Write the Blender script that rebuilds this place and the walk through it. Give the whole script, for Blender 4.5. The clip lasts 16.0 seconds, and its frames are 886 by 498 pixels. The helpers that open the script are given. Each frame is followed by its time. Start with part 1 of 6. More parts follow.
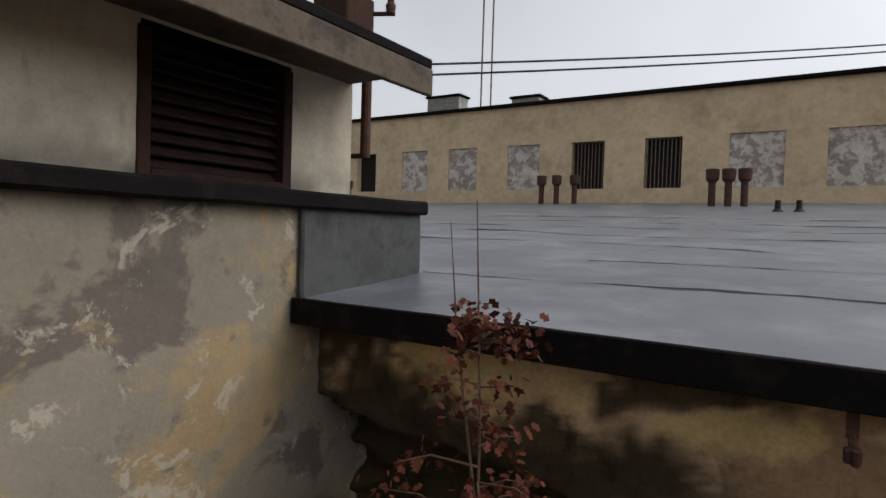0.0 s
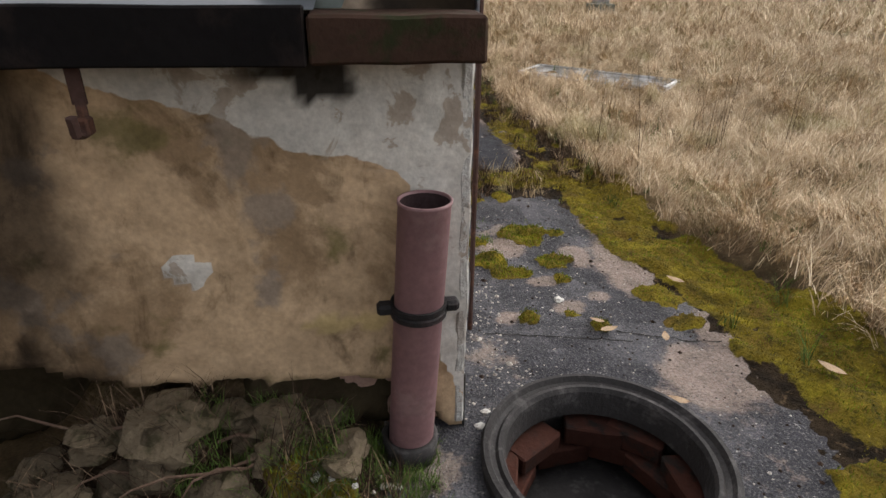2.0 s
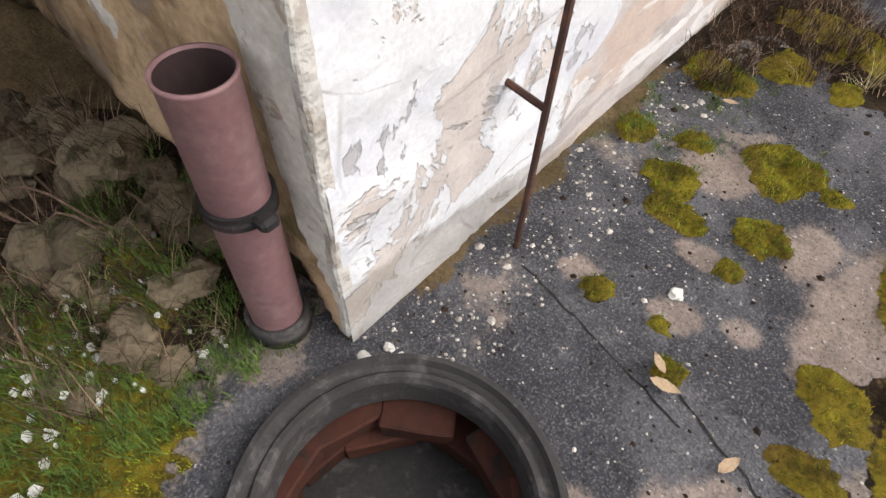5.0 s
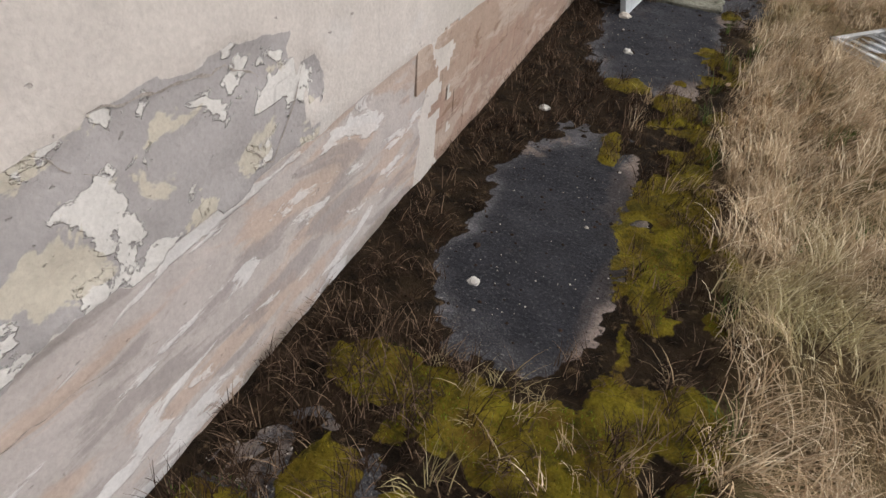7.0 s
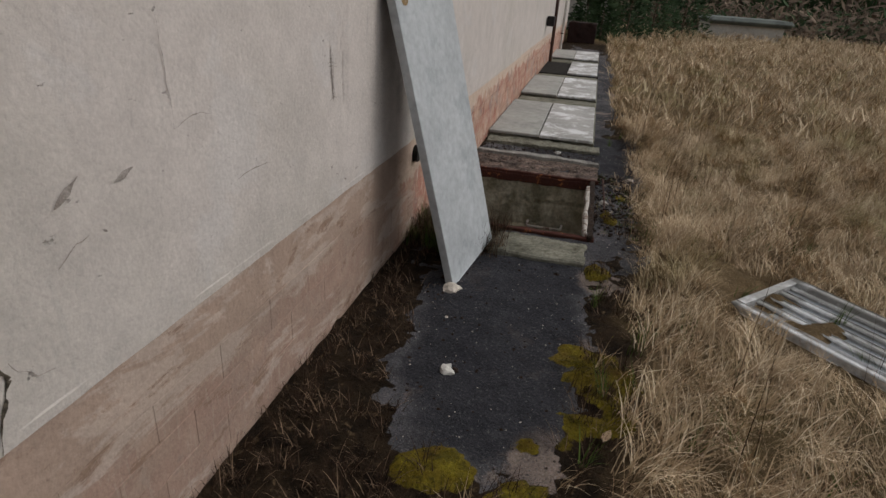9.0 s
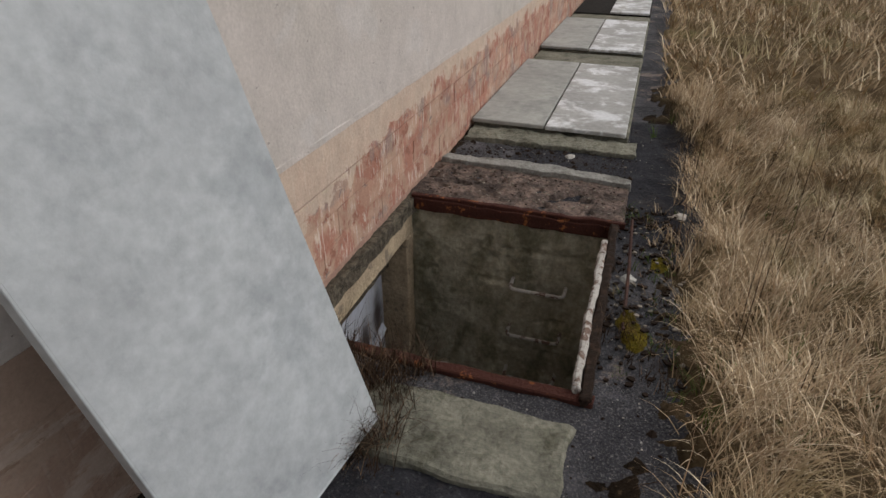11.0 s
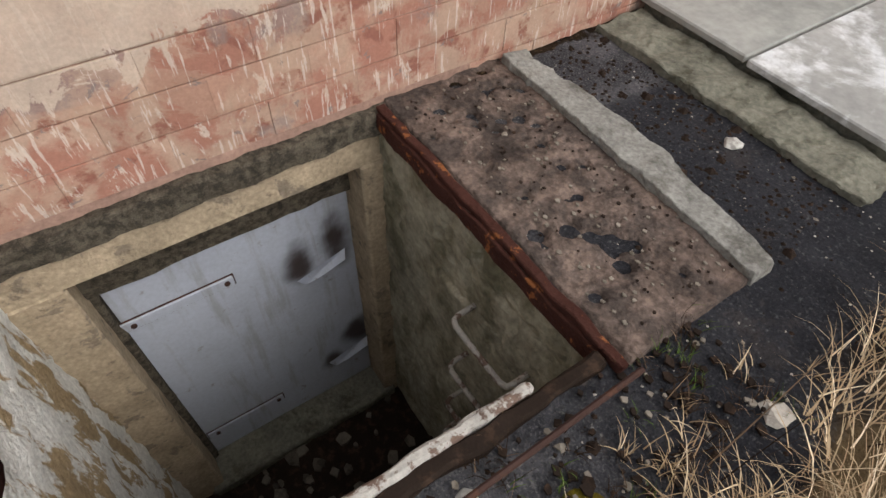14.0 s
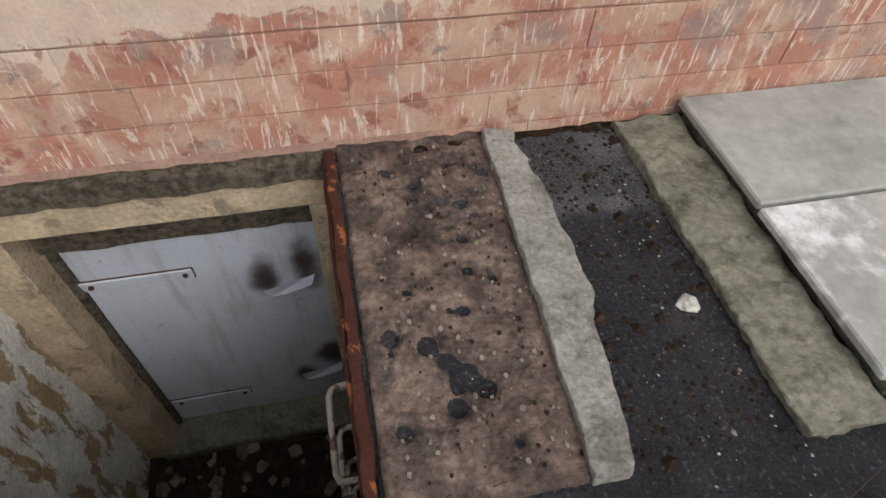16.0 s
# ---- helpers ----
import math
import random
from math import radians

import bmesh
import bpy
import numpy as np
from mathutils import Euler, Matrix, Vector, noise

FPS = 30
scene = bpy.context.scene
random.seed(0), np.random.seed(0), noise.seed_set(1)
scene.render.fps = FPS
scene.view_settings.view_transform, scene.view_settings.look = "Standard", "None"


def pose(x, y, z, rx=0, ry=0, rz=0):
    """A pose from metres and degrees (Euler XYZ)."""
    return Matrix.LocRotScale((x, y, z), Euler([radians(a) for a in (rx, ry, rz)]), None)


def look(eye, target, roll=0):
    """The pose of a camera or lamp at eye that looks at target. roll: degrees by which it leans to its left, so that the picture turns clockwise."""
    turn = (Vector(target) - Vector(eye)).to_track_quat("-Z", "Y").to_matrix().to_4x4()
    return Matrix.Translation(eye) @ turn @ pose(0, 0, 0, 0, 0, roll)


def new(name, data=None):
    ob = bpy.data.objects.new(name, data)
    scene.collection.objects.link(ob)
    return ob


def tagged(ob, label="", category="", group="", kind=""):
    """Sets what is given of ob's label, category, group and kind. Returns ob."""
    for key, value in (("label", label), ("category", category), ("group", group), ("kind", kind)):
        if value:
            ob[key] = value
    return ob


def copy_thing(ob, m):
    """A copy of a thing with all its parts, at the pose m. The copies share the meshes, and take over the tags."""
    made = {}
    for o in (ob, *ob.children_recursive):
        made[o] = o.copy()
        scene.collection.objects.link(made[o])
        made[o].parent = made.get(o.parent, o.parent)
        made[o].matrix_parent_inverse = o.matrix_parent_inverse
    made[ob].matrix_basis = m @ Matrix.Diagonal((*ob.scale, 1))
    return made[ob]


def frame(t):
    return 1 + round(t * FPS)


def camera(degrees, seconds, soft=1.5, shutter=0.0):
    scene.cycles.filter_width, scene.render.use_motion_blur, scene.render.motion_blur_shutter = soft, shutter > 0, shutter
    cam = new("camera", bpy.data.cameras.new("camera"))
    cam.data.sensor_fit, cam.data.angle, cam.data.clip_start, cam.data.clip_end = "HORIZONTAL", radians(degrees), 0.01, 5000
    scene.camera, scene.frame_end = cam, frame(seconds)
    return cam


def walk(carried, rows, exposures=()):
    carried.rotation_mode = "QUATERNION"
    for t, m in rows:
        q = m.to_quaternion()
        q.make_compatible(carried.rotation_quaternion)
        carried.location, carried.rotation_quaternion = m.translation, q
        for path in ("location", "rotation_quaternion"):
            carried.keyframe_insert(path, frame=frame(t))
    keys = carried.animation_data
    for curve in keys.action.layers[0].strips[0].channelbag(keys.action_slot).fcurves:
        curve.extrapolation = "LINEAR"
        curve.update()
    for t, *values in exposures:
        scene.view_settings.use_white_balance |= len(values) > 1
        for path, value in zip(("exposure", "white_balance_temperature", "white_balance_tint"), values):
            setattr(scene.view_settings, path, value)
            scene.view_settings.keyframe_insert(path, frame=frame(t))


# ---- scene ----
cam = camera(74.5, 16.0, soft=1.5)
PATH = [
    (0, (-2.369, -1.921, 1.523), (-3.443, -0.236, 1.46), 1.8),
    (0.3, (-1.93, -1.937, 1.509), (-2.519, -0.035, 1.319), 1.7),
    (0.5, (-1.705, -1.917, 1.512), (-1.96, 0.045, 1.221), 1.4),
    (0.7, (-1.51, -1.852, 1.459), (-1.443, 0.107, 1.062), 1.7),
    (1, (-1.235, -1.724, 1.406), (-0.979, 0.188, 0.877), 0.7),
    (1.5, (-0.787, -1.635, 1.323), (-0.496, 0.249, 0.719), 0.8),
    (2, (-0.27, -1.394, 1.287), (0.0, 0.387, 0.419), 0.7),
    (2.5, (0.142, -1.049, 1.289), (0.237, 0.602, 0.164), 1.5),
    (3, (0.388, -0.768, 1.354), (0.206, 0.738, 0.05), 1.7),
    (3.2, (0.45, -0.68, 1.335), (0.17, 0.757, -0.03), 2.4),
    (5.5, (0.651, -0.227, 1.325), (-0.138, 0.688, -0.269), 3.4),
    (6, (0.737, 0.238, 1.41), (0.043, 1.304, -0.134), 2.3),
    (6.5, (0.868, 0.746, 1.543), (0.302, 1.997, 0.088), 4.5),
    (7, (0.888, 1.306, 1.518), (0.367, 2.723, 0.207), 5.2),
    (7.5, (0.911, 1.794, 1.517), (0.427, 3.333, 0.336), 5.4),
    (8, (0.954, 2.328, 1.527), (0.491, 3.975, 0.491), 4.6),
    (8.5, (0.943, 2.911, 1.507), (0.512, 4.631, 0.582), 4.3),
    (9, (0.979, 3.413, 1.505), (0.586, 5.189, 0.674), 4.0),
    (9.5, (1.045, 3.918, 1.577), (0.695, 5.72, 0.783), 3.2),
    (10, (1.074, 4.521, 1.501), (0.683, 6.302, 0.68), 2.3),
    (10.2, (1.091, 4.736, 1.504), (0.667, 6.499, 0.659), 1.5),
    (12.3, (1.29, 6.805, 1.277), (0.552, 8.076, -0.08), 1.4),
    (12.5, (1.316, 6.924, 1.265), (0.54, 8.13, -0.129), 1.4),
    (13, (1.311, 7.248, 1.244), (0.436, 8.295, -0.219), 1.8),
    (13.5, (1.35, 7.456, 1.255), (0.386, 8.34, -0.257), 2.4),
    (14, (1.479, 7.678, 1.274), (0.461, 8.412, -0.284), 2.7),
    (14.5, (1.47, 7.861, 1.272), (0.42, 8.454, -0.324), 3.1),
    (15, (1.397, 8.048, 1.291), (0.259, 8.453, -0.303), 3.2),
    (15.5, (1.42, 8.202, 1.286), (0.204, 8.457, -0.281), 2.9),
    (16, (1.527, 8.458, 1.313), (0.295, 8.773, -0.231), 3.2),
]
# exposure follows the clip's own metering: dark while the sky is in view, bright against the ground
walk(cam, [(t, look(eye, target, roll)) for t, eye, target, roll in PATH],
     exposures=[(0, -1.72), (0.5, -2.3), (1.0, -2.4), (1.5, -1.8), (2.0, -1.15), (2.5, -0.7), (3.2, -0.5), (5.5, -0.95), (6.0, -1.05),
                (7.0, -1.6), (8.0, -2.05), (9.0, -2.35), (10.0, -2.5), (12.5, -1.55), (14.0, -1.6), (16.0, -1.66)])

# ---------------------------------------------------------------- world and sun (overcast)
world = bpy.data.worlds.new("overcast_sky")
scene.world = world
world.use_nodes = True
wn, wl = world.node_tree.nodes, world.node_tree.links
sky = wn.new("ShaderNodeTexSky")
sky.sky_type, sky.sun_disc = "NISHITA", False
sky.sun_elevation, sky.sun_rotation, sky.dust_density, sky.air_density = radians(46), radians(67), 4.0, 1.0
grey = wn.new("ShaderNodeHueSaturation")
grey.inputs["Saturation"].default_value = 0.22
wl.new(sky.outputs["Color"], grey.inputs["Color"])
clouds = wn.new("ShaderNodeTexNoise")
clouds.inputs["Scale"].default_value, clouds.inputs["Detail"].default_value = 2.2, 5
cramp = wn.new("ShaderNodeMapRange")
cramp.inputs["To Min"].default_value, cramp.inputs["To Max"].default_value = 4.3, 6.0
wl.new(clouds.outputs["Fac"], cramp.inputs["Value"])
cmul = wn.new("ShaderNodeMix")
cmul.data_type, cmul.blend_type = "RGBA", "MULTIPLY"
cmul.inputs["Factor"].default_value = 1.0
wl.new(grey.outputs["Color"], cmul.inputs["A"])
wl.new(cramp.outputs["Result"], cmul.inputs["B"])
bg = wn["Background"]
bg.inputs["Strength"].default_value = 0.13
wl.new(cmul.outputs["Result"], bg.inputs["Color"])
sun = new("sun", bpy.data.lights.new("sun", "SUN"))
sun.data.energy, sun.data.angle, sun.data.color = 0.7, radians(30), (1.0, 0.98, 0.95)
sun.matrix_world = look((30, 13, 34), (0, 0, 0))


# ---------------------------------------------------------------- materials
def V(node, name):
    return node.inputs[name]


class Mat:
    """A node material with world-size noise masks."""

    def __init__(self, name, color, rough=0.85, metal=0.0, spec=0.3):
        self.m = bpy.data.materials.new(name)
        self.m.use_nodes = True
        self.n, self.l = self.m.node_tree.nodes, self.m.node_tree.links
        self.b = self.n["Principled BSDF"]
        self.b.inputs["Roughness"].default_value = rough
        self.b.inputs["Metallic"].default_value = metal
        self.b.inputs["Specular IOR Level"].default_value = spec
        self.pos = self.n.new("ShaderNodeNewGeometry").outputs["Position"]
        rgb = self.n.new("ShaderNodeRGB")
        rgb.outputs[0].default_value = (*color, 1)
        self.col = rgb.outputs[0]
        self.hgt = None
        self.rgh = None

    def stretch(self, sx, sy, sz):
        mp = self.n.new("ShaderNodeVectorMath")
        mp.operation = "MULTIPLY"
        self.l.new(self.pos, mp.inputs[0])
        mp.inputs[1].default_value = (sx, sy, sz)
        return mp.outputs[0]

    def noise(self, scale, detail=5, vec=None, off=0.0, rough=0.6, dist=0.0):
        t = self.n.new("ShaderNodeTexNoise")
        t.noise_dimensions = "4D"
        t.inputs["W"].default_value = off
        t.inputs["Scale"].default_value, t.inputs["Detail"].default_value = scale, detail
        t.inputs["Roughness"].default_value, t.inputs["Distortion"].default_value = rough, dist
        self.l.new(vec or self.pos, t.inputs["Vector"])
        return t.outputs["Fac"]

    def voronoi(self, scale, feature="F1", vec=None, out="Distance"):
        t = self.n.new("ShaderNodeTexVoronoi")
        t.feature = feature
        t.inputs["Scale"].default_value = scale
        self.l.new(vec or self.pos, t.inputs["Vector"])
        return t.outputs[out]

    def mask(self, fac, lo, hi):
        r = self.n.new("ShaderNodeMapRange")
        r.interpolation_type = "SMOOTHSTEP"
        r.inputs["From Min"].default_value, r.inputs["From Max"].default_value = lo, hi
        self.l.new(fac, r.inputs["Value"])
        return r.outputs["Result"]

    def attr(self, name):
        a = self.n.new("ShaderNodeAttribute")
        a.attribute_name = name
        return a.outputs["Fac"]

    def ragged(self, name, scale=30, amount=0.6, soft=0.07, off=41.0):
        """A painted zone whose edge is broken up by noise."""
        n = self.math("MULTIPLY", self.math("SUBTRACT", self.noise(scale, 5, off=off, rough=0.65), 0.5), 2 * amount)
        return self.mask(self.math("ADD", self.attr(name), n), 0.5 - soft, 0.5 + soft)

    def math(self, op, a, b):
        k = self.n.new("ShaderNodeMath")
        k.operation = op
        for i, v in enumerate((a, b)):
            if isinstance(v, (int, float)):
                k.inputs[i].default_value = v
            else:
                self.l.new(v, k.inputs[i])
        return k.outputs[0]

    def over(self, mask, color, blend="MIX", amount=1.0):
        x = self.n.new("ShaderNodeMix")
        x.data_type, x.blend_type = "RGBA", blend
        f = mask if amount == 1.0 else self.math("MULTIPLY", mask, amount)
        self.l.new(f, x.inputs["Factor"])
        self.l.new(self.col, x.inputs["A"])
        if isinstance(color, tuple):
            x.inputs["B"].default_value = (*color, 1)
        else:
            self.l.new(color, x.inputs["B"])
        self.col = x.outputs["Result"]
        return self

    def grain(self, scale=60, amount=0.25, off=3.0):
        """Lighter and darker by a fine and a coarse noise."""
        for s, a in ((scale, amount), (scale / 9, amount)):
            r = self.n.new("ShaderNodeMapRange")
            r.inputs["From Min"].default_value, r.inputs["From Max"].default_value = 0.3, 0.7
            r.inputs["To Min"].default_value, r.inputs["To Max"].default_value = 1 - a, 1 + a
            self.l.new(self.noise(s, 4, off=off + s), r.inputs["Value"])
            x = self.n.new("ShaderNodeMix")
            x.data_type, x.blend_type = "RGBA", "MULTIPLY"
            x.inputs["Factor"].default_value = 1
            self.l.new(self.col, x.inputs["A"])
            self.l.new(r.outputs["Result"], x.inputs["B"])
            self.col = x.outputs["Result"]
        return self

    def vary(self, amount=0.2, island=False):
        """Each piece a little lighter or darker."""
        src = self.n.new("ShaderNodeNewGeometry").outputs["Random Per Island"] if island else self.n.new("ShaderNodeObjectInfo").outputs["Random"]
        r = self.n.new("ShaderNodeMapRange")
        r.inputs["To Min"].default_value, r.inputs["To Max"].default_value = 1 - amount, 1 + amount
        self.l.new(src, r.inputs["Value"])
        x = self.n.new("ShaderNodeMix")
        x.data_type, x.blend_type = "RGBA", "MULTIPLY"
        x.inputs["Factor"].default_value = 1
        self.l.new(self.col, x.inputs["A"])
        self.l.new(r.outputs["Result"], x.inputs["B"])
        self.col = x.outputs["Result"]
        return self

    def relief(self, fac, dist):
        b = self.n.new("ShaderNodeBump")
        b.inputs["Distance"].default_value = dist
        b.inputs["Strength"].default_value = 1.0
        self.l.new(fac, b.inputs["Height"])
        if self.hgt is not None:
            self.l.new(self.hgt, b.inputs["Normal"])
        self.hgt = b.outputs["Normal"]
        return self

    def gloss(self, fac, lo, hi):
        r = self.n.new("ShaderNodeMapRange")
        r.inputs["To Min"].default_value, r.inputs["To Max"].default_value = lo, hi
        self.l.new(fac, r.inputs["Value"])
        self.l.new(r.outputs["Result"], self.b.inputs["Roughness"])
        return self

    def done(self):
        self.l.new(self.col, self.b.inputs["Base Color"])
        if self.hgt is not None:
            self.l.new(self.hgt, self.b.inputs["Normal"])
        return self.m


def make_materials():
    M = {}
    # ground: soil and litter, weathered concrete, moss, straw
    g = Mat("ground_soil_concrete_moss", (0.030, 0.020, 0.012), 0.95, spec=0.06)
    g.over(g.mask(g.noise(9, 6, off=1), 0.42, 0.6), (0.014, 0.01, 0.007)).over(g.mask(g.noise(26, 6, off=2), 0.56, 0.68), (0.11, 0.075, 0.042))
    # ground below the straw is darkened so gaps between blades read as shade
    g.over(g.attr("straw"), (0.13, 0.09, 0.048))
    big = g.mask(g.noise(1.3, 5, off=8), 0.42, 0.6)
    st = g.math("MULTIPLY", g.attr("straw"), g.mask(g.noise(0.7, 5, off=4), 0.5, 0.68))
    g.over(st, (0.15, 0.13, 0.055), amount=0.7)
    st2 = g.math("MULTIPLY", g.attr("straw"), g.mask(g.noise(6, 6, off=4.6), 0.5, 0.68))
    g.over(st2, (0.20, 0.14, 0.08), amount=0.7)
    con = g.ragged("conc", 22, 0.45)
    g.over(con, (0.100, 0.097, 0.104))
    c2 = g.math("MULTIPLY", con, g.mask(g.noise(2.6, 6, off=5, dist=0.4), 0.42, 0.55))
    g.over(c2, (0.045, 0.044, 0.05), amount=0.85)
    c3 = g.math("MULTIPLY", con, g.mask(g.noise(2.7, 7, off=6, rough=0.7), 0.56, 0.62))
    g.over(c3, (0.27, 0.21, 0.175), amount=0.7)
    g.over(g.math("MULTIPLY", con, g.ragged("sand", 26, 0.7, 0.34, 43.0)), (0.30, 0.23, 0.19), amount=0.75)
    c6 = g.math("MULTIPLY", con, g.mask(g.noise(140, 3, off=6.6), 0.5, 0.62))
    g.over(c6, (0.24, 0.225, 0.21), amount=0.4)
    c7 = g.math("MULTIPLY", con, g.mask(g.noise(110, 3, off=6.2), 0.55, 0.64))
    g.over(c7, (0.03, 0.028, 0.027), amount=0.5)
    c4 = g.math("MULTIPLY", con, g.mask(g.noise(48, 4, off=7), 0.62, 0.7))
    g.over(c4, (0.42, 0.4, 0.36), amount=0.8)
    c5 = g.math("MULTIPLY", con, g.mask(g.noise(30, 4, off=7.7), 0.63, 0.7))
    g.over(c5, (0.02, 0.02, 0.02), amount=0.8)
    tar = g.attr("tar")
    g.over(tar, (0.026, 0.026, 0.031), amount=0.85)
    t2 = g.math("MULTIPLY", tar, g.mask(g.noise(70, 3, off=9), 0.55, 0.68))
    g.over(t2, (0.16, 0.16, 0.16), amount=0.4)
    g.gloss(g.math("MULTIPLY", tar, g.mask(g.noise(3, 5, off=9.5), 0.4, 0.6)), 0.95, 0.7)
    ms = g.ragged("moss", 34, 0.5, 0.1, 44.0)
    g.over(ms, (0.13, 0.095, 0.013))
    m4 = g.math("MULTIPLY", ms, g.mask(g.noise(38, 5, off=16), 0.5, 0.62))
    g.over(m4, (0.05, 0.045, 0.01), amount=0.6)
    m2 = g.math("MULTIPLY", ms, g.mask(g.noise(7, 5, off=11), 0.45, 0.6))
    g.over(m2, (0.21, 0.17, 0.016), amount=0.6)
    m3 = g.math("MULTIPLY", ms, g.mask(g.noise(5, 5, off=12), 0.52, 0.66))
    g.over(m3, (0.10, 0.06, 0.016), amount=0.8)
    m5 = g.math("MULTIPLY", ms, g.mask(g.noise(16, 5, off=12.7, rough=0.7), 0.5, 0.6))
    g.over(m5, (0.05, 0.042, 0.01), amount=0.7)
    g.grain(70, 0.25)
    g.relief(g.noise(130, 4, off=13), 0.009).relief(g.noise(24, 6, off=14, rough=0.7), 0.025)
    M["ground"] = g.done()

    # long wall: cream render, scaled to grey and white undercoat where it peels
    w = Mat("cream_render_peeling", (0.535, 0.485, 0.45), 0.9)
    w.over(w.mask(w.noise(0.9, 5, off=1), 0.45, 0.65), (0.47, 0.43, 0.39)).over(w.mask(w.noise(11, 6, off=2), 0.6, 0.75), (0.44, 0.4, 0.36), amount=0.6)
    w.over(w.mask(w.noise(2.4, 6, off=2.6, dist=0.5), 0.56, 0.62), (0.56, 0.53, 0.51), amount=0.45)
    # bare smoothed undercoat: pinkish grey, tan and pale smears along the wall
    pe = w.ragged("peel", 9, 0.35, 0.03, 45.0)
    w.over(pe, (0.42, 0.375, 0.355))
    along = w.stretch(1, 0.34, 1.25)
    p3 = w.math("MULTIPLY", pe, w.mask(w.noise(4.2, 5, along, off=4, dist=0.9, rough=0.55), 0.5, 0.58))
    w.over(p3, (0.44, 0.33, 0.265), amount=0.7)
    p4 = w.math("MULTIPLY", pe, w.mask(w.noise(5.0, 5, along, off=9, dist=0.9, rough=0.55), 0.53, 0.58))
    w.over(p4, (0.275, 0.24, 0.23), amount=0.65)
    p2 = w.math("MULTIPLY", pe, w.mask(w.noise(5.5, 6, along, off=3, dist=0.8, rough=0.6), 0.56, 0.585))
    w.over(p2, (0.62, 0.60, 0.59), amount=0.7)
    # flaking zone: leaves of old paint left standing
    fl = w.ragged("scale", 9, 0.35, 0.03, 46.0)
    w.over(fl, (0.34, 0.315, 0.31))
    f1 = w.math("MULTIPLY", fl, w.mask(w.noise(7, 6, w.stretch(1, 0.8, 1.0), off=13, dist=0.4, rough=0.6), 0.52, 0.54))
    w.over(f1, (0.62, 0.59, 0.56), amount=0.9)
    f2 = w.math("MULTIPLY", fl, w.mask(w.noise(4.5, 5, w.stretch(1, 0.8, 1.0), off=14, dist=0.4), 0.55, 0.57))
    w.over(f2, (0.50, 0.45, 0.37), amount=0.9)
    # whitewash with beige and grey bared patches
    wh = w.ragged("white", 6, 0.35, 0.04, 47.0)
    w.over(wh, (0.55, 0.545, 0.555))
    q0 = w.math("MULTIPLY", wh, w.mask(w.noise(2.1, 6, w.stretch(1, 0.7, 1.1), off=15, dist=0.6), 0.5, 0.6))
    w.over(q0, (0.48, 0.48, 0.515), amount=0.8)
    q = w.math("MULTIPLY", wh, w.mask(w.noise(3.6, 7, w.stretch(1, 0.9, 0.8), off=5, dist=0.7, rough=0.62), 0.545, 0.565))
    w.over(q, (0.43, 0.37, 0.33), amount=0.85)
    q2 = w.math("MULTIPLY", wh, w.mask(w.noise(4.6, 7, w.stretch(1, 0.9, 0.9), off=16, dist=0.6, rough=0.66), 0.585, 0.605))
    w.over(q2, (0.30, 0.285, 0.28), amount=0.8)
    # dirt at the foot, plus the painted shade beside the leaning cover
    w.over(w.ragged("dirt_shade", 20, 0.3, 0.25, 48.0), (0.22, 0.19, 0.16), amount=0.7)
    streak = w.mask(w.noise(4, 5, w.stretch(1, 6, 0.5), off=6), 0.58, 0.75)
    w.over(streak, (0.33, 0.31, 0.29), amount=0.4)
    chips = w.mask(w.noise(26, 4, w.stretch(1, 0.7, 1.3), off=17), 0.66, 0.7)
    w.over(chips, (0.30, 0.27, 0.25), amount=0.55)
    w.grain(80, 0.09)
    hair = w.mask(w.voronoi(2.6, "DISTANCE_TO_EDGE", w.stretch(1, 0.7, 1.4)), 0.012, 0.0)
    hair = w.math("MULTIPLY", hair, w.mask(w.noise(1.6, 4, off=33), 0.5, 0.62))
    w.over(w.math("MULTIPLY", hair, w.math("MAXIMUM", fl, wh)), (0.2, 0.18, 0.165), amount=0.8)
    w.relief(f1, 0.006).relief(p2, 0.002).relief(q, -0.004).relief(q2, -0.004).relief(chips, -0.004).relief(w.noise(60, 6, off=7), 0.004)
    w.relief(w.math("MULTIPLY", w.noise(7, 6, w.stretch(1, 0.6, 1.2), off=8, dist=0.2, rough=0.6), w.math("ADD", pe, w.math("ADD", wh, 0.2))), 0.008)
    M["wall"] = w.done()

    # old wall under the eaves: ochre render, black mould and painted deep shade, moss tint, bare rubble
    d = Mat("mouldy_shaded_ochre_render", (0.47, 0.33, 0.205), 0.95, spec=0.08)
    d.over(d.mask(d.noise(1.7, 7, off=1, dist=0.6, rough=0.65), 0.48, 0.56), (0.29, 0.195, 0.115))
    d.over(d.mask(d.noise(5, 7, d.stretch(1, 1, 0.5), off=2, dist=0.5, rough=0.7), 0.52, 0.66), (0.075, 0.048, 0.026), amount=0.7)
    d.over(d.mask(d.noise(3.5, 6, off=4), 0.56, 0.64), (0.13, 0.115, 0.04), amount=0.7)
    d.over(d.mask(d.noise(2.3, 6, off=14.4), 0.55, 0.6), (0.24, 0.19, 0.15), amount=0.8)
    d.over(d.attr("flake"), (0.46, 0.34, 0.16), amount=0.85)
    d.over(d.ragged("pale", 12, 0.4, 0.08, 49.0), (0.55, 0.52, 0.475), amount=0.92)
    dq = d.math("MULTIPLY", d.attr("pale"), d.mask(d.noise(8, 7, off=5, dist=0.5), 0.54, 0.58))
    d.over(dq, (0.36, 0.30, 0.245))
    # mould plus painted deep shade; the rubble is darkened as its shaded cavity
    d.over(d.attr("mould_shade"), (0.012, 0.009, 0.007), amount=0.95)
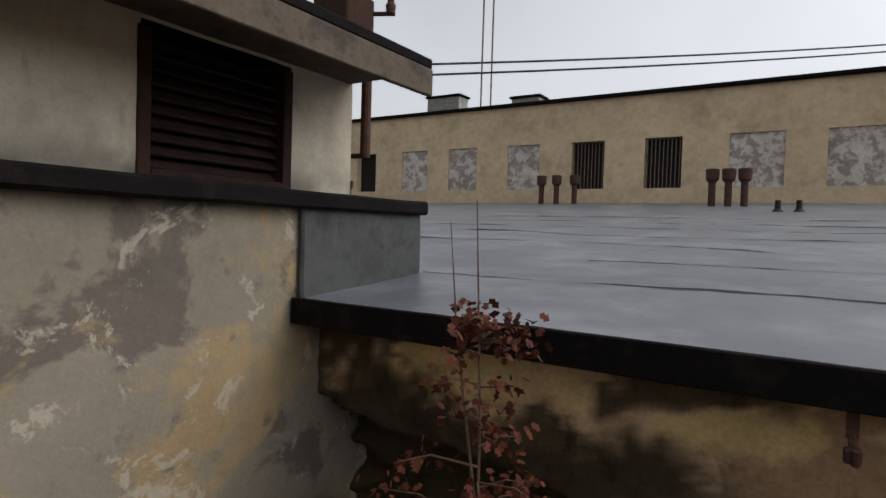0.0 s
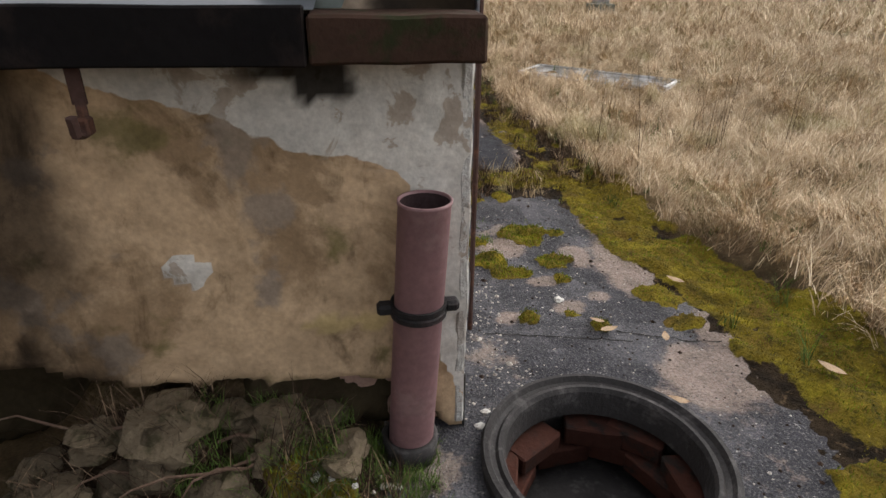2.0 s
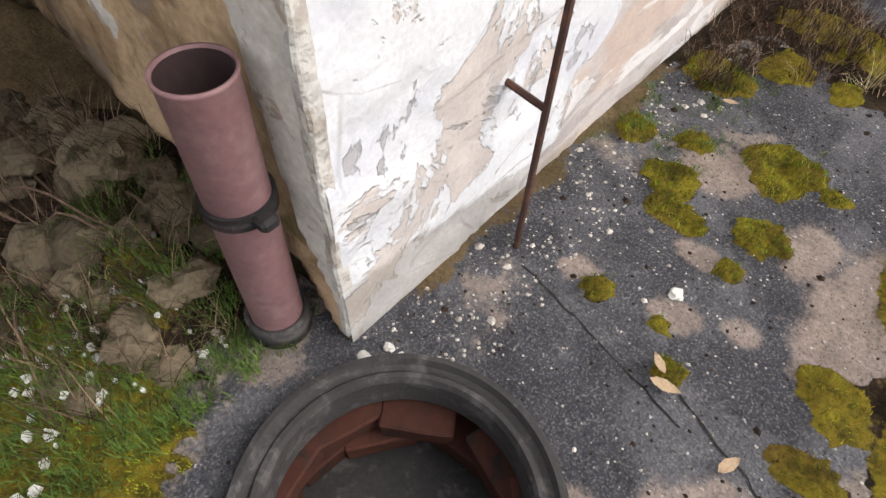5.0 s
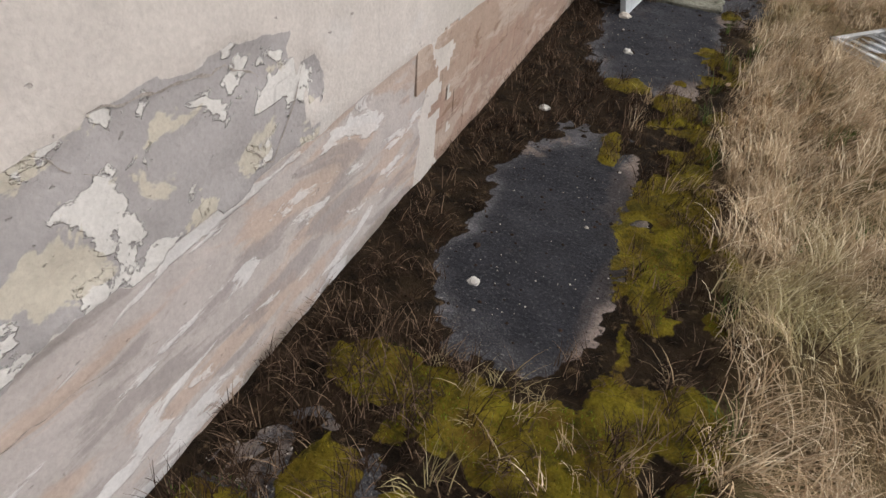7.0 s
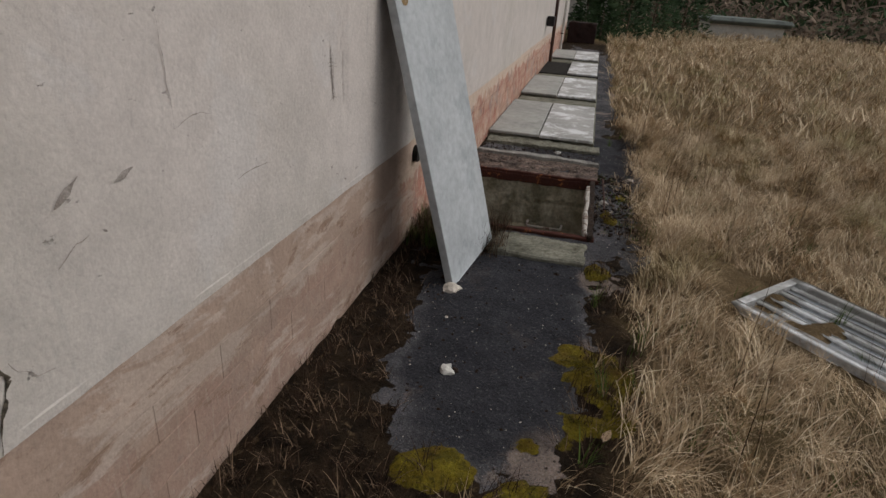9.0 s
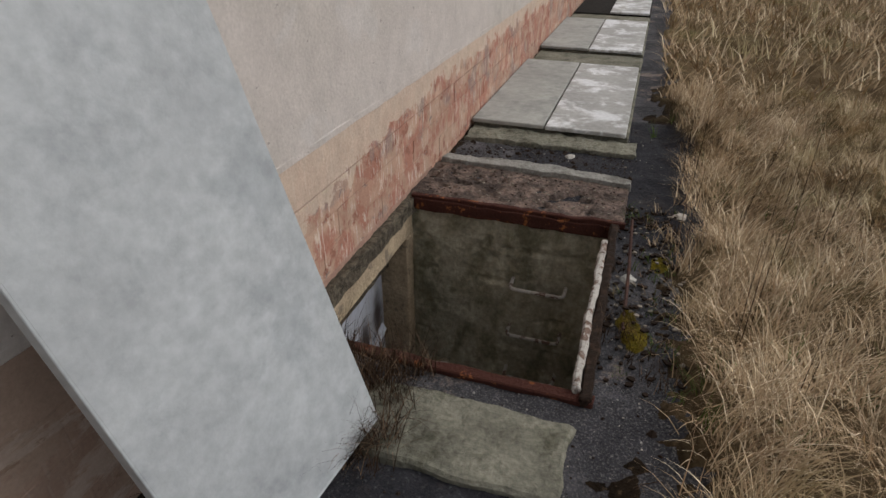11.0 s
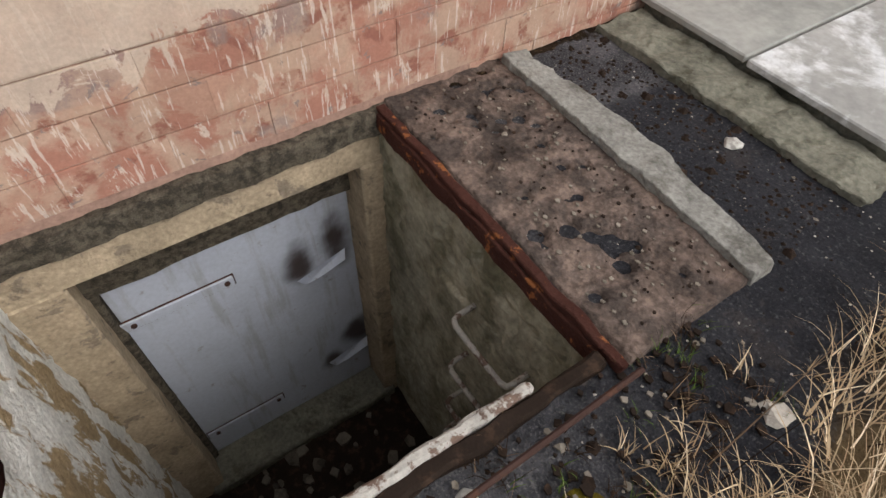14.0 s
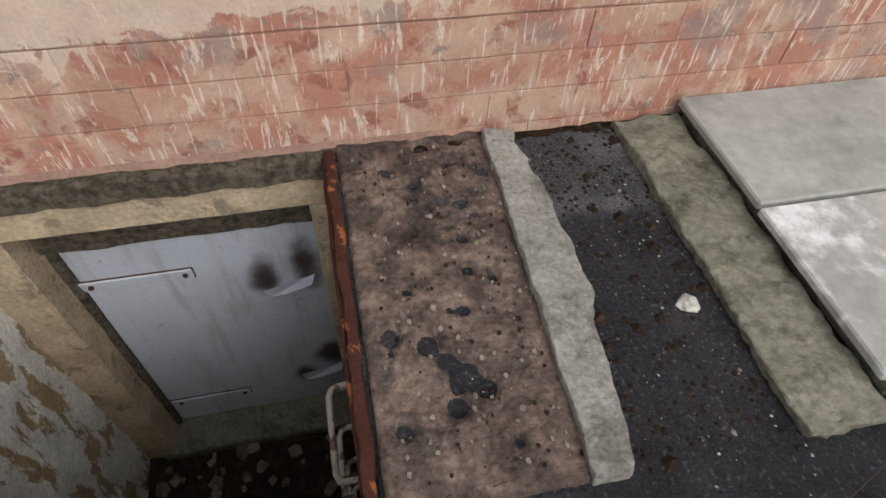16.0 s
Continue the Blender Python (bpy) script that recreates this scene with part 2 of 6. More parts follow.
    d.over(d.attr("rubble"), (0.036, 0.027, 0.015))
    d.grain(60, 0.16)
    d.relief(d.noise(60, 4, off=6), 0.0015).relief(d.noise(5, 5, off=7, dist=0.3, rough=0.5), 0.02)
    M["oldwall"] = d.done()

    # vent house: dirty cream render
    h = Mat("grimy_cream_render", (0.205, 0.18, 0.142), 0.95, spec=0.08)
    h.over(h.mask(h.noise(2.2, 6, off=1, dist=0.5), 0.52, 0.58), (0.12, 0.103, 0.088)).over(h.mask(h.noise(1.6, 6, off=2.2, dist=0.6), 0.53, 0.6), (0.27, 0.2, 0.115))
    h.over(h.mask(h.noise(5, 6, off=3), 0.6, 0.68), (0.11, 0.1, 0.088), amount=0.7)
    h.over(h.mask(h.noise(3.3, 7, off=9.2, dist=0.8, rough=0.7), 0.56, 0.6), (0.37, 0.33, 0.27), amount=0.7)
    h.over(h.attr("mould_shade"), (0.035, 0.035, 0.03), amount=0.85)
    h.grain(60, 0.08).relief(h.noise(40, 4, off=4), 0.0015).relief(h.noise(5, 5, off=5), 0.012)
    M["vent_wall"] = h.done()

    h = Mat("dusty_cream_render", (0.50, 0.45, 0.37), 0.95, spec=0.08)
    h.over(h.mask(h.noise(2.2, 6, off=1, dist=0.5), 0.5, 0.62), (0.42, 0.37, 0.30)).over(h.mask(h.noise(6, 6, h.stretch(1, 2, 0.5), off=3), 0.58, 0.68), (0.3, 0.27, 0.22), amount=0.6)
    h.over(h.attr("mould_shade"), (0.05, 0.048, 0.04), amount=0.85)
    M["vent_cream"] = h.grain(60, 0.08).relief(h.noise(40, 4, off=4), 0.0015).relief(h.noise(5, 5, off=5), 0.012).done()

    # salmon paint over big bricks, with lime runs
    b = Mat("salmon_painted_brick", (0.38, 0.18, 0.13), 0.88)
    b.over(b.mask(b.noise(5, 6, off=1, dist=0.4), 0.45, 0.58), (0.46, 0.31, 0.23)).over(b.mask(b.noise(9, 6, off=2, dist=0.4), 0.55, 0.63), (0.28, 0.12, 0.085))
    b.over(b.mask(b.noise(3.2, 6, off=7, dist=0.5), 0.53, 0.6), (0.27, 0.21, 0.19), amount=0.7)
    run = b.mask(b.noise(6, 7, b.stretch(1, 3.0, 1.0), off=3, dist=0.5, rough=0.72), 0.58, 0.62)
    b.over(run, (0.60, 0.50, 0.42), amount=0.85)
    b.over(b.mask(b.noise(2.2, 7, off=21, dist=0.8, rough=0.7), 0.52, 0.56), (0.48, 0.33, 0.24), amount=0.45)
    b.over(b.mask(b.noise(13, 6, off=23, dist=0.6, rough=0.7), 0.6, 0.64), (0.22, 0.18, 0.165), amount=0.8)
    sep = b.n.new("ShaderNodeSeparateXYZ")
    b.l.new(b.pos, sep.inputs[0])
    drip = b.mask(b.noise(4, 5, b.stretch(1, 15, 1.6), off=13, dist=0.25, rough=0.6), 0.575, 0.61)
    b.over(drip, (0.62, 0.52, 0.45), amount=0.75)
    top = b.mask(b.math("ADD", b.math("ADD", sep.outputs["Z"], b.math("MULTIPLY", b.mask(sep.outputs["Y"], 8.9, 7.3), 0.14)), b.math("MULTIPLY", b.noise(5, 7, off=35, dist=0.6, rough=0.7), 0.55)), 0.79, 0.805)
    b.over(top, (0.55, 0.44, 0.35), amount=0.85)
    near = b.mask(b.math("ADD", sep.outputs["Y"], b.math("MULTIPLY", b.noise(3, 5, off=31), 1.6)), 7.9, 7.2)
    b.over(near, (0.30, 0.215, 0.17), amount=0.85)
    nb = b.math("MULTIPLY", near, b.mask(b.noise(4, 7, b.stretch(1, 0.4, 1.5), off=36, dist=0.5, rough=0.7), 0.52, 0.57))
    b.over(nb, (0.42, 0.335, 0.28), amount=0.8)
    nc = b.math("MULTIPLY", near, b.mask(b.noise(9, 7, b.stretch(1, 0.5, 1.3), off=37, dist=0.5, rough=0.7), 0.57, 0.63))
    b.over(nc, (0.2, 0.125, 0.085), amount=0.7)
    b.vary(0.07).grain(90, 0.1)
    b.relief(b.noise(60, 6, off=4), 0.004).relief(b.noise(14, 5, off=5), 0.008)
    M["brick"] = b.done()
    mo = Mat("lime_mortar_pinkish", (0.36, 0.225, 0.175), 0.95).grain(60, 0.2)
    M["mortar"] = mo.relief(mo.noise(60, 5), 0.004).done()

    def simple(key, name, color, second, rough, metal=0.0, scale=12, lo=0.5, hi=0.64, grain=0.15, bump=0.004, spec=0.12, vary=0.0, island=False, run=None):
        s = Mat(name, color, rough, metal, spec)
        s.over(s.mask(s.noise(scale, 6, s.stretch(*run) if run else None, off=len(key), dist=0.3, rough=0.66), lo, hi), second)
        if vary:
            s.vary(vary, island)
        s.grain(scale * 6, grain)
        s.relief(s.noise(scale * 5, 5, off=2), bump)
        M[key] = s.done()

    simple("felt", "grey_roofing_felt_wet", (0.085, 0.09, 0.103), (0.15, 0.155, 0.172), 0.36, scale=1.4, lo=0.45, hi=0.62, bump=0.006, spec=0.5)
    simple("felt_green", "grey_green_roofing_felt", (0.15, 0.165, 0.15), (0.11, 0.12, 0.11), 0.75, scale=3, bump=0.006)
    simple("tar_board", "tarred_black_board", (0.006, 0.005, 0.005), (0.014, 0.010, 0.009), 0.95, scale=9)
    simple("brown_board", "rotten_brown_board", (0.04, 0.022, 0.015), (0.022, 0.024, 0.01), 0.9, scale=9)
    simple("rust", "flaking_rust", (0.06, 0.023, 0.017), (0.26, 0.095, 0.035), 0.9, scale=16, lo=0.57, hi=0.63, bump=0.01)
    simple("rust_dark", "dark_rusty_steel", (0.06, 0.034, 0.028), (0.10, 0.048, 0.032), 0.85, scale=16)
    simple("paint_white", "chipped_white_paint", (0.46, 0.43, 0.39), (0.17, 0.115, 0.09), 0.8, scale=18, lo=0.5, hi=0.56, bump=0.008)
    simple("pit_wall", "damp_mossy_concrete", (0.36, 0.33, 0.25), (0.16, 0.145, 0.095), 0.9, scale=5, lo=0.42, hi=0.66, grain=0.3, bump=0.02, run=(1, 1, 0.6))
    simple("pit_top", "pitted_granular_concrete", (0.075, 0.058, 0.05), (0.165, 0.12, 0.098), 0.95, scale=8, lo=0.42, hi=0.6, grain=0.45, bump=0.02)
    simple("pit_white", "peeling_whitewash", (0.66, 0.645, 0.6), (0.34, 0.25, 0.145), 0.9, scale=8, lo=0.5, hi=0.54, grain=0.2, bump=0.02, run=(1, 1, 0.3))
    simple("crumbly", "crumbling_dark_mortar", (0.16, 0.135, 0.1), (0.075, 0.064, 0.05), 0.95, scale=34, lo=0.42, hi=0.6, grain=0.3, bump=0.02)
    simple("lintel", "yellowed_render", (0.41, 0.325, 0.225), (0.24, 0.195, 0.145), 0.9, scale=9, lo=0.55, hi=0.62, grain=0.25, bump=0.015)
    simple("concrete", "light_grey_concrete", (0.27, 0.26, 0.235), (0.17, 0.16, 0.14), 0.92, scale=11, grain=0.3, bump=0.015)
    simple("concrete_green", "algae_grey_concrete", (0.18, 0.172, 0.135), (0.10, 0.096, 0.07), 0.92, scale=8, grain=0.32, bump=0.015)
    simple("cover_grey", "dull_grey_sheet", (0.34, 0.335, 0.31), (0.27, 0.27, 0.25), 0.7, scale=3, bump=0.003)
    simple("cover_white", "whitewashed_sheet", (0.36, 0.35, 0.33), (0.66, 0.66, 0.66), 0.65, scale=4, lo=0.45, hi=0.58, bump=0.003)
    simple("zinc", "weathered_galvanised_sheet", (0.40, 0.42, 0.43), (0.33, 0.35, 0.36), 0.6, metal=0.0, scale=4, bump=0.003, spec=0.5)
    simple("stain", "brown_rust_stain", (0.24, 0.16, 0.08), (0.33, 0.27, 0.2), 0.8, scale=40)
    simple("pipe", "dusty_mauve_plastic", (0.185, 0.098, 0.1), (0.22, 0.13, 0.128), 0.6, scale=9, bump=0.001, spec=0.4)
    # darker copy of the pipe colour, put in as shade inside the bore
    simple("pipe_in", "shade_dark_pipe_inside", (0.045, 0.028, 0.028), (0.07, 0.045, 0.045), 0.8, scale=9)
    simple("rubber", "black_iron_strap", (0.02, 0.018, 0.018), (0.04, 0.03, 0.03), 0.6, scale=20)
    simple("iron", "worn_cast_iron", (0.035, 0.032, 0.031), (0.075, 0.068, 0.066), 0.7, metal=0.0, scale=14, bump=0.004)
    simple("shaft_brick", "dirty_red_shaft_brick", (0.05, 0.019, 0.013), (0.02, 0.016, 0.014), 0.9, scale=9, vary=0.25)
    simple("felt_dark", "dark_grey_felt", (0.06, 0.062, 0.062), (0.035, 0.036, 0.036), 0.7, scale=3)
    simple("dead_leaf", "tan_dry_leaf", (0.33, 0.235, 0.15), (0.22, 0.14, 0.09), 0.85, scale=30)
    simple("lump", "white_plaster", (0.5, 0.48, 0.44), (0.34, 0.31, 0.28), 0.9, scale=20)
    simple("stone", "grey_brown_rubble", (0.11, 0.085, 0.056), (0.045, 0.038, 0.02), 0.92, scale=14, bump=0.012, vary=0.35)
    simple("pebble", "pale_pebble", (0.42, 0.38, 0.33), (0.26, 0.22, 0.19), 0.9, scale=18, vary=0.3, island=True)
    simple("litter", "dark_wet_litter", (0.022, 0.014, 0.01), (0.05, 0.03, 0.02), 0.8, scale=20)
    simple("flake", "fallen_plaster_flakes", (0.22, 0.19, 0.155), (0.13, 0.11, 0.085), 0.9, scale=14, vary=0.3, island=True)
    simple("flake_dull", "damp_dull_plaster", (0.13, 0.112, 0.09), (0.07, 0.06, 0.048), 0.9, scale=14, vary=0.4, island=True)
    simple("facade", "pale_yellow_facade", (0.52, 0.40, 0.265), (0.45, 0.345, 0.225), 0.9, scale=0.8, bump=0.004)
    simple("infill", "patchy_whitewashed_infill", (0.5, 0.46, 0.41), (0.28, 0.24, 0.21), 0.9, scale=3.5, lo=0.46, hi=0.55)
    # near-black flat colour put in for unlit rooms, holes and crack depths
    simple("dark", "painted_unlit_depth", (0.02, 0.018, 0.016), (0.03, 0.027, 0.024), 0.9)
    simple("bars", "rusty_window_bars", (0.13, 0.10, 0.08), (0.2, 0.15, 0.12), 0.8, scale=20)
    simple("slat", "dark_stained_slat", (0.03, 0.017, 0.015), (0.018, 0.012, 0.011), 0.8, scale=10)
    simple("trim_wood", "weathered_eave_board", (0.10, 0.08, 0.062), (0.065, 0.052, 0.042), 0.85, scale=7)
    simple("cable", "black_cable", (0.03, 0.03, 0.03), (0.05, 0.05, 0.05), 0.6)
    simple("leaf_red", "russet_leaf", (0.075, 0.022, 0.013), (0.12, 0.048, 0.025), 0.7, scale=20, vary=0.35, island=True)
    simple("twig", "thin_brown_twig", (0.11, 0.07, 0.05), (0.16, 0.11, 0.08), 0.9, scale=30)
    simple("needles", "dark_green_needles", (0.035, 0.062, 0.026), (0.06, 0.085, 0.035), 0.8, scale=0.9, vary=0.35, island=True)
    simple("scrub", "dry_brown_scrub", (0.17, 0.125, 0.09), (0.09, 0.068, 0.05), 0.9, scale=0.9, vary=0.4, island=True)
    simple("bark", "grey_brown_bark", (0.13, 0.095, 0.07), (0.2, 0.15, 0.11), 0.95, scale=9)
    simple("scar", "worn_grey_scar_in_render", (0.27, 0.235, 0.21), (0.36, 0.32, 0.29), 0.92, scale=30, lo=0.45, hi=0.55)
    simple("corner_plaster", "flaking_pale_corner_plaster", (0.47, 0.445, 0.41), (0.36, 0.32, 0.28), 0.9, scale=7, lo=0.52, hi=0.57, bump=0.015)
    simple("far_white", "far_whitewashed_wall", (0.60, 0.57, 0.52), (0.5, 0.47, 0.42), 0.9, scale=2)

    # grass blades: straw with brown and some green, each blade its own shade
    s = Mat("dry_straw_blades", (0.56, 0.41, 0.245), 0.75, spec=0.25)
    isl = s.n.new("ShaderNodeNewGeometry").outputs["Random Per Island"]
    s.over(s.mask(isl, 0.3, 0.75), (0.29, 0.19, 0.11)).over(s.mask(isl, 0.72, 0.92), (0.68, 0.56, 0.39))
    s.over(s.mask(s.noise(1.1, 5, off=2), 0.52, 0.66), (0.20, 0.19, 0.06), amount=0.6).over(s.mask(s.noise(3.6, 5, off=3), 0.52, 0.64), (0.19, 0.12, 0.07), amount=0.5).vary(0.35, True)
    M["straw"] = s.done()
    s = Mat("dead_brown_blades", (0.042, 0.026, 0.017), 0.9, spec=0.06)
    isl = s.n.new("ShaderNodeNewGeometry").outputs["Random Per Island"]
    s.over(s.mask(isl, 0.7, 0.98), (0.19, 0.13, 0.085)).vary(0.35, True)
    M["brown_blades"] = s.done()
    s = Mat("moss_sprigs", (0.28, 0.215, 0.016), 0.9, spec=0.1)
    s.over(s.mask(s.noise(4, 5, off=5), 0.44, 0.55), (0.12, 0.078, 0.014)).over(s.mask(s.noise(1.7, 4, off=6), 0.46, 0.53), (0.145, 0.19, 0.014))
    s.over(s.mask(s.noise(13, 5, off=7, rough=0.7), 0.5, 0.6), (0.055, 0.052, 0.01), amount=0.7).vary(0.5, True)
    M["moss_blades"] = s.done()
    s = Mat("green_moss_sprigs", (0.125, 0.155, 0.014), 0.9, spec=0.1)
    s.over(s.mask(s.noise(9, 5, off=5), 0.48, 0.6), (0.06, 0.065, 0.01)).over(s.mask(s.noise(3.5, 4, off=6), 0.52, 0.6), (0.23, 0.24, 0.016), amount=0.7)
    M["moss_green"] = s.vary(0.5, True).done()
    s = Mat("brown_moss_sprigs", (0.15, 0.105, 0.016), 0.9, spec=0.1)
    s.over(s.mask(s.noise(5, 5, off=5), 0.46, 0.58), (0.07, 0.045, 0.014)).over(s.mask(s.noise(1.6, 4, off=8), 0.55, 0.62), (0.22, 0.19, 0.016))
    M["moss_brown"] = s.vary(0.5, True).done()
    s = Mat("green_blades", (0.07, 0.11, 0.02), 0.8, spec=0.2)
    s.vary(0.4, True)
    M["green_blades"] = s.done()

    # steel door with soot and rust round two torn lugs
    s = Mat("pale_blue_grey_steel_paint", (0.46, 0.49, 0.56), 0.5, spec=0.4)
    s.over(s.mask(s.noise(3, 5, s.stretch(1, 5, 0.6), off=1), 0.52, 0.68), (0.33, 0.33, 0.34), amount=0.7)
    s.over(s.mask(s.noise(14, 5, off=3), 0.62, 0.7), (0.2, 0.15, 0.12), amount=0.6)
    s.over(s.attr("soot"), (0.035, 0.02, 0.015), amount=0.95)
    s.grain(50, 0.07).relief(s.noise(20, 4, off=4), 0.002)
    M["door_steel"] = s.done()
    return M


M = make_materials()


# ---------------------------------------------------------------- mesh helpers
def fractal(x, y, s, seed=0.0, octaves=4):
    return noise.fractal(Vector((x * s + seed, y * s - seed, seed * 1.7)), 0.8, 2.0, octaves)


def smooth(lo, hi, v):
    t = min(1.0, max(0.0, (v - lo) / (hi - lo)))
    return t * t * (3 - 2 * t)


def mesh_from(name, verts, faces, material, shade=False):
    me = bpy.data.meshes.new(name)
    me.from_pydata(verts, [], faces)
    me.materials.append(material)
    if shade:
        me.polygons.foreach_set("use_smooth", [True] * len(me.polygons))
    me.update()
    return me


def part(name, bm, material, parent=None, label="", shade=False):
    """Links a bmesh as one mesh object, under a thing or a part if one is given."""
    me = bpy.data.meshes.new(name)
    bm.to_mesh(me)
    bm.free()
    me.materials.append(material)
    if shade:
        me.polygons.foreach_set("use_smooth", [True] * len(me.polygons))
    ob = new(name, me)
    if parent is not None:
        ob.parent = parent
    if label:
        ob["label"] = label
    return ob


def box(bm, x0, x1, y0, y1, z0, z1, bevel=0.0, m=None):
    r = bmesh.ops.create_cube(bm, size=1)
    vs = r["verts"]
    for v in vs:
        v.co = Vector((x0 + (v.co.x + 0.5) * (x1 - x0), y0 + (v.co.y + 0.5) * (y1 - y0), z0 + (v.co.z + 0.5) * (z1 - z0)))
        if m is not None:
            v.co = m @ v.co
    if bevel:
        es = list({e for v in vs for e in v.link_edges})
        bmesh.ops.bevel(bm, geom=es, offset=bevel, segments=1, affect="EDGES")
    return bm


def boxed(x0, x1, y0, y1, z0, z1, bevel=0.004, m=None):
    return box(bmesh.new(), x0, x1, y0, y1, z0, z1, bevel, m)


def rough_box(x0, x1, y0, y1, z0, z1, cell=0.06, amount=0.008, seed=0.0, bevel=0.01):
    """A block of worn concrete or timber: cut fine and pushed about by noise."""
    bm = boxed(x0, x1, y0, y1, z0, z1, bevel)
    for axis, a, b in ((0, x0, x1), (1, y0, y1), (2, z0, z1)):
        n = int((b - a) / cell)
        for i in range(1, n):
            no = [0, 0, 0]
            no[axis] = 1
            co = [0, 0, 0]
            co[axis] = a + (b - a) * i / n
            bmesh.ops.bisect_plane(bm, geom=bm.verts[:] + bm.edges[:] + bm.faces[:], plane_co=co, plane_no=no)
    for v in bm.verts:
        n = noise.noise_vector(v.co * 9 + Vector((seed, seed * 2, 0)))
        n2 = noise.noise_vector(v.co * 31 + Vector((seed, 0, seed)))
        v.co += n * amount + n2 * amount * 0.5
    return bm


def tube(bm, pts, r, seg=8, closed_ends=True):
    """A round bar along the points."""
    pts = [Vector(p) for p in pts]
    rings = []
    side = None
    for i, p in enumerate(pts):
        d = (pts[min(i + 1, len(pts) - 1)] - pts[max(i - 1, 0)]).normalized()
        if side is None:
            side = d.orthogonal().normalized()
        side = (side - d * side.dot(d)).normalized()
        up = d.cross(side)
        rr = r[i] if isinstance(r, (list, tuple)) else r
        rings.append([bm.verts.new(p + (side * math.cos(2 * math.pi * k / seg) + up * math.sin(2 * math.pi * k / seg)) * rr) for k in range(seg)])
    for a, b in zip(rings, rings[1:]):
        for k in range(seg):
            bm.faces.new((a[k], a[(k + 1) % seg], b[(k + 1) % seg], b[k]))
    if closed_ends:
        bm.faces.new(rings[0][::-1])
        bm.faces.new(rings[-1])
    return bm


def lathe(bm, profile, cx, cy, seg=40, close=True):
    """Turns (radius, z) pairs about a vertical axis."""
    rings = [[bm.verts.new((cx + r * math.cos(2 * math.pi * k / seg), cy + r * math.sin(2 * math.pi * k / seg), z)) for k in range(seg)] for r, z in profile]
    pairs = list(zip(rings, rings[1:])) + ([(rings[-1], rings[0])] if close else [])
    for a, b in pairs:
        for k in range(seg):
            bm.faces.new((a[k], a[(k + 1) % seg], b[(k + 1) % seg], b[k]))
    return bm


def empty(name, x, y, z):
    ob = new(name)
    ob.location = (x, y, z)
    return ob


def under(parent, *obs):
    """Parents parts that were built in world places."""
    for o in obs:
        o.parent = parent
        o.matrix_parent_inverse = Matrix.Translation(parent.location).inverted()
    return parent


def grid_sheet(name, us, vs, place, material, attrs, keep=None, shade=True):
    """A sheet over the grid us x vs. place(u, v) gives the point and the values of attrs."""
    nu, nv = len(us), len(vs)
    co, vals = [], {a: [] for a in attrs}
    for v in vs:
        for u in us:
            p, val = place(u, v)
            co.append(p)
            for a, x in zip(attrs, val):
                vals[a].append(x)
    faces = []
    for j in range(nv - 1):
        for i in range(nu - 1):
            if keep is None or keep(0.5 * (us[i] + us[i + 1]), 0.5 * (vs[j] + vs[j + 1])):
                k = j * nu + i
                faces.append((k, k + 1, k + nu + 1, k + nu))
    me = mesh_from(name, co, faces, material, shade)
    for a in attrs:
        me.attributes.new(a, "FLOAT", "POINT").data.foreach_set("value", vals[a])
    return new(name, me)


def steps(*spans):
    """Grid lines from spans (start, end, step)."""
    out = []
    for a, b, s in spans:
        n = max(1, round((b - a) / s))
        out += [a + (b - a) * i / n for i in range(n)]
    return out + [spans[-1][1]]


def rock(r, seed, squash=0.65, sub=2):
    bm = bmesh.new()
    bmesh.ops.create_icosphere(bm, subdivisions=sub, radius=r)
    for v in bm.verts:
        n = noise.noise(v.co * (1.6 / r) + Vector((seed, seed, seed)))
        v.co *= 1 + 0.5 * n + 0.22 * noise.noise(v.co * (4.2 / r) + Vector((seed, 0, seed)))
        v.co.z *= squash
    return bm


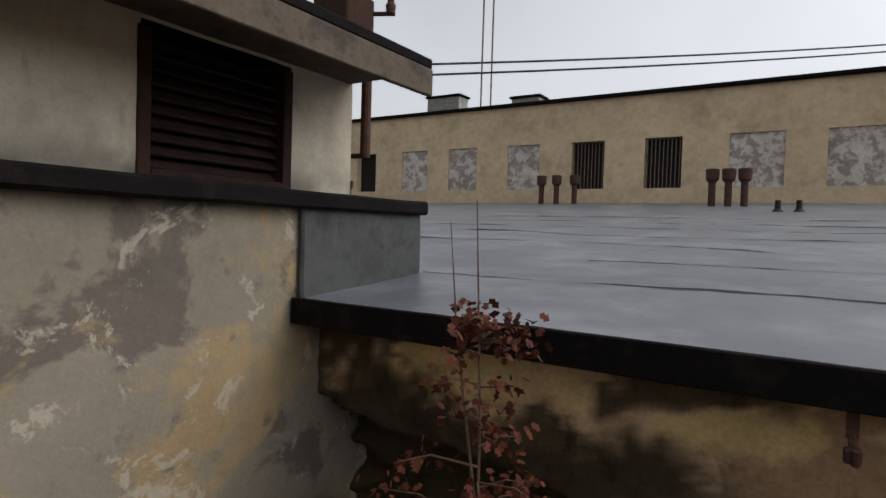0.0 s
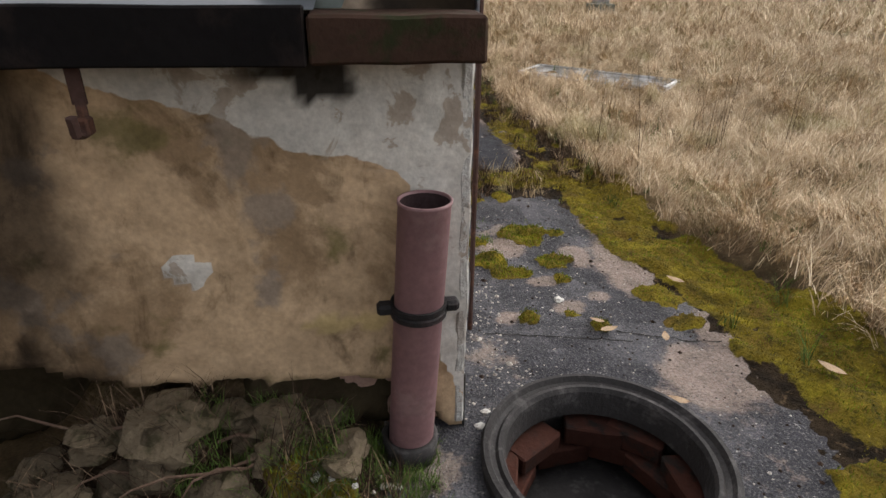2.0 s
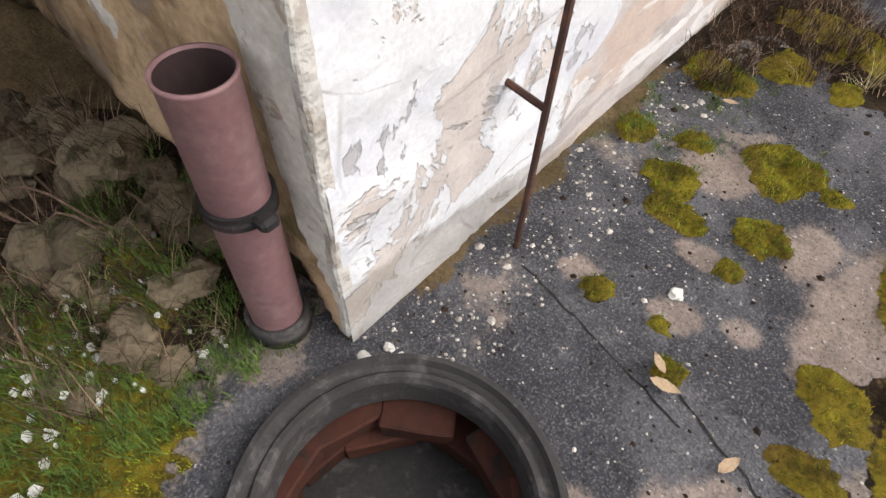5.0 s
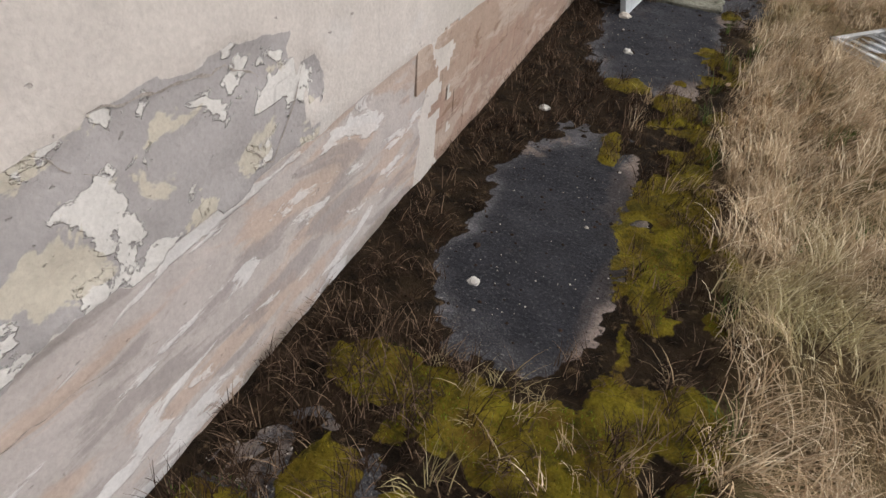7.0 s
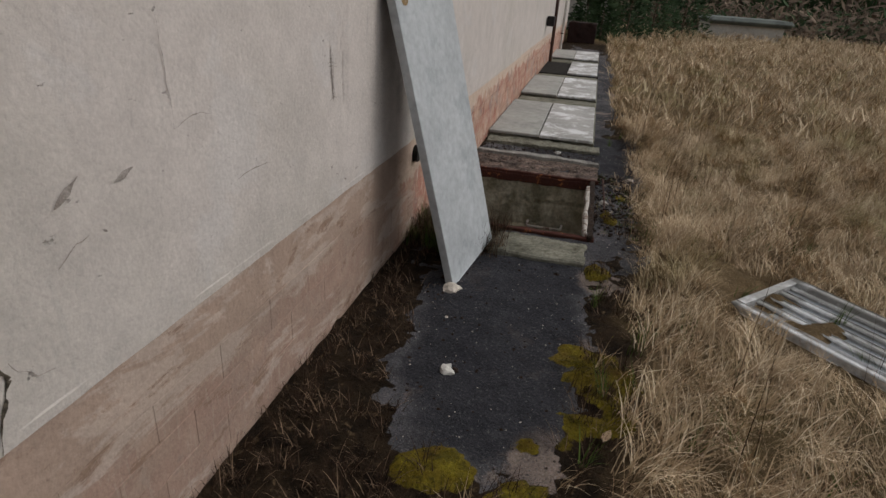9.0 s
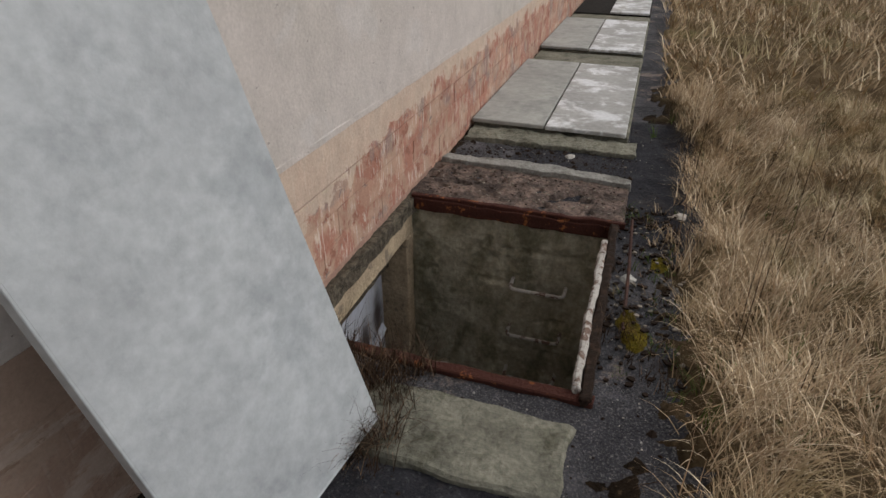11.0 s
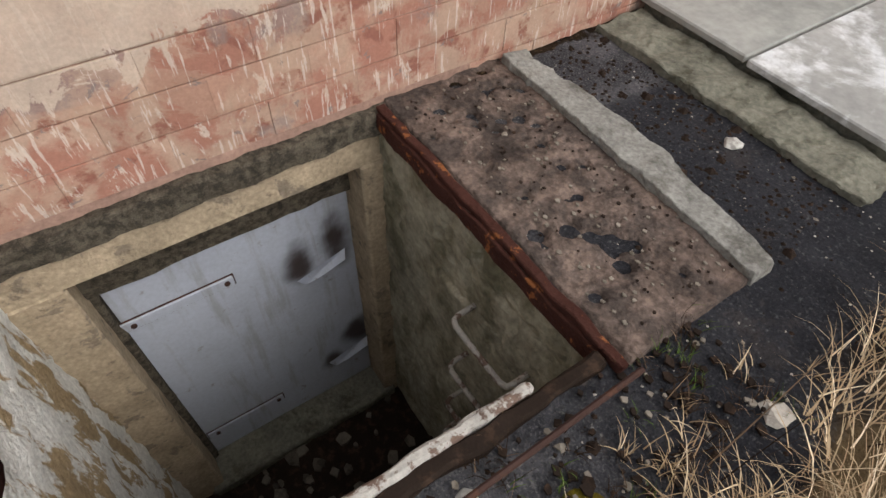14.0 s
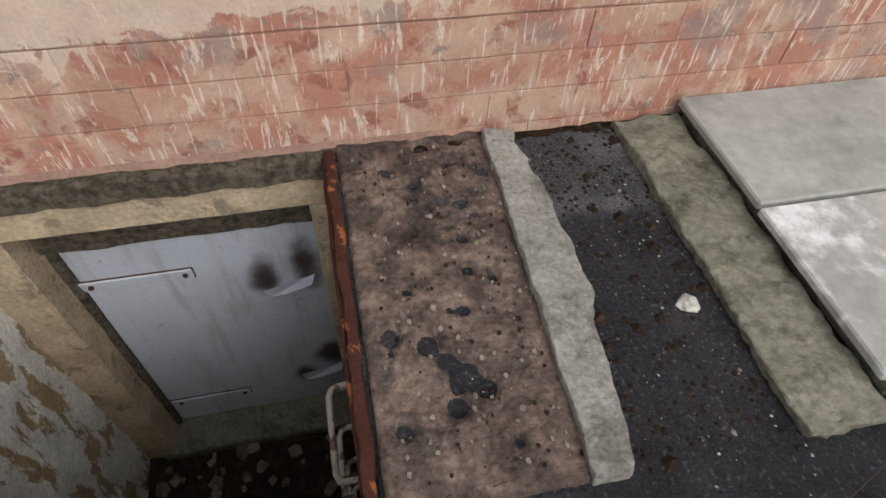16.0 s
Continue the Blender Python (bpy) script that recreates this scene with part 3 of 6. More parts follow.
def blades(name, bases, height, width, lean, heading, material, rng, segs=2, spread=0.9):
    """Many thin bent blades as one mesh. bases: n x 3; heading: n angles."""
    n = len(bases)
    h = height * rng.uniform(0.5, 1.3, n)
    a = heading + rng.normal(0, spread, n)
    ln = np.clip(lean + rng.normal(0, 0.25, n), 0.05, 1.45)
    d = np.stack([np.cos(a), np.sin(a)], 1)
    s = np.stack([-d[:, 1], d[:, 0]], 1)
    w = width * rng.uniform(0.6, 1.4, n)
    co = np.zeros((n, 2 * segs + 1, 3), np.float32)
    x, z = np.zeros(n), np.zeros(n)
    for k in range(segs + 1):
        f = 1 - k / segs
        mid = np.stack([bases[:, 0] + d[:, 0] * x, bases[:, 1] + d[:, 1] * x, bases[:, 2] + z], 1)
        if k < segs:
            co[:, 2 * k] = mid
            co[:, 2 * k + 1] = mid
            co[:, 2 * k, :2] -= s * (w * f)[:, None]
            co[:, 2 * k + 1, :2] += s * (w * f)[:, None]
        else:
            co[:, 2 * k] = mid
        ang = ln * (0.35 + 0.9 * (k + 0.5) / segs)
        x = x + np.sin(ang) * h / segs
        z = z + np.cos(ang) * h / segs
    m = 2 * segs + 1
    base = (np.arange(n) * m)[:, None]
    quads = np.concatenate([base + np.array([[2 * k, 2 * k + 1, 2 * k + 3, 2 * k + 2]]) for k in range(segs - 1)], 0) if segs > 1 else np.zeros((0, 4), int)
    tris = base + np.array([[2 * segs - 2, 2 * segs - 1, 2 * segs]])
    me = bpy.data.meshes.new(name)
    me.vertices.add(n * m)
    me.vertices.foreach_set("co", co.reshape(-1))
    loops = np.concatenate([quads.reshape(-1), tris.reshape(-1)]).astype(np.int32)
    me.loops.add(len(loops))
    me.loops.foreach_set("vertex_index", loops)
    starts = np.concatenate([np.arange(len(quads)) * 4, len(quads) * 4 + np.arange(len(tris)) * 3]).astype(np.int32)
    me.polygons.add(len(starts))
    me.polygons.foreach_set("loop_start", starts)
    me.update(calc_edges=True)
    me.materials.append(material)
    return new(name, me)


# ---------------------------------------------------------------- plan
PIT = (0.04, 1.13, 7.15, 8.43)          # opening of the cellar pit
PIT_Z = -2.15
HOLE = (0.385, -0.235)                  # manhole
HOUSE_H = 2.13                           # top of the long wall and parapet
ROOF_Z, ROOF_SLOPE = 1.215, 0.078
VENT_X = -4.23


def roof_z(y):
    return ROOF_Z + ROOF_SLOPE * (y + 0.18)


# patches of bare concrete: centre x, y, half sizes
PATCHES = [(0.44, 0.48, 0.70, 1.46), (0.66, 3.32, 0.36, 0.82), (0.75, 5.85, 0.44, 1.0), (0.7, 8.4, 0.78, 2.1), (0.75, 15.0, 0.65, 7.0)]
# moss clumps: on the slab green, along its edge and in the grass yellow
MOSS = [(0.60, 1.37, 0.14, 0.15), (0.64, 1.03, 0.09, 0.11), (0.63, 0.845, 0.05, 0.05), (0.43, 0.94, 0.10, 0.055), (0.33, 1.06, 0.09, 0.07), (0.385, 0.545, 0.05, 0.045), (0.65, 0.45, 0.045, 0.045),
        (0.567, 0.557, 0.035, 0.03), (0.37, 1.92, 0.10, 0.11), (0.60, 1.92, 0.06, 0.08), (1.0, 0.68, 0.12, 0.11), (0.19, 1.68, 0.13, 0.13), (0.12, 1.2, 0.06, 0.08), (0.31, 1.275, 0.06, 0.05), (0.76, 1.34, 0.08, 0.06),
        (1.0, 0.43, 0.09, 0.06), (1.13, 0.2, 0.06, 0.09), (1.1, 3.2, 0.12, 0.45), (0.78, 2.25, 0.38, 0.2), (0.42, 2.3, 0.2, 0.1), (0.68, 4.86, 0.14, 0.1), (0.98, 4.72, 0.12, 0.16), (1.38, 8.1, 0.05, 0.08), (1.26, 7.6, 0.04, 0.07), (1.2, 6.6, 0.08, 0.1), (1.3, 7.5, 0.05, 0.09),
        (0.74, 4.0, 0.07, 0.2), (-0.3, -0.6, 0.3, 0.2), (-0.42, -0.3, 0.12, 0.12), (1.15, -0.6, 0.2, 0.3)]
SAND = [(0.97, 0.95, 0.14, 0.3), (1.02, 1.45, 0.08, 0.3), (0.585, 0.62, 0.07, 0.06), (0.30, 0.57, 0.06, 0.05), (0.735, 0.69, 0.05, 0.04), (0.42, 1.22, 0.13, 0.10), (0.56, 0.85, 0.1, 0.05), (1.12, 0.35, 0.1, 0.2),
        (0.95, 0.1, 0.18, 0.2), (0.78, 1.1, 0.09, 0.12), (0.93, 3.75, 0.12, 0.4), (0.93, 2.9, 0.06, 0.35), (1.02, 5.0, 0.1, 0.18), (1.25, 6.5, 0.14, 0.14), (0.66, 0.02, 0.08, 0.06)]
EDGE_Y = (-1.0, 0.47, 0.71, 1.0, 1.3, 1.72, 2.35, 2.73, 3.6, 4.4, 5.8, 6.6, 8.3, 9.6, 12.0)
EDGE_X = (1.6, 1.57, 1.51, 1.45, 1.40, 1.40, 1.33, 1.36, 1.26, 1.22, 1.38, 1.42, 1.50, 1.48, 1.35)


def meadow_edge(y):
    """Where the straw begins."""
    return float(np.interp(y, EDGE_Y, EDGE_X))


def inside(x, y, cx, cy, hx, hy, p=3.0):
    return (abs((x - cx) / hx) ** p + abs((y - cy) / hy) ** p) ** (1 / p)


def zones(x, y):
    """How far a spot is concrete, moss, tar, straw (0 to 1)."""
    if not (-1.5 < x < 2.6 and -1.6 < y < 24):
        return 0.0, 0.0, 0.0, 1.0
    n = 0.22 * fractal(x, y, 2.2, 3.0) + 0.1 * fractal(x, y, 7.0, 5.0, 3)
    n2 = n + 0.10 * fractal(x, y, 17.0, 6.0, 3)
    conc = max(smooth(1.04, 0.96, inside(x, y, *q) + n2 * 0.8) for q in PATCHES)
    moss = max(smooth(1.15, 0.8, inside(x, y, *q, 2.0) + n2 * 2.0) for q in MOSS)
    conc *= 1 - 0.65 * smooth(0.13, 0.03, x + 0.25 * n) * smooth(-0.1, 0.3, y)
    e = meadow_edge(y)
    wide = 0.03 * smooth(2.2, 1.6, y)
    rim = smooth(0.27 + wide, 0.15 + wide, abs(x - e + 0.17 + wide - 0.25 * n)) * smooth(6.2, 5.5, y) * smooth(-1.0, -0.4, y)
    far = 0.75 * smooth(1.9, 2.8, y)
    moss = max(moss, rim * smooth(-0.75 + far, -0.45 + far, fractal(x, y, 3.0, 9.0)))
    tar = smooth(1.0, 0.9, inside(x, y, 1.0, 9.1, 0.6, 1.25) + n * 0.6) * smooth(8.4, 8.9, y + x * 0.3)
    tar = max(tar, *(1.0 * smooth(1.0, 0.8, inside(x, y, *q) + n * 0.8) for q in PATCHES[1:3]))
    straw = smooth(e - 0.1, e + 0.12, x + 0.4 * n)
    return conc * (1 - moss), moss, tar, straw


def ground_z(x, y, zone=None):
    c, m, t, s = zone or zones(x, y)
    z = 0.012 * fractal(x, y, 1.1, 1.0) * (1 - c)
    z += s * (0.015 + 0.05 * fractal(x, y, 0.45, 2.0) + 0.12 * max(0.0, fractal(x, y, 1.9, 2.6, 3)))
    z += m * (0.022 + 0.03 * fractal(x, y, 6.0, 7.0, 3) + 0.01 * fractal(x, y, 22.0, 8.0, 2))
    z += (1 - c) * (1 - m) * 0.012 * fractal(x, y, 9.0, 4.0, 3)
    z += c * 0.004 * fractal(x, y, 12.0, 4.0, 3)
    # rubble heaped against the old wall, and a hollow further along
    z += 0.15 * smooth(-0.65, -0.12, y) * smooth(-1.35, -1.0, x) * smooth(-0.22, -0.42, x) * (1 + 0.8 * fractal(x, y, 6.0, 44.0, 3))
    z -= 0.22 * smooth(-1.0, -1.6, x) * smooth(-1.6, -0.7, y)
    return z


GX = steps((-260, -40, 22), (-40, -10, 2.0), (-10, -4.0, 0.5), (-4.0, -0.9, 0.1), (-0.9, 1.7, 0.025), (1.7, 3.2, 0.06), (3.2, 9, 0.3), (9, 60, 2.5), (60, 260, 25))
GY = steps((-60, -6, 6), (-6, -1.2, 0.3), (-1.2, 7.0, 0.025), (7.0, 10.2, 0.025), (10.2, 14, 0.08), (14, 30, 0.5), (30, 90, 4), (90, 320, 23))


def ground_place(x, y):
    zn = zones(x, y)
    if x < 0.3 and 0 < y < 1.6:
        # pale sandy grit washed down to the wall foot
        zn = (*zn[:3], max(zn[3], 0.75 * smooth(0.2, 0.08, x + 0.1 * fractal(x, y, 5.0, 33.0))))
    sand = 0.0
    if -0.2 < x < 1.6 and -1 < y < 7:
        n = 0.3 * fractal(x, y, 6.0, 36.0, 3)
        sand = max(smooth(1.4, 0.6, inside(x, y, *q, 2.0) + n) for q in SAND)
    return (x, y, ground_z(x, y, zones(x, y))), (*zn, sand)


def ground_keep(x, y):
    if PIT[0] - 0.03 < x < PIT[1] + 0.03 and PIT[2] - 0.03 < y < PIT[3] + 0.03:
        return False
    return math.hypot(x - HOLE[0], y - HOLE[1]) > 0.31


tagged(grid_sheet("ground", GX, GY, ground_place, M["ground"], ("conc", "moss", "tar", "straw", "sand"), ground_keep),
       "weathered concrete apron, moss, soil and dry meadow", "ground", kind="structure")
# ---------------------------------------------------------------- long wall
def wall_place(y, z):
    n = 0.5 * fractal(y, z, 1.4, 11.0) + 0.2 * fractal(y, z, 6.0, 12.0)
    white = smooth(1.2, 0.85, y + n * 0.5 + 0.25 * smooth(0.5, 0.0, z))
    band = 0.622 + 0.33 * smooth(2.58, 2.5, y + 0.3 * n) * (1 + 0.25 * n)
    peel = smooth(0.012, -0.012, z - 0.622 - 0.12 * n * smooth(2.7, 2.4, y)) * smooth(3.45, 3.15, y + 0.4 * n) * (1 - white)
    scale = smooth(0.02, -0.02, z - band) * smooth(2.62, 2.56, y + 0.1 * n) * (1 - white) * (1 - peel)
    crack = 0.0
    for cy, cz, s in ((3.95, 0.66, 0.12), (5.73, 1.02, 0.0), (1.55, 0.7, 0.3)):
        line = cy + 0.10 * (z - cz) * s * 5 + 0.05 * fractal(z, cy, 5.0, 2.0)
        crack = max(crack, smooth(0.03, 0.0, abs(y - line)) * smooth(0.32, 0.1, abs(z - cz - 0.15)))
    ragged = max(peel, scale)
    x = 0.004 - 0.010 * ragged - 0.014 * crack + 0.004 * fractal(y, z, 2.0, 15.0)
    if white > 0.01:
        x += white * 0.010 * smooth(-0.05, 0.08, fractal(y, z, 4.0, 18.0))
    if scale > 0.3:
        x += 0.007 * smooth(-0.02, 0.1, fractal(y, z, 5.0, 19.0))
    dirt_shade = 0.8 * smooth(0.10, 0.0, z) * smooth(0.3, -0.2, fractal(y, z, 3.0, 21.0)) + crack * 0.6
    dirt_shade = max(dirt_shade, 0.7 * smooth(0.17, 0.12, z + 0.2 * n - 0.05 * smooth(0.3, 0.0, y)) * smooth(1.0, 0.6, y))
    # shade beside the leaning cover, painted as a dark upright band
    dirt_shade = max(dirt_shade, 0.75 * smooth(0.12, 0.02, abs(y - 6.42 - 0.05 * z)) * smooth(0.6, 0.9, z) * 0.7)
    return (x, y, z), (peel, white, min(1.0, dirt_shade), scale)


PLINTH = 0.655                          # top of the brick plinth
BRICK_Y0 = 3.35                         # bricks show from here on


def wall_keep(y, z):
    return not (y > BRICK_Y0 + 0.25 * fractal(y, z, 5.0, 23.0) + 0.15 and z < PLINTH - 0.02)


wall = grid_sheet("wall_east", steps((-0.02, 10.5, 0.025), (10.5, 24, 0.25)), steps((-0.06, 1.6, 0.025), (1.6, HOUSE_H, 0.1)), wall_place, M["wall"], ("peel", "white", "dirt_shade", "scale"), wall_keep)
tagged(wall, "cream rendered long wall, whitewashed and peeling near its corner", "wall", kind="structure")
# the core is open where the cellar door stands
bm = bmesh.new()
for y0, y1, z0, z1 in ((0.03, 7.24, -2.4, HOUSE_H - 0.03), (8.40, 24.0, -2.4, HOUSE_H - 0.03), (7.24, 8.40, -0.22, HOUSE_H - 0.03), (7.24, 8.40, -2.4, -2.1)):
    box(bm, -0.36, -0.012, y0, y1, z0, z1)
tagged(part("wall_core", bm, M["mortar"]), "masonry core of the long wall", "wall", kind="structure")
tagged(part("plinth_band", rough_box(-0.012, 0.0035, BRICK_Y0 - 0.1, 12.0, 0.449, PLINTH - 0.024, 0.05, 0.0025, 33.0, 0.002), M["brick"]), "smooth tan limewashed band along the plinth top", "plaster", kind="structure")
part_plaster_lip = part("render_edge", rough_box(-0.016, 0.006, BRICK_Y0 + 0.3, 12, PLINTH - 0.03, PLINTH + 0.004, 0.07, 0.004, 2.0, 0.004), M["wall"])
tagged(part_plaster_lip, "broken lower edge of the cream render", "trim", kind="structure")

# parapet above the low roof: felt-clad inside, peeling render on its end
PAR_X = -0.34


def parapet_place(y, s):
    z = roof_z(y) - 0.02 + s * (HOUSE_H + 0.01 - roof_z(y) + 0.02)
    foot = 0.10 * max(0.0, 1 - s * 3.2) ** 2
    return (PAR_X - foot - 0.05 + 0.006 * fractal(y, z, 1.3, 31.0), y, z), ()


tagged(grid_sheet("parapet_felt", steps((-0.02, 4, 0.1), (4, 14.4, 0.4)), steps((0, 1, 0.1)), parapet_place, M["felt_green"], ()),
       "grey-green roofing felt dressed up the parapet", "parapet", kind="structure")
bm = bmesh.new()
for y in (0.95, 1.03, 3.9):
    box(bm, PAR_X - 0.060, PAR_X - 0.045, y, y + 0.006, roof_z(y) + 0.1, HOUSE_H, 0.002)
tagged(part("felt_seam", bm, M["tar_board"]), "tarred lap seams in the felt", "seam", kind="structure")


def end_place(x, z):
    n = fractal(x, z, 4.0, 41.0) + 0.3 * fractal(x, z, 13.0, 42.0)
    mould_shade = smooth(1.30, 1.26, z + 0.05 * n - 0.12 * smooth(-0.25, -0.02, x)) * smooth(-0.26, -0.2, x + 0.06 * n)
    mould_shade = max(mould_shade, 0.75 * smooth(0.05, 0.16, n) * smooth(1.65, 1.4, z))
    felt = smooth(PAR_X + 0.03, PAR_X + 0.01, x + 0.04 * n)
    pale = (1 - mould_shade) * smooth(1.4, 1.55, z + 0.2 * n) * 0.9
    return (x, -0.004 - 0.012 * smooth(-0.1, 0.1, n) + 0.02 * mould_shade, z), (pale, min(1, mould_shade + felt * 0.4), 0.0, 0.0)


bm = bmesh.new()
last = None
for k in range(21):
    p, _ = parapet_place(-0.02, k / 20)
    bulge = 0.05 * math.sin(math.pi * min(1.0, k / 6)) if k < 6 else 0.0
    a, b = bm.verts.new((p[0], -0.02, p[2])), bm.verts.new((PAR_X + 0.05 * (1 - k / 20) + bulge, -0.03, p[2]))
    if last:
        bm.faces.new((last[0], last[1], b, a))
    last = (a, b)
tagged(part("parapet_felt_end", bm, M["felt_green"], shade=True), "grey-green felt folded round the parapet end", "parapet", kind="structure")
tagged(grid_sheet("parapet_end", steps((PAR_X - 0.055, 0.008, 0.02)), steps((ROOF_Z - 0.02, HOUSE_H, 0.02)), end_place, M["oldwall"], ("pale", "mould_shade", "rubble", "flake")),
       "peeling mouldy end of the parapet wall", "wall", kind="structure")
bm = boxed(PAR_X - 0.05, 0.05, -0.03, 24.0, HOUSE_H, HOUSE_H + 0.035, 0.01)
tagged(part("parapet_coping", bm, M["felt_green"]), "felt-covered coping of the parapet", "coping", kind="structure")

# ---------------------------------------------------------------- old low wall under the eaves
def blob(x, z, cx, cz, rx, rz, n):
    return smooth(1.04, 0.98, math.hypot((x - cx) / rx, (z - cz) / rz) + 1.7 * n)


def old_place(x, z):
    n = 0.4 * fractal(x, z, 2.0, 51.0) + 0.25 * fractal(x, z, 7.0, 52.0, 3) + 0.1 * fractal(x, z, 22.0, 53.0, 2)
    edge = 0.225 - 0.03 * smooth(-0.5, -0.15, x) + 0.25 * min(0.9, max(0.0, -x - 0.9)) + 0.12 * max(0.0, -x - 1.8) - 0.2 * smooth(-0.15, -0.03, x) + 0.06 * n
    rub = smooth(0.012, -0.012, z - edge)
    flake = max(blob(x, z, *q, n) for q in ((-1.72, 1.02, 0.22, 0.07), (-1.46, 0.78, 0.1, 0.12), (-1.80, 0.80, 0.11, 0.08), (-1.36, 1.03, 0.1, 0.06), (-2.55, 0.97, 0.2, 0.09), (-3.42, 0.98, 0.25, 0.10), (-3.04, 0.99, 0.12, 0.07), (-0.33, 0.41, 0.1, 0.03)))
    low = float(np.interp(x, (-0.95, -0.8, -0.7, -0.55, -0.42, -0.3, -0.16, -0.1, 0.0), (1.08, 1.03, 1.0, 0.93, 0.87, 0.885, 0.84, 0.35, 0.12)))
    pale = smooth(-0.02, 0.03, z - low + 0.08 * n) * smooth(-0.97, -0.9, x + 0.05 * n)
    pale = max(pale, blob(x, z, -0.705, 0.59, 0.055, 0.045, n))
    mould_shade = smooth(0.0, 0.03, z - 1.0 + 0.2 * n) * smooth(-0.24, -0.28, x + 0.1 * n) * smooth(-0.62, -0.5, x + 0.2 * n)
    # left half blackened under the eaves and above the foot: painted deep shade
    mould_shade = max(mould_shade, 0.97 * smooth(0.0, 0.1, z - 1.06 + 0.2 * n) * smooth(-0.75, -0.85, x) * (1 - 0.6 * flake))
    mould_shade = max(mould_shade, 0.9 * smooth(0.0, 0.25, edge + 0.12 - z + 0.5 * n) * smooth(-1.9, -2.6, x))
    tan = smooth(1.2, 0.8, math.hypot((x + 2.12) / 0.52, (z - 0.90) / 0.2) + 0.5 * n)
    # low far left painted near black for the deep shade there
    mould_shade = max(mould_shade, 0.97 * smooth(0.92, 0.8, z + 0.3 * n) * smooth(-2.35, -2.7, x))
    mould_shade = max(mould_shade, (1 - tan) * 0.9 * smooth(0.0, 0.25, fractal(x * 1.6, z * 0.7, 2.4, 58.0) + 0.3 * n) * smooth(-0.95, -1.15, x) * (1 - flake))
    mould_shade = max(mould_shade, 0.85 * smooth(0.27, 0.1, abs(x + 1.13) + 0.22 * n) * smooth(0.3, 0.7, z + 0.3 * n) * (1 - flake))
    mould_shade = max(mould_shade, 0.94 * smooth(0.24, 0.04, z - edge + 0.4 * n) * smooth(-0.8, -1.05, x))
    y = -0.022 + 0.012 * smooth(0.0, 0.2, n) - 0.006 * max(flake, pale)
    y += rub * (0.08 + 0.26 * smooth(-0.55, -0.8, x) - 0.16 * max(0.0, fractal(x, z, 3.2, 55.0)) - 0.04 * fractal(x, z, 9.0, 56.0, 3))
    return (x, y, z), (min(1, pale), min(1, mould_shade), rub, flake)


tagged(grid_sheet("wall_south", steps((VENT_X, -2.4, 0.05), (-2.4, 0.004, 0.02)), steps((-0.45, 1.13, 0.02)), old_place, M["oldwall"], ("pale", "mould_shade", "rubble", "flake")),
       "ochre rendered low wall, mouldy and darkened with painted shade, plaster fallen from its stone foot", "wall", kind="structure")
tagged(part("wall_corner", rough_box(-0.022, 0.008, -0.027, 0.012, 0.02, 1.12, 0.02, 0.006, 27.0, 0.006), M["corner_plaster"]), "pale flaking plaster on the wall corner", "wall", kind="structure")
tagged(part("wall_south_core", boxed(VENT_X, -0.37, 0.46, 0.7, -0.5, 1.0, 0), M["stone"]), "rubble core of the low wall", "wall", kind="structure")

# low roof and its fascia
def roof_place(x, y):
    sag = 0.02 * fractal(x, y, 0.7, 61.0) + 0.004 * fractal(x * 0.3, y, 5.0, 62.0)
    return (x, y, roof_z(y) + sag * smooth(-0.2, 0.6, y)), ()


tagged(grid_sheet("roof", steps((-24, -5, 1.0), (-5, PAR_X, 0.12)), steps((-0.19, 4, 0.08), (4, 18.4, 0.4)), roof_place, M["felt"], (),
                  lambda x, y: not (x < VENT_X and y < 0.7)), "wet grey roofing felt on the low roof", "roof", kind="structure")
bm = bmesh.new()
for k, y in enumerate((0.75, 1.75, 2.8, 3.9, 5.0, 6.2, 7.5)):
    xa, xb = (-4.2 if k < 2 else -8) + 0.6 * (k % 3), PAR_X - 0.15 - 0.25 * (k % 2)
    row = []
    for i in range(61):
        x = xa + (xb - xa) * i / 60
        yy = y + 0.05 * fractal(x, y, 0.9, 64.0)
        z0 = roof_place(x, yy)[0][2]
        lift = 0.006 * max(0.1, 0.6 + 1.5 * fractal(x, y, 1.7, 65.0))
        row.append([bm.verts.new((x, yy + d, z0 + e)) for d, e in ((0.0, 0.001), (0.002, lift), (0.12, 0.001))])
    for p, r in zip(row, row[1:]):
        for m in (0, 1):
            bm.faces.new((p[m], r[m], r[m + 1], p[m + 1]))
tagged(part("roof_lap", bm, M["felt"]), "overlapping felt joints on the roof", "seam", kind="structure")
tagged(part("ceiling", boxed(-20, PAR_X - 0.02, 0.72, 18.4, 1.0, 1.1, 0), M["dark"]), "hidden slab under the low roof", "ceiling", kind="structure")
bm = rough_box(VENT_X + 0.01, -0.36, -0.20, -0.17, 1.112, 1.222, 0.12, 0.003, 1.0, 0.004)
tagged(part("fascia", bm, M["tar_board"]), "tarred black fascia board under the eaves", "fascia", kind="structure")
bm = rough_box(-0.355, -0.005, -0.20, 0.0, 1.115, 1.205, 0.08, 0.004, 4.0, 0.006)
tagged(part("fascia_end", bm, M["brown_board"]), "rotten brown board at the eaves corner", "fascia", kind="structure")
tagged(part("soffit", boxed(VENT_X + 0.01, -0.36, -0.168, -0.01, 1.125, 1.15, 0), M["tar_board"]), "black soffit board", "soffit", kind="structure")


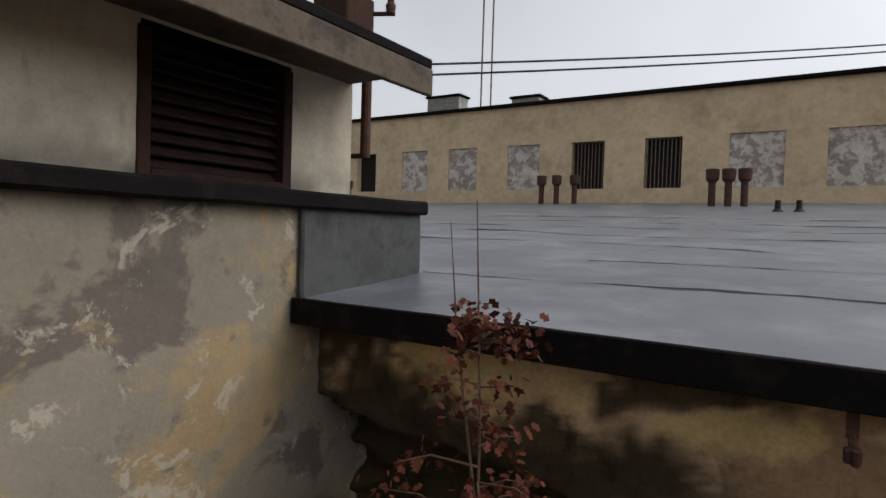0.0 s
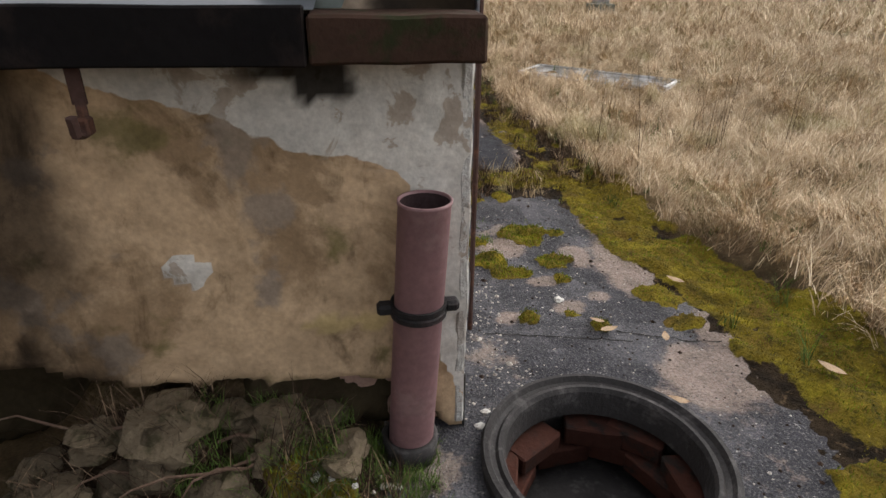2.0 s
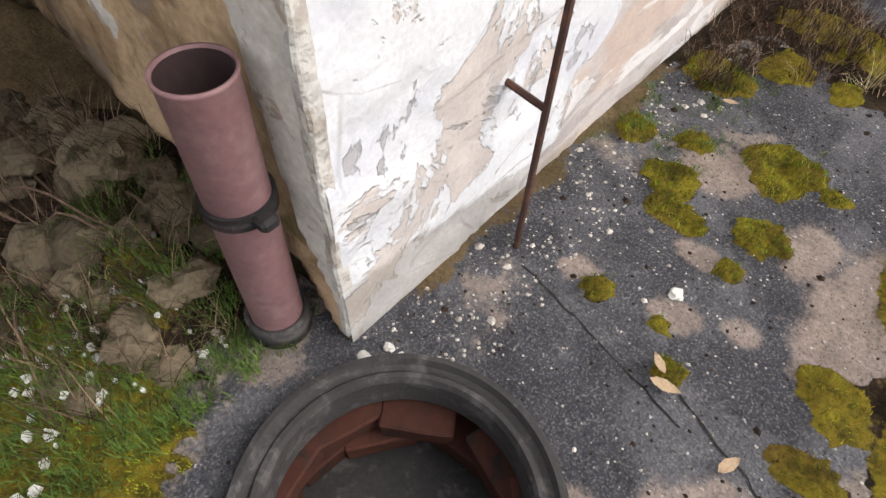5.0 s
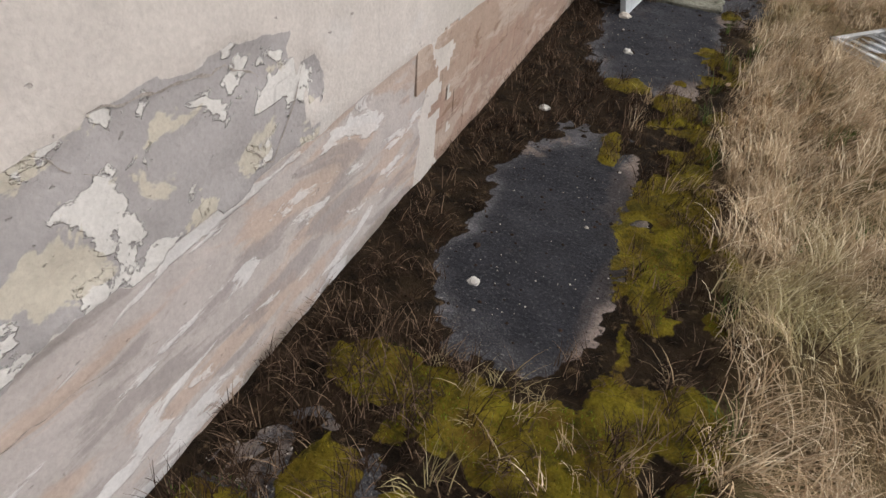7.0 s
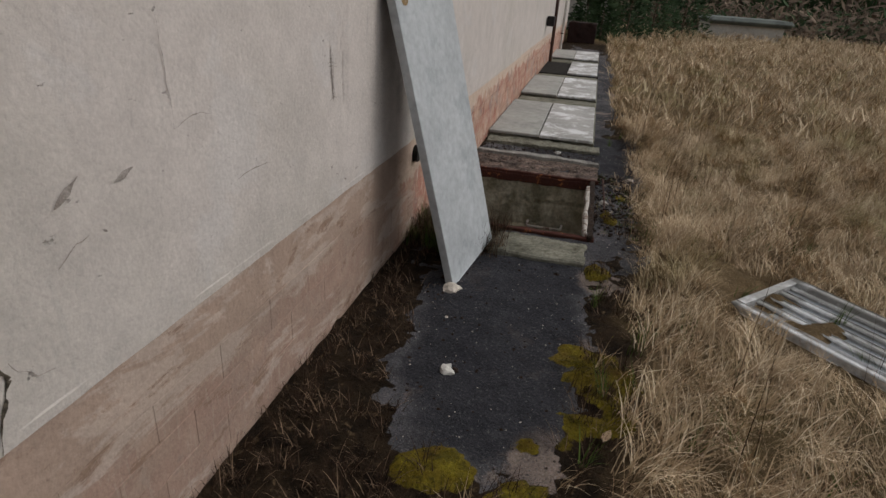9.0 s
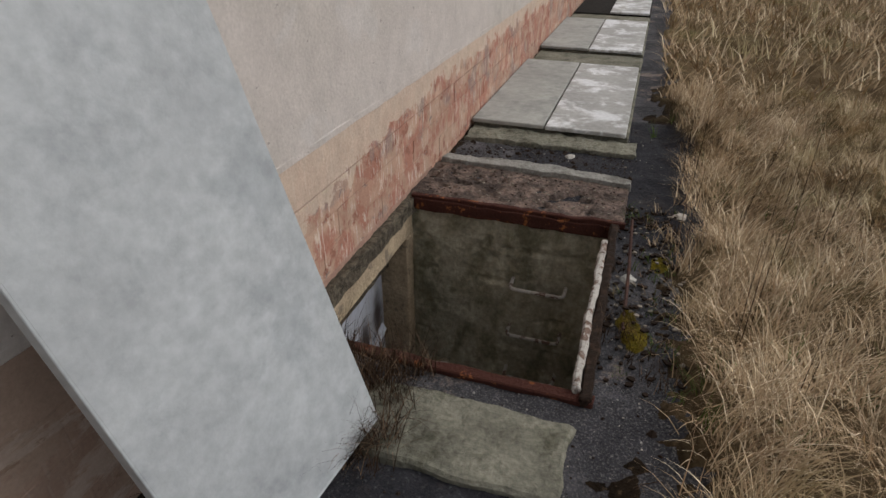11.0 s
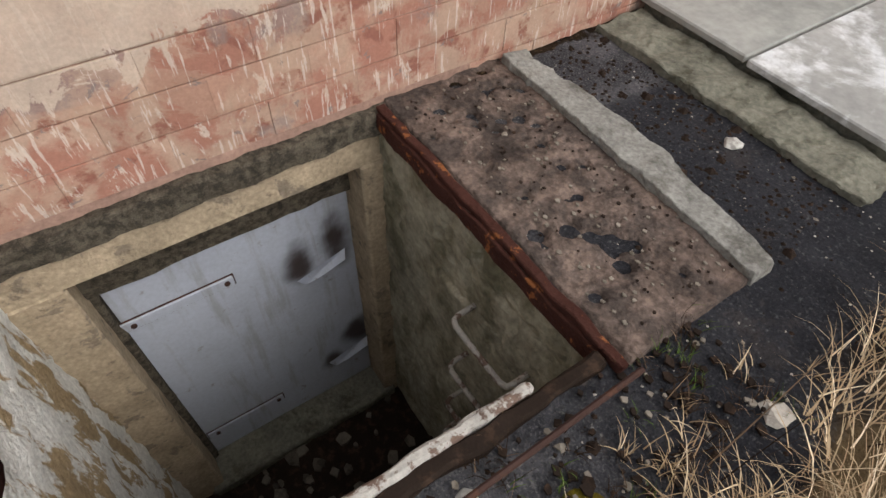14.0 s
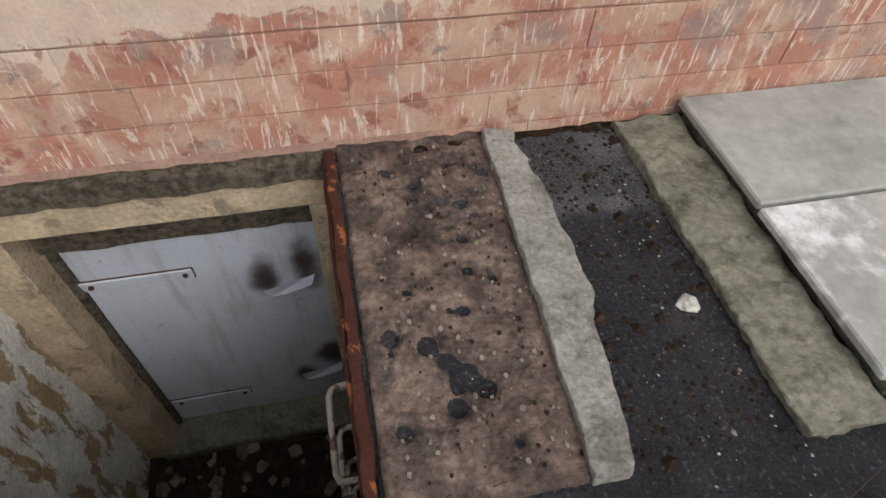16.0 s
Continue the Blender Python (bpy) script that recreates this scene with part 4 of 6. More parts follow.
def gutter_bracket(x):
    bm = bmesh.new()
    box(bm, x - 0.014, x + 0.014, -0.165, -0.158, 1.04, 1.14, 0.001)
    top = part("strap", bm, M["rust_dark"])
    hook = part("hook", tube(bmesh.new(), [(x, -0.16, 1.05), (x + 0.004, -0.17, 1.01), (x + 0.006, -0.195, 0.99), (x + 0.006, -0.222, 0.995), (x + 0.006, -0.228, 1.03)], 0.011, 6), M["rust_dark"])
    nub = part("clip", boxed(x - 0.018, x + 0.02, -0.20, -0.165, 0.985, 1.02, 0.004), M["rust_dark"])
    e = empty("gutter_bracket", x, -0.16, 1.12)
    under(e, top, hook, nub)
    return tagged(e, "rusty iron gutter bracket under the black fascia", "bracket", "gutter brackets")


for gx in (-0.80, -1.55, -2.27):
    gutter_bracket(gx)

# ---------------------------------------------------------------- vent house
def vent_low(y, z):
    n = fractal(y, z, 2.0, 71.0)
    # darker towards the foot near the inner corner
    return (VENT_X + 0.008 * n, y, z), (smooth(1.0, 1.5, z + 0.1 * n) * 0.1 + 0.9 * smooth(0.35, -0.1, z + 0.3 * n) * smooth(-1.2, -0.3, y) + 0.9 * smooth(-0.45, -0.1, y) * smooth(0.3, 0.9, z) * smooth(1.35, 1.1, z) * 0.0,)


tagged(grid_sheet("wall_west", steps((-6, -2, 0.3), (-2, 0.71, 0.04)), steps((-0.45, 1.6, 0.04)), vent_low, M["vent_wall"], ("mould_shade",)),
       "grimy cream rendered lower wall of the vent house", "wall", kind="structure")
tagged(part("wall_west_core", boxed(-9, VENT_X - 0.03, -6, 0.70, -0.5, 1.6, 0), M["vent_wall"]), "body of the vent house", "wall", kind="structure")
tagged(part("vent_felt_upstand", rough_box(VENT_X - 0.0, VENT_X + 0.035, -0.16, 0.715, 1.2, 1.61, 0.1, 0.006, 3.0, 0.01), M["felt_dark"]), "grey felt dressed up the foot of the vent house", "flashing", kind="structure")
tagged(part("vent_ledge", rough_box(VENT_X - 0.3, VENT_X + 0.07, -6, 0.74, 1.60, 1.675, 0.2, 0.006, 5.0, 0.012), M["tar_board"]), "black felt-covered ledge round the vent house", "ledge", kind="structure")
UX = VENT_X - 0.12                      # upper wall stands back


def vent_up(y, z):
    n = fractal(y, z, 3.0, 73.0)
    return (UX + 0.006 * n, y, z), (smooth(1.9, 1.7, z + 0.12 * n) * (0.6 + n),)


tagged(grid_sheet("wall_west_upper", steps((-6, -2, 0.3), (-2, 0.30, 0.04)), steps((1.66, 2.3, 0.04)), vent_up, M["vent_cream"], ("mould_shade",),
                  lambda y, z: not (-0.80 < y < -0.10 and z < 2.2)), "cream rendered upper wall of the vent house with a louvred opening", "wall", kind="structure")
bm = bmesh.new()
box(bm, -9, UX - 0.02, -6, -0.82, 1.6, 2.3)
box(bm, -9, UX - 0.02, -0.08, 0.29, 1.6, 2.3)
box(bm, -9, UX - 0.5, -0.82, -0.08, 1.6, 2.3)
tagged(part("vent_house_core", bm, M["vent_wall"]), "body of the vent house upper storey", "wall", kind="structure")
lou = empty("louvre", UX, -0.45, 1.7)
bits = [part("frame", boxed(UX - 0.10, UX + 0.012, -0.80, -0.75, 1.68, 2.2, 0.004), M["brown_board"]), part("frame", boxed(UX - 0.10, UX + 0.012, -0.15, -0.10, 1.68, 2.2, 0.004), M["slat"]),
        part("frame", boxed(UX - 0.10, UX + 0.012, -0.75, -0.15, 1.68, 1.71, 0.004), M["slat"])]
for k in range(9):
    z = 1.735 + k * 0.05
    m = Matrix.Translation((UX - 0.06, -0.45, z)) @ pose(0, 0, 0, 0, 38, 0)
    bits.append(part("slat", boxed(-0.035, 0.035, -0.3, 0.3, -0.006, 0.006, 0.002, m), M["slat"]))
# near-black sheet stands in for the unlit space behind the slats
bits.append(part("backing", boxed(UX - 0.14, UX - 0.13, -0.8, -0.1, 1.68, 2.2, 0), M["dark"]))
under(lou, *bits)
tagged(lou, "dark wooden louvre in the vent house wall", "louvre")
bm = bmesh.new()
box(bm, -9, -3.87, -6, 0.30, 2.255, 2.30, 0.006, pose(0, 0, 0))
tagged(part("vent_roof", bm, M["tar_board"]), "black felt roof of the vent house", "roof", kind="structure")
tagged(part("vent_eave_board", boxed(-3.89, -3.86, -6, 0.29, 2.13, 2.25, 0.004), M["trim_wood"]), "weathered eaves board of the vent house", "fascia", kind="structure")
tagged(part("vent_soffit", boxed(UX - 0.01, -3.9, -6, 0.28, 2.235, 2.25, 0), M["trim_wood"]), "boarded soffit of the vent house", "soffit", kind="structure")
# mast with insulators and overhead lines
MX = -4.31
mast = empty("cable_mast", MX, 0.36, 1.88)
mb = [part("pole", tube(bmesh.new(), [(MX, 0.36, 1.88), (MX, 0.36, 2.66)], 0.026, 10), M["rust_dark"]),
      part("bracket", tube(bmesh.new(), [(MX - 0.25, 0.3, 1.885), (MX, 0.36, 1.89)], 0.013, 8), M["rust_dark"]),
      part("crossbar", tube(bmesh.new(), [(MX - 0.12, 0.30, 2.6), (MX + 0.12, 0.42, 2.6)], 0.012, 8), M["rust_dark"])]
for a, b in ((MX - 0.1, 0.31), (MX + 0.1, 0.41)):
    mb.append(part("insulator", lathe(bmesh.new(), [(0.0, 2.60), (0.022, 2.60), (0.026, 2.64), (0.016, 2.66), (0.024, 2.685), (0.0, 2.70)], a, b, 12, False), M["rust_dark"]))
under(mast, *mb)
tagged(mast, "rusty steel cable mast with insulators on the vent house", "mast")
box_bm = boxed(-4.42, -4.2, 0.08, 0.26, 2.3, 2.62, 0.008)
tagged(part("junction_box", box_bm, M["brown_board"]), "brown flue box on the vent house roof", "flue")


def overhead_line(dz, dy):
    pts = []
    for i in range(41):
        u = 14 * i / 40
        pts.append((-4.0 + u, 0.4 + dy + 1.5 * u, 2.32 + dz + 0.30 * u + 0.014 * u * u))
    return tagged(part("overhead_line", tube(bmesh.new(), pts, 0.006, 5), M["cable"]), "thin black overhead power line", "cable", "overhead lines")


overhead_line(0.0, 0.0)
overhead_line(-0.035, 0.06)

# ---------------------------------------------------------------- yellow building beyond the roof
BY = 18.4
# openings are cut by building the wall in strips
bm = bmesh.new()
WINS = [(-25.6, 1), (-22.9, 1), (-20.1, 0), (-17.56, 1), (-15.19, 1), (-12.5, 1), (-9.93, 2), (-7.36, 2), (-4.76, 3), (-2.16, 3)]
WZ0, WZ1 = 3.17, 4.86
WT = {0: 1.1, 1: 1.33, 2: 1.2, 3: 1.52}
edges = [-40.0]
for wx, k in WINS:
    edges += [wx, wx + WT[k]]
edges.append(-0.11)
for a, b in zip(edges[0::2], edges[1::2]):
    box(bm, a, b, BY, BY + 0.35, WZ0, WZ1)
box(bm, -40, -0.11, BY, BY + 0.35, 1.5, WZ0)
box(bm, -40, -0.11, BY, BY + 0.35, WZ1, 6.35)
box(bm, -0.46, -0.11, BY + 0.35, BY + 8, 1.5, 6.35)
box(bm, -40, -39.6, BY + 0.35, BY + 8, 1.5, 6.35)
fac = part("facade", bm, M["facade"])
byard = empty("yellow_building", -20, BY, 1.5)
bp = [fac, part("roof", boxed(-40.3, 0.05, BY - 0.18, BY + 8.2, 6.33, 6.45, 0.02), M["tar_board"])]
under(byard, *bp)
for wx, k in WINS:
    w = WT[k]
    if k == 2:
        # near-black sheet set back in the opening stands in for the unlit room
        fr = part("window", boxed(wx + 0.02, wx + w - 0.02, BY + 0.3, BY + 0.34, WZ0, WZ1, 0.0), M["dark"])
        under(byard, fr)
        for i in range(9):
            x = wx + 0.08 + i * (w - 0.16) / 8
            bar = part("bar", tube(bmesh.new(), [(x, BY + 0.1, WZ0), (x, BY + 0.1, WZ1)], 0.018, 5), M["bars"], fr)
    elif k in (1, 3):
        under(byard, part("infill", rough_box(wx, wx + w, BY + 0.05, BY + 0.3, WZ0, WZ1, 0.25, 0.03, wx, 0.01), M["infill"], label="whitewashed masonry filling an old window"))
    else:
        # same near-black sheet in place of the unlit room
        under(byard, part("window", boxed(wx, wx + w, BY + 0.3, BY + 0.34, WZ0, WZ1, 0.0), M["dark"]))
for cx, cw, ch in ((-17.7, 1.7, 1.15), (-13.4, 1.25, 0.75), (-30, 1.0, 0.8)):
    ck = part("chimney", boxed(cx, cx + cw, BY + 2, BY + 2.8, 6.4, 6.4 + ch, 0.02), M["concrete"])
    under(byard, ck)
    cp = part("cap", boxed(cx - 0.08, cx + cw + 0.08, BY + 1.92, BY + 2.88, 6.4 + ch, 6.5 + ch, 0.02), M["tar_board"], ck)
for ax in (-14.1, -13.65):
    under(byard, part("antenna_mast", tube(bmesh.new(), [(ax, BY + 0.6, 4.9), (ax, BY + 0.6, 13.0)], 0.035, 6), M["bars"]))
under(byard, part("antenna", tube(bmesh.new(), [(-14.6, BY + 0.6, 11.2), (-13.2, BY + 0.6, 11.2)], 0.02, 5), M["bars"]))
tagged(byard, "long pale yellow building with barred and bricked-up windows", "building")


def vent_stack(x, y, h, material):
    z = roof_z(y)
    e = empty("vent_pipe", x, y, z)
    p = part("pipe", tube(bmesh.new(), [(x, y, z - 0.05), (x, y, z + h)], 0.09, 12), M[material])
    c = part("cowl", lathe(bmesh.new(), [(0.0, z + h), (0.10, z + h), (0.16, z + h + 0.08), (0.17, z + h + 0.34), (0.12, z + h + 0.36), (0.0, z + h + 0.36)], x, y, 14, False), M[material])
    under(e, p, c)
    return tagged(e, "rusty roof vent pipe with a flared cowl", "vent pipe", "roof vent pipes")


for vx, vy in ((-10.45, 17.0), (-9.9, 17.0), (-9.3, 17.1), (-4.71, 14.8), (-4.32, 14.8), (-3.95, 14.9), (-19.3, 17.0)):
    vent_stack(vx, vy, 0.62, "rust_dark")
for vx, vy in ((-3.0, 11.0), (-2.65, 11.1)):
    z = roof_z(vy)
    tagged(part("roof_outlet", lathe(bmesh.new(), [(0.0, z + 0.22), (0.05, z + 0.22), (0.055, z + 0.06), (0.12, z - 0.02), (0.0, z - 0.02)], vx, vy, 12, False), M["rubber"]), "short dark outlet on the felt roof", "outlet")
for k, (rx, ry, rr) in enumerate(((-0.80, 1.22, 0.028), (-0.7, 1.35, 0.018), (-0.62, 1.9, 0.025), (-1.1, 3.2, 0.04), (-0.95, 2.3, 0.02))):
    ob = part("roof_debris", rock(rr, 3.0 + k, 0.4), M["litter"])
    ob.location = (rx, ry, roof_z(ry) + rr * 0.2)
    tagged(ob, "dark clump of debris on the felt roof", "debris")

# ---------------------------------------------------------------- cellar pit
x0, x1, y0, y1 = PIT


def joint(u, z):
    """How far a spot lies in a joint of the block masonry."""
    c = math.floor(z / 0.23)
    a = abs((z / 0.23) % 1.0 - 0.5) * 0.23
    b = abs(((u / 0.42) + 0.5 * (c % 2)) % 1.0 - 0.5) * 0.42
    return max(smooth(0.097, 0.112, a + 0.01 * fractal(u, z, 6.0, 89.0)), smooth(0.192, 0.207, b + 0.01 * fractal(u, z, 6.0, 90.0)))


def pit_far(x, z):
    n = fractal(x, z, 3.0, 81.0)
    return (x, y1 + 0.012 * n - 0.012 * smooth(0.05, 0.14, n) + 0.014 * joint(x, z) * smooth(0.2, 0.0, n), z), ()


def pit_out(y, z):
    return (x1 + 0.02 * fractal(y, z, 3.0, 82.0) + 0.014 * joint(y, z), y, z), ()


def pit_near(x, z):
    n = fractal(x, z, 3.5, 83.0)
    return (x, y0 - 0.02 * n + 0.02 * smooth(0.0, 0.15, n), z), ()


tagged(grid_sheet("pit_wall_north", steps((-0.05, x1 + 0.03, 0.015)), steps((PIT_Z, 0.0, 0.015)), pit_far, M["pit_wall"], ()), "damp mossy concrete wall of the cellar pit", "wall", kind="structure")
tagged(grid_sheet("pit_wall_east", steps((y0 - 0.03, y1 + 0.03, 0.015)), steps((PIT_Z, 0.0, 0.015)), pit_out, M["pit_wall"], ()), "damp concrete outer wall of the cellar pit", "wall", kind="structure")
tagged(grid_sheet("pit_wall_south", steps((-0.05, x1 + 0.03, 0.04)), steps((PIT_Z, 0.0, 0.04)), pit_near, M["pit_white"], ()), "whitewashed peeling wall of the cellar pit", "wall", kind="structure")
tagged(part("pit_shell", boxed(-0.3, x1 + 0.3, y0 - 0.3, y1 + 0.3, PIT_Z - 0.3, PIT_Z - 0.06, 0), M["litter"]), "slab under the cellar pit", "floor", kind="structure")


def pit_floor(x, y):
    return (x, y, PIT_Z + 0.03 * fractal(x, y, 4.0, 85.0) + 0.015), ()


tagged(grid_sheet("pit_floor", steps((-0.2, x1 + 0.05, 0.04)), steps((y0 - 0.05, y1 + 0.05, 0.04)), pit_floor, M["litter"], ()), "wet dark litter on the pit floor", "floor", kind="structure")
# house side of the pit: mortar bed, lintel, jambs, threshold
tagged(part("mortar_bed", rough_box(-0.01, 0.04, 7.05, 8.5, -0.085, 0.008, 0.02, 0.011, 6.0, 0.006), M["crumbly"]), "crumbling mortar bed under the brick plinth", "trim", kind="structure")
tagged(part("lintel", rough_box(-0.12, 0.02, 7.1, 8.44, -0.225, -0.085, 0.08, 0.004, 7.0, 0.008), M["lintel"]), "yellowed rendered lintel over the cellar door", "lintel", kind="structure")
tagged(part("jamb_south", rough_box(-0.30, 0.02, 7.12, 7.32, PIT_Z, -0.225, 0.1, 0.005, 8.0, 0.008), M["lintel"]), "yellowed rendered jamb of the cellar door", "jamb", kind="structure")
tagged(part("jamb_north", rough_box(-0.30, 0.02, 8.34, 8.46, PIT_Z, -0.225, 0.1, 0.005, 9.0, 0.008), M["lintel"]), "yellowed rendered jamb of the cellar door", "jamb", kind="structure")
tagged(part("threshold", rough_box(-0.30, 0.05, 7.26, 8.4, PIT_Z, -2.07, 0.08, 0.008, 10.0, 0.01), M["concrete_green"]), "mossy concrete threshold of the cellar door", "threshold", kind="structure")

DX, DY0, DY1, DZ0, DZ1 = -0.16, 7.352, 8.365, -2.06, -0.46


def door_place(y, z):
    soot = 0.0
    for cy, cz, sy, sz in ((8.07, -0.84, 0.085, 0.15), (8.25, -0.76, 0.085, 0.17), (8.12, -1.75, 0.07, 0.09), (8.30, -1.58, 0.10, 0.15)):
        soot = max(soot, smooth(1.25, 0.35, math.hypot((y - cy) / sy, (z - cz) / sz) + 0.3 * fractal(y, z, 7.0, 91.0)))
    return (DX + 0.003 * fractal(y, z, 2.0, 92.0), y, z), (soot,)


door = grid_sheet("cellar_door", steps((DY0, DY1, 0.02)), steps((DZ0, DZ1, 0.02)), door_place, M["door_steel"], ("soot",))
back = part("back_plate", boxed(DX - 0.04, DX - 0.006, DY0 + 0.002, DY1 - 0.002, DZ0 + 0.002, DZ1 - 0.002, 0.003), M["door_steel"], door)
for z, ya, yb in ((-0.715, 7.335, 7.79), (-1.84, 7.36, 7.79)):
    part("strap_seam", boxed(DX + 0.001, DX + 0.007, ya - 0.005, yb + 0.006, z - 0.035, z + 0.034, 0.002), M["rust_dark"], door)
    part("hinge_strap", boxed(DX + 0.002, DX + 0.014, ya, yb, z - 0.028, z + 0.028, 0.004), M["door_steel"], door)
    for yy in (ya + 0.05, yb - 0.03):
        part("rivet", tube(bmesh.new(), [(DX + 0.012, yy, z), (DX + 0.022, yy, z)], 0.012, 8), M["rust_dark"], door)
for cy, cz in ((8.17, -0.88), (8.22, -1.72)):
    bm = bmesh.new()
    vs = [bm.verts.new(p) for p in ((DX + 0.004, cy - 0.13, cz - 0.045), (DX + 0.012, cy + 0.12, cz + 0.045), (DX + 0.05, cy + 0.1, cz + 0.015), (DX + 0.045, cy - 0.03, cz - 0.035), (DX + 0.03, cy - 0.1, cz - 0.06))]
    bm.faces.new(vs)
    bmesh.ops.solidify(bm, geom=bm.faces[:], thickness=0.003)
    part("torn_lug", bm, M["door_steel"], door, "torn bent steel edge")
tagged(door, "pale blue-grey steel cellar door, sooty and torn at its locks", "door")
fr = empty("door_frame", DX, 7.86, DZ0)
under(fr, part("jamb", rough_box(-0.22, -0.13, 7.29, 7.348, -2.08, -0.23, 0.05, 0.012, 11.0, 0.01), M["crumbly"]),
      part("jamb", rough_box(-0.22, -0.12, 8.368, 8.40, -2.08, -0.23, 0.05, 0.006, 12.0, 0.006), M["crumbly"]),
      part("head", rough_box(-0.22, -0.11, 7.3, 8.38, -0.455, -0.225, 0.05, 0.014, 13.0, 0.01), M["crumbly"]))
tagged(fr, "crumbling grey concrete frame round the steel door", "door frame")


def rung(z):
    xa, xb, yw, yb = 0.64, 0.945, y1 + 0.02, 8.33
    pts = [(xa, yw, z + 0.012), (xa, yb + 0.03, z + 0.004), (xa + 0.006, yb + 0.01, z), (xa + 0.03, yb, z), (xb - 0.03, yb, z), (xb - 0.006, yb + 0.01, z), (xb, yb + 0.03, z + 0.004), (xb, yw, z + 0.012)]
    return tagged(part("ladder_rung", tube(bmesh.new(), pts, 0.011, 8), M["paint_white"], shade=True), "white-painted steel step iron in the pit wall", "step iron", "step irons in the pit")


for k in range(5):
    rung(-0.43 - k * 0.33)


bm = rough_box(x0 - 0.02, x1 + 0.07, y1 - 0.012, y1 + 0.02, 0.0, 0.03, 0.025, 0.009, 14.0, 0.004)
rim = empty("pit_edging", 0.6, y1, 0.0)
under(rim, part("north_bar", bm, M["rust"], label="flaking rusty angle iron"),
      part("north_flange", rough_box(x0, x1, y1 - 0.022, y1 - 0.009, -0.06, 0.008, 0.025, 0.008, 15.0, 0.003), M["rust"]),
      part("east_bar", rough_box(x1 - 0.004, x1 + 0.04, y0 - 0.05, y1 - 0.03, -0.01, 0.036, 0.025, 0.012, 16.0, 0.008), M["litter"], label="dark rotten wet timber edge"),
      part("east_edge", rough_box(x1 - 0.032, x1 - 0.002, y0 - 0.02, y1 - 0.22, -0.03, 0.048, 0.025, 0.011, 17.0, 0.008), M["paint_white"], label="chipped white painted edge"),
      part("south_bar", rough_box(x0, x1 + 0.05, y0 - 0.05, y0 - 0.002, -0.06, 0.022, 0.05, 0.007, 18.0, 0.005), M["rust"]),
      part("loose_rod", tube(bmesh.new(), [(x1 + 0.10, y1 + 0.02, 0.05), (x1 + 0.11, y1 - 0.45, 0.045), (x1 + 0.115, y1 - 0.9, 0.03)], 0.008, 6), M["rust_dark"]))
tagged(rim, "rusty flaking angle-iron rim round the cellar pit", "pit rim")


# fallen plaster flakes on the pit floor
def flake_field(name, n, xr, yr, z, size, material, label, cat, seed):
    rng = random.Random(seed)
    bm = bmesh.new()
    for _ in range(n):
        cx, cy, s = rng.uniform(*xr), rng.uniform(*yr), size * rng.uniform(0.35, 1.3)
        k = rng.randint(4, 6)
        a0, t = rng.uniform(0, 6), rng.uniform(-0.25, 0.25)
        top = []
        for i in range(k):
            a = a0 + 2 * math.pi * i / k
            r = s * rng.uniform(0.6, 1.1)
            top.append(bm.verts.new((cx + r * math.cos(a), cy + 0.8 * r * math.sin(a), z(cx, cy) + 0.012 + t * r * math.cos(a) + abs(t) * s)))
        low = [bm.verts.new(v.co - Vector((0, 0, 0.02 * size / 0.04))) for v in top]
        bm.faces.new(top)
        for i in range(k):
            bm.faces.new((top[i], low[i], low[(i + 1) % k], top[(i + 1) % k]))
    return tagged(part(name, bm, M[material]), label, cat, kind="stuff")


flake_field("plaster_flakes", 110, (0.0, x1 - 0.05), (y0 + 0.05, y1 - 0.03), lambda x, y: PIT_Z + 0.02, 0.05, "flake_dull", "dull plaster flakes fallen on the pit floor", "debris", 5)

flake_field("rim_crumbs", 160, (1.17, 1.48), (7.2, 8.75), ground_z, 0.016, "litter", "dark crumbs of soil beside the pit edging", "debris", 33)
flake_field("rim_rubble", 60, (1.17, 1.48), (7.4, 8.75), ground_z, 0.012, "flake", "pale rubble crumbs beside the pit edging", "debris", 34)

# kerb strips and the floor of concrete beyond the pit
_r = random.Random(12)
PITS = [(0.14, 8.6, 0.025), (0.04, 8.74, 0.03), (0.03, 8.86, 0.03), (0.22, 8.68, 0.022), (0.29, 8.755, 0.024), (0.316, 8.81, 0.024), (0.27, 8.66, 0.018), (0.33, 8.7, 0.018), (0.89, 8.70, 0.045), (0.79, 8.62, 0.035), (0.97, 8.66, 0.03), (0.75, 8.53, 0.03), (0.84, 8.66, 0.03), (0.93, 8.74, 0.03)]
PITS += [(_r.uniform(0.1, 1.1), _r.uniform(8.5, 8.92), _r.uniform(0.008, 0.026)) for _ in range(22)]


def pit_head(x, y):
    z = 0.02 + 0.012 * fractal(x, y, 5.0, 87.0) + 0.006 * fractal(x, y, 22.0, 88.0, 2)
    for a, b, r in PITS:
        z -= 0.035 * smooth(1.25, 0.6, math.hypot(x - a, y - b) / r)
    if y < 8.46 or x > 1.2:
        z -= 0.06
    return (x, y, z), ()


tagged(grid_sheet("pit_head", steps((0.0, 1.24, 0.0125)), steps((8.44, 8.96, 0.0125)), pit_head, M["pit_top"], ()), "rough pitted granular concrete at the head of the pit", "concrete", kind="structure")
flake_field("pit_head_crumbs", 130, (0.06, 1.14), (8.5, 8.94), lambda x, y: pit_head(x, y)[0][2] - 0.008, 0.007, "litter", "dark crumbs on the rough concrete", "debris", 31)
flake_field("pit_head_grit", 160, (0.06, 1.14), (8.5, 8.94), lambda x, y: pit_head(x, y)[0][2] - 0.008, 0.008, "flake", "pale grit on the rough concrete", "debris", 32)
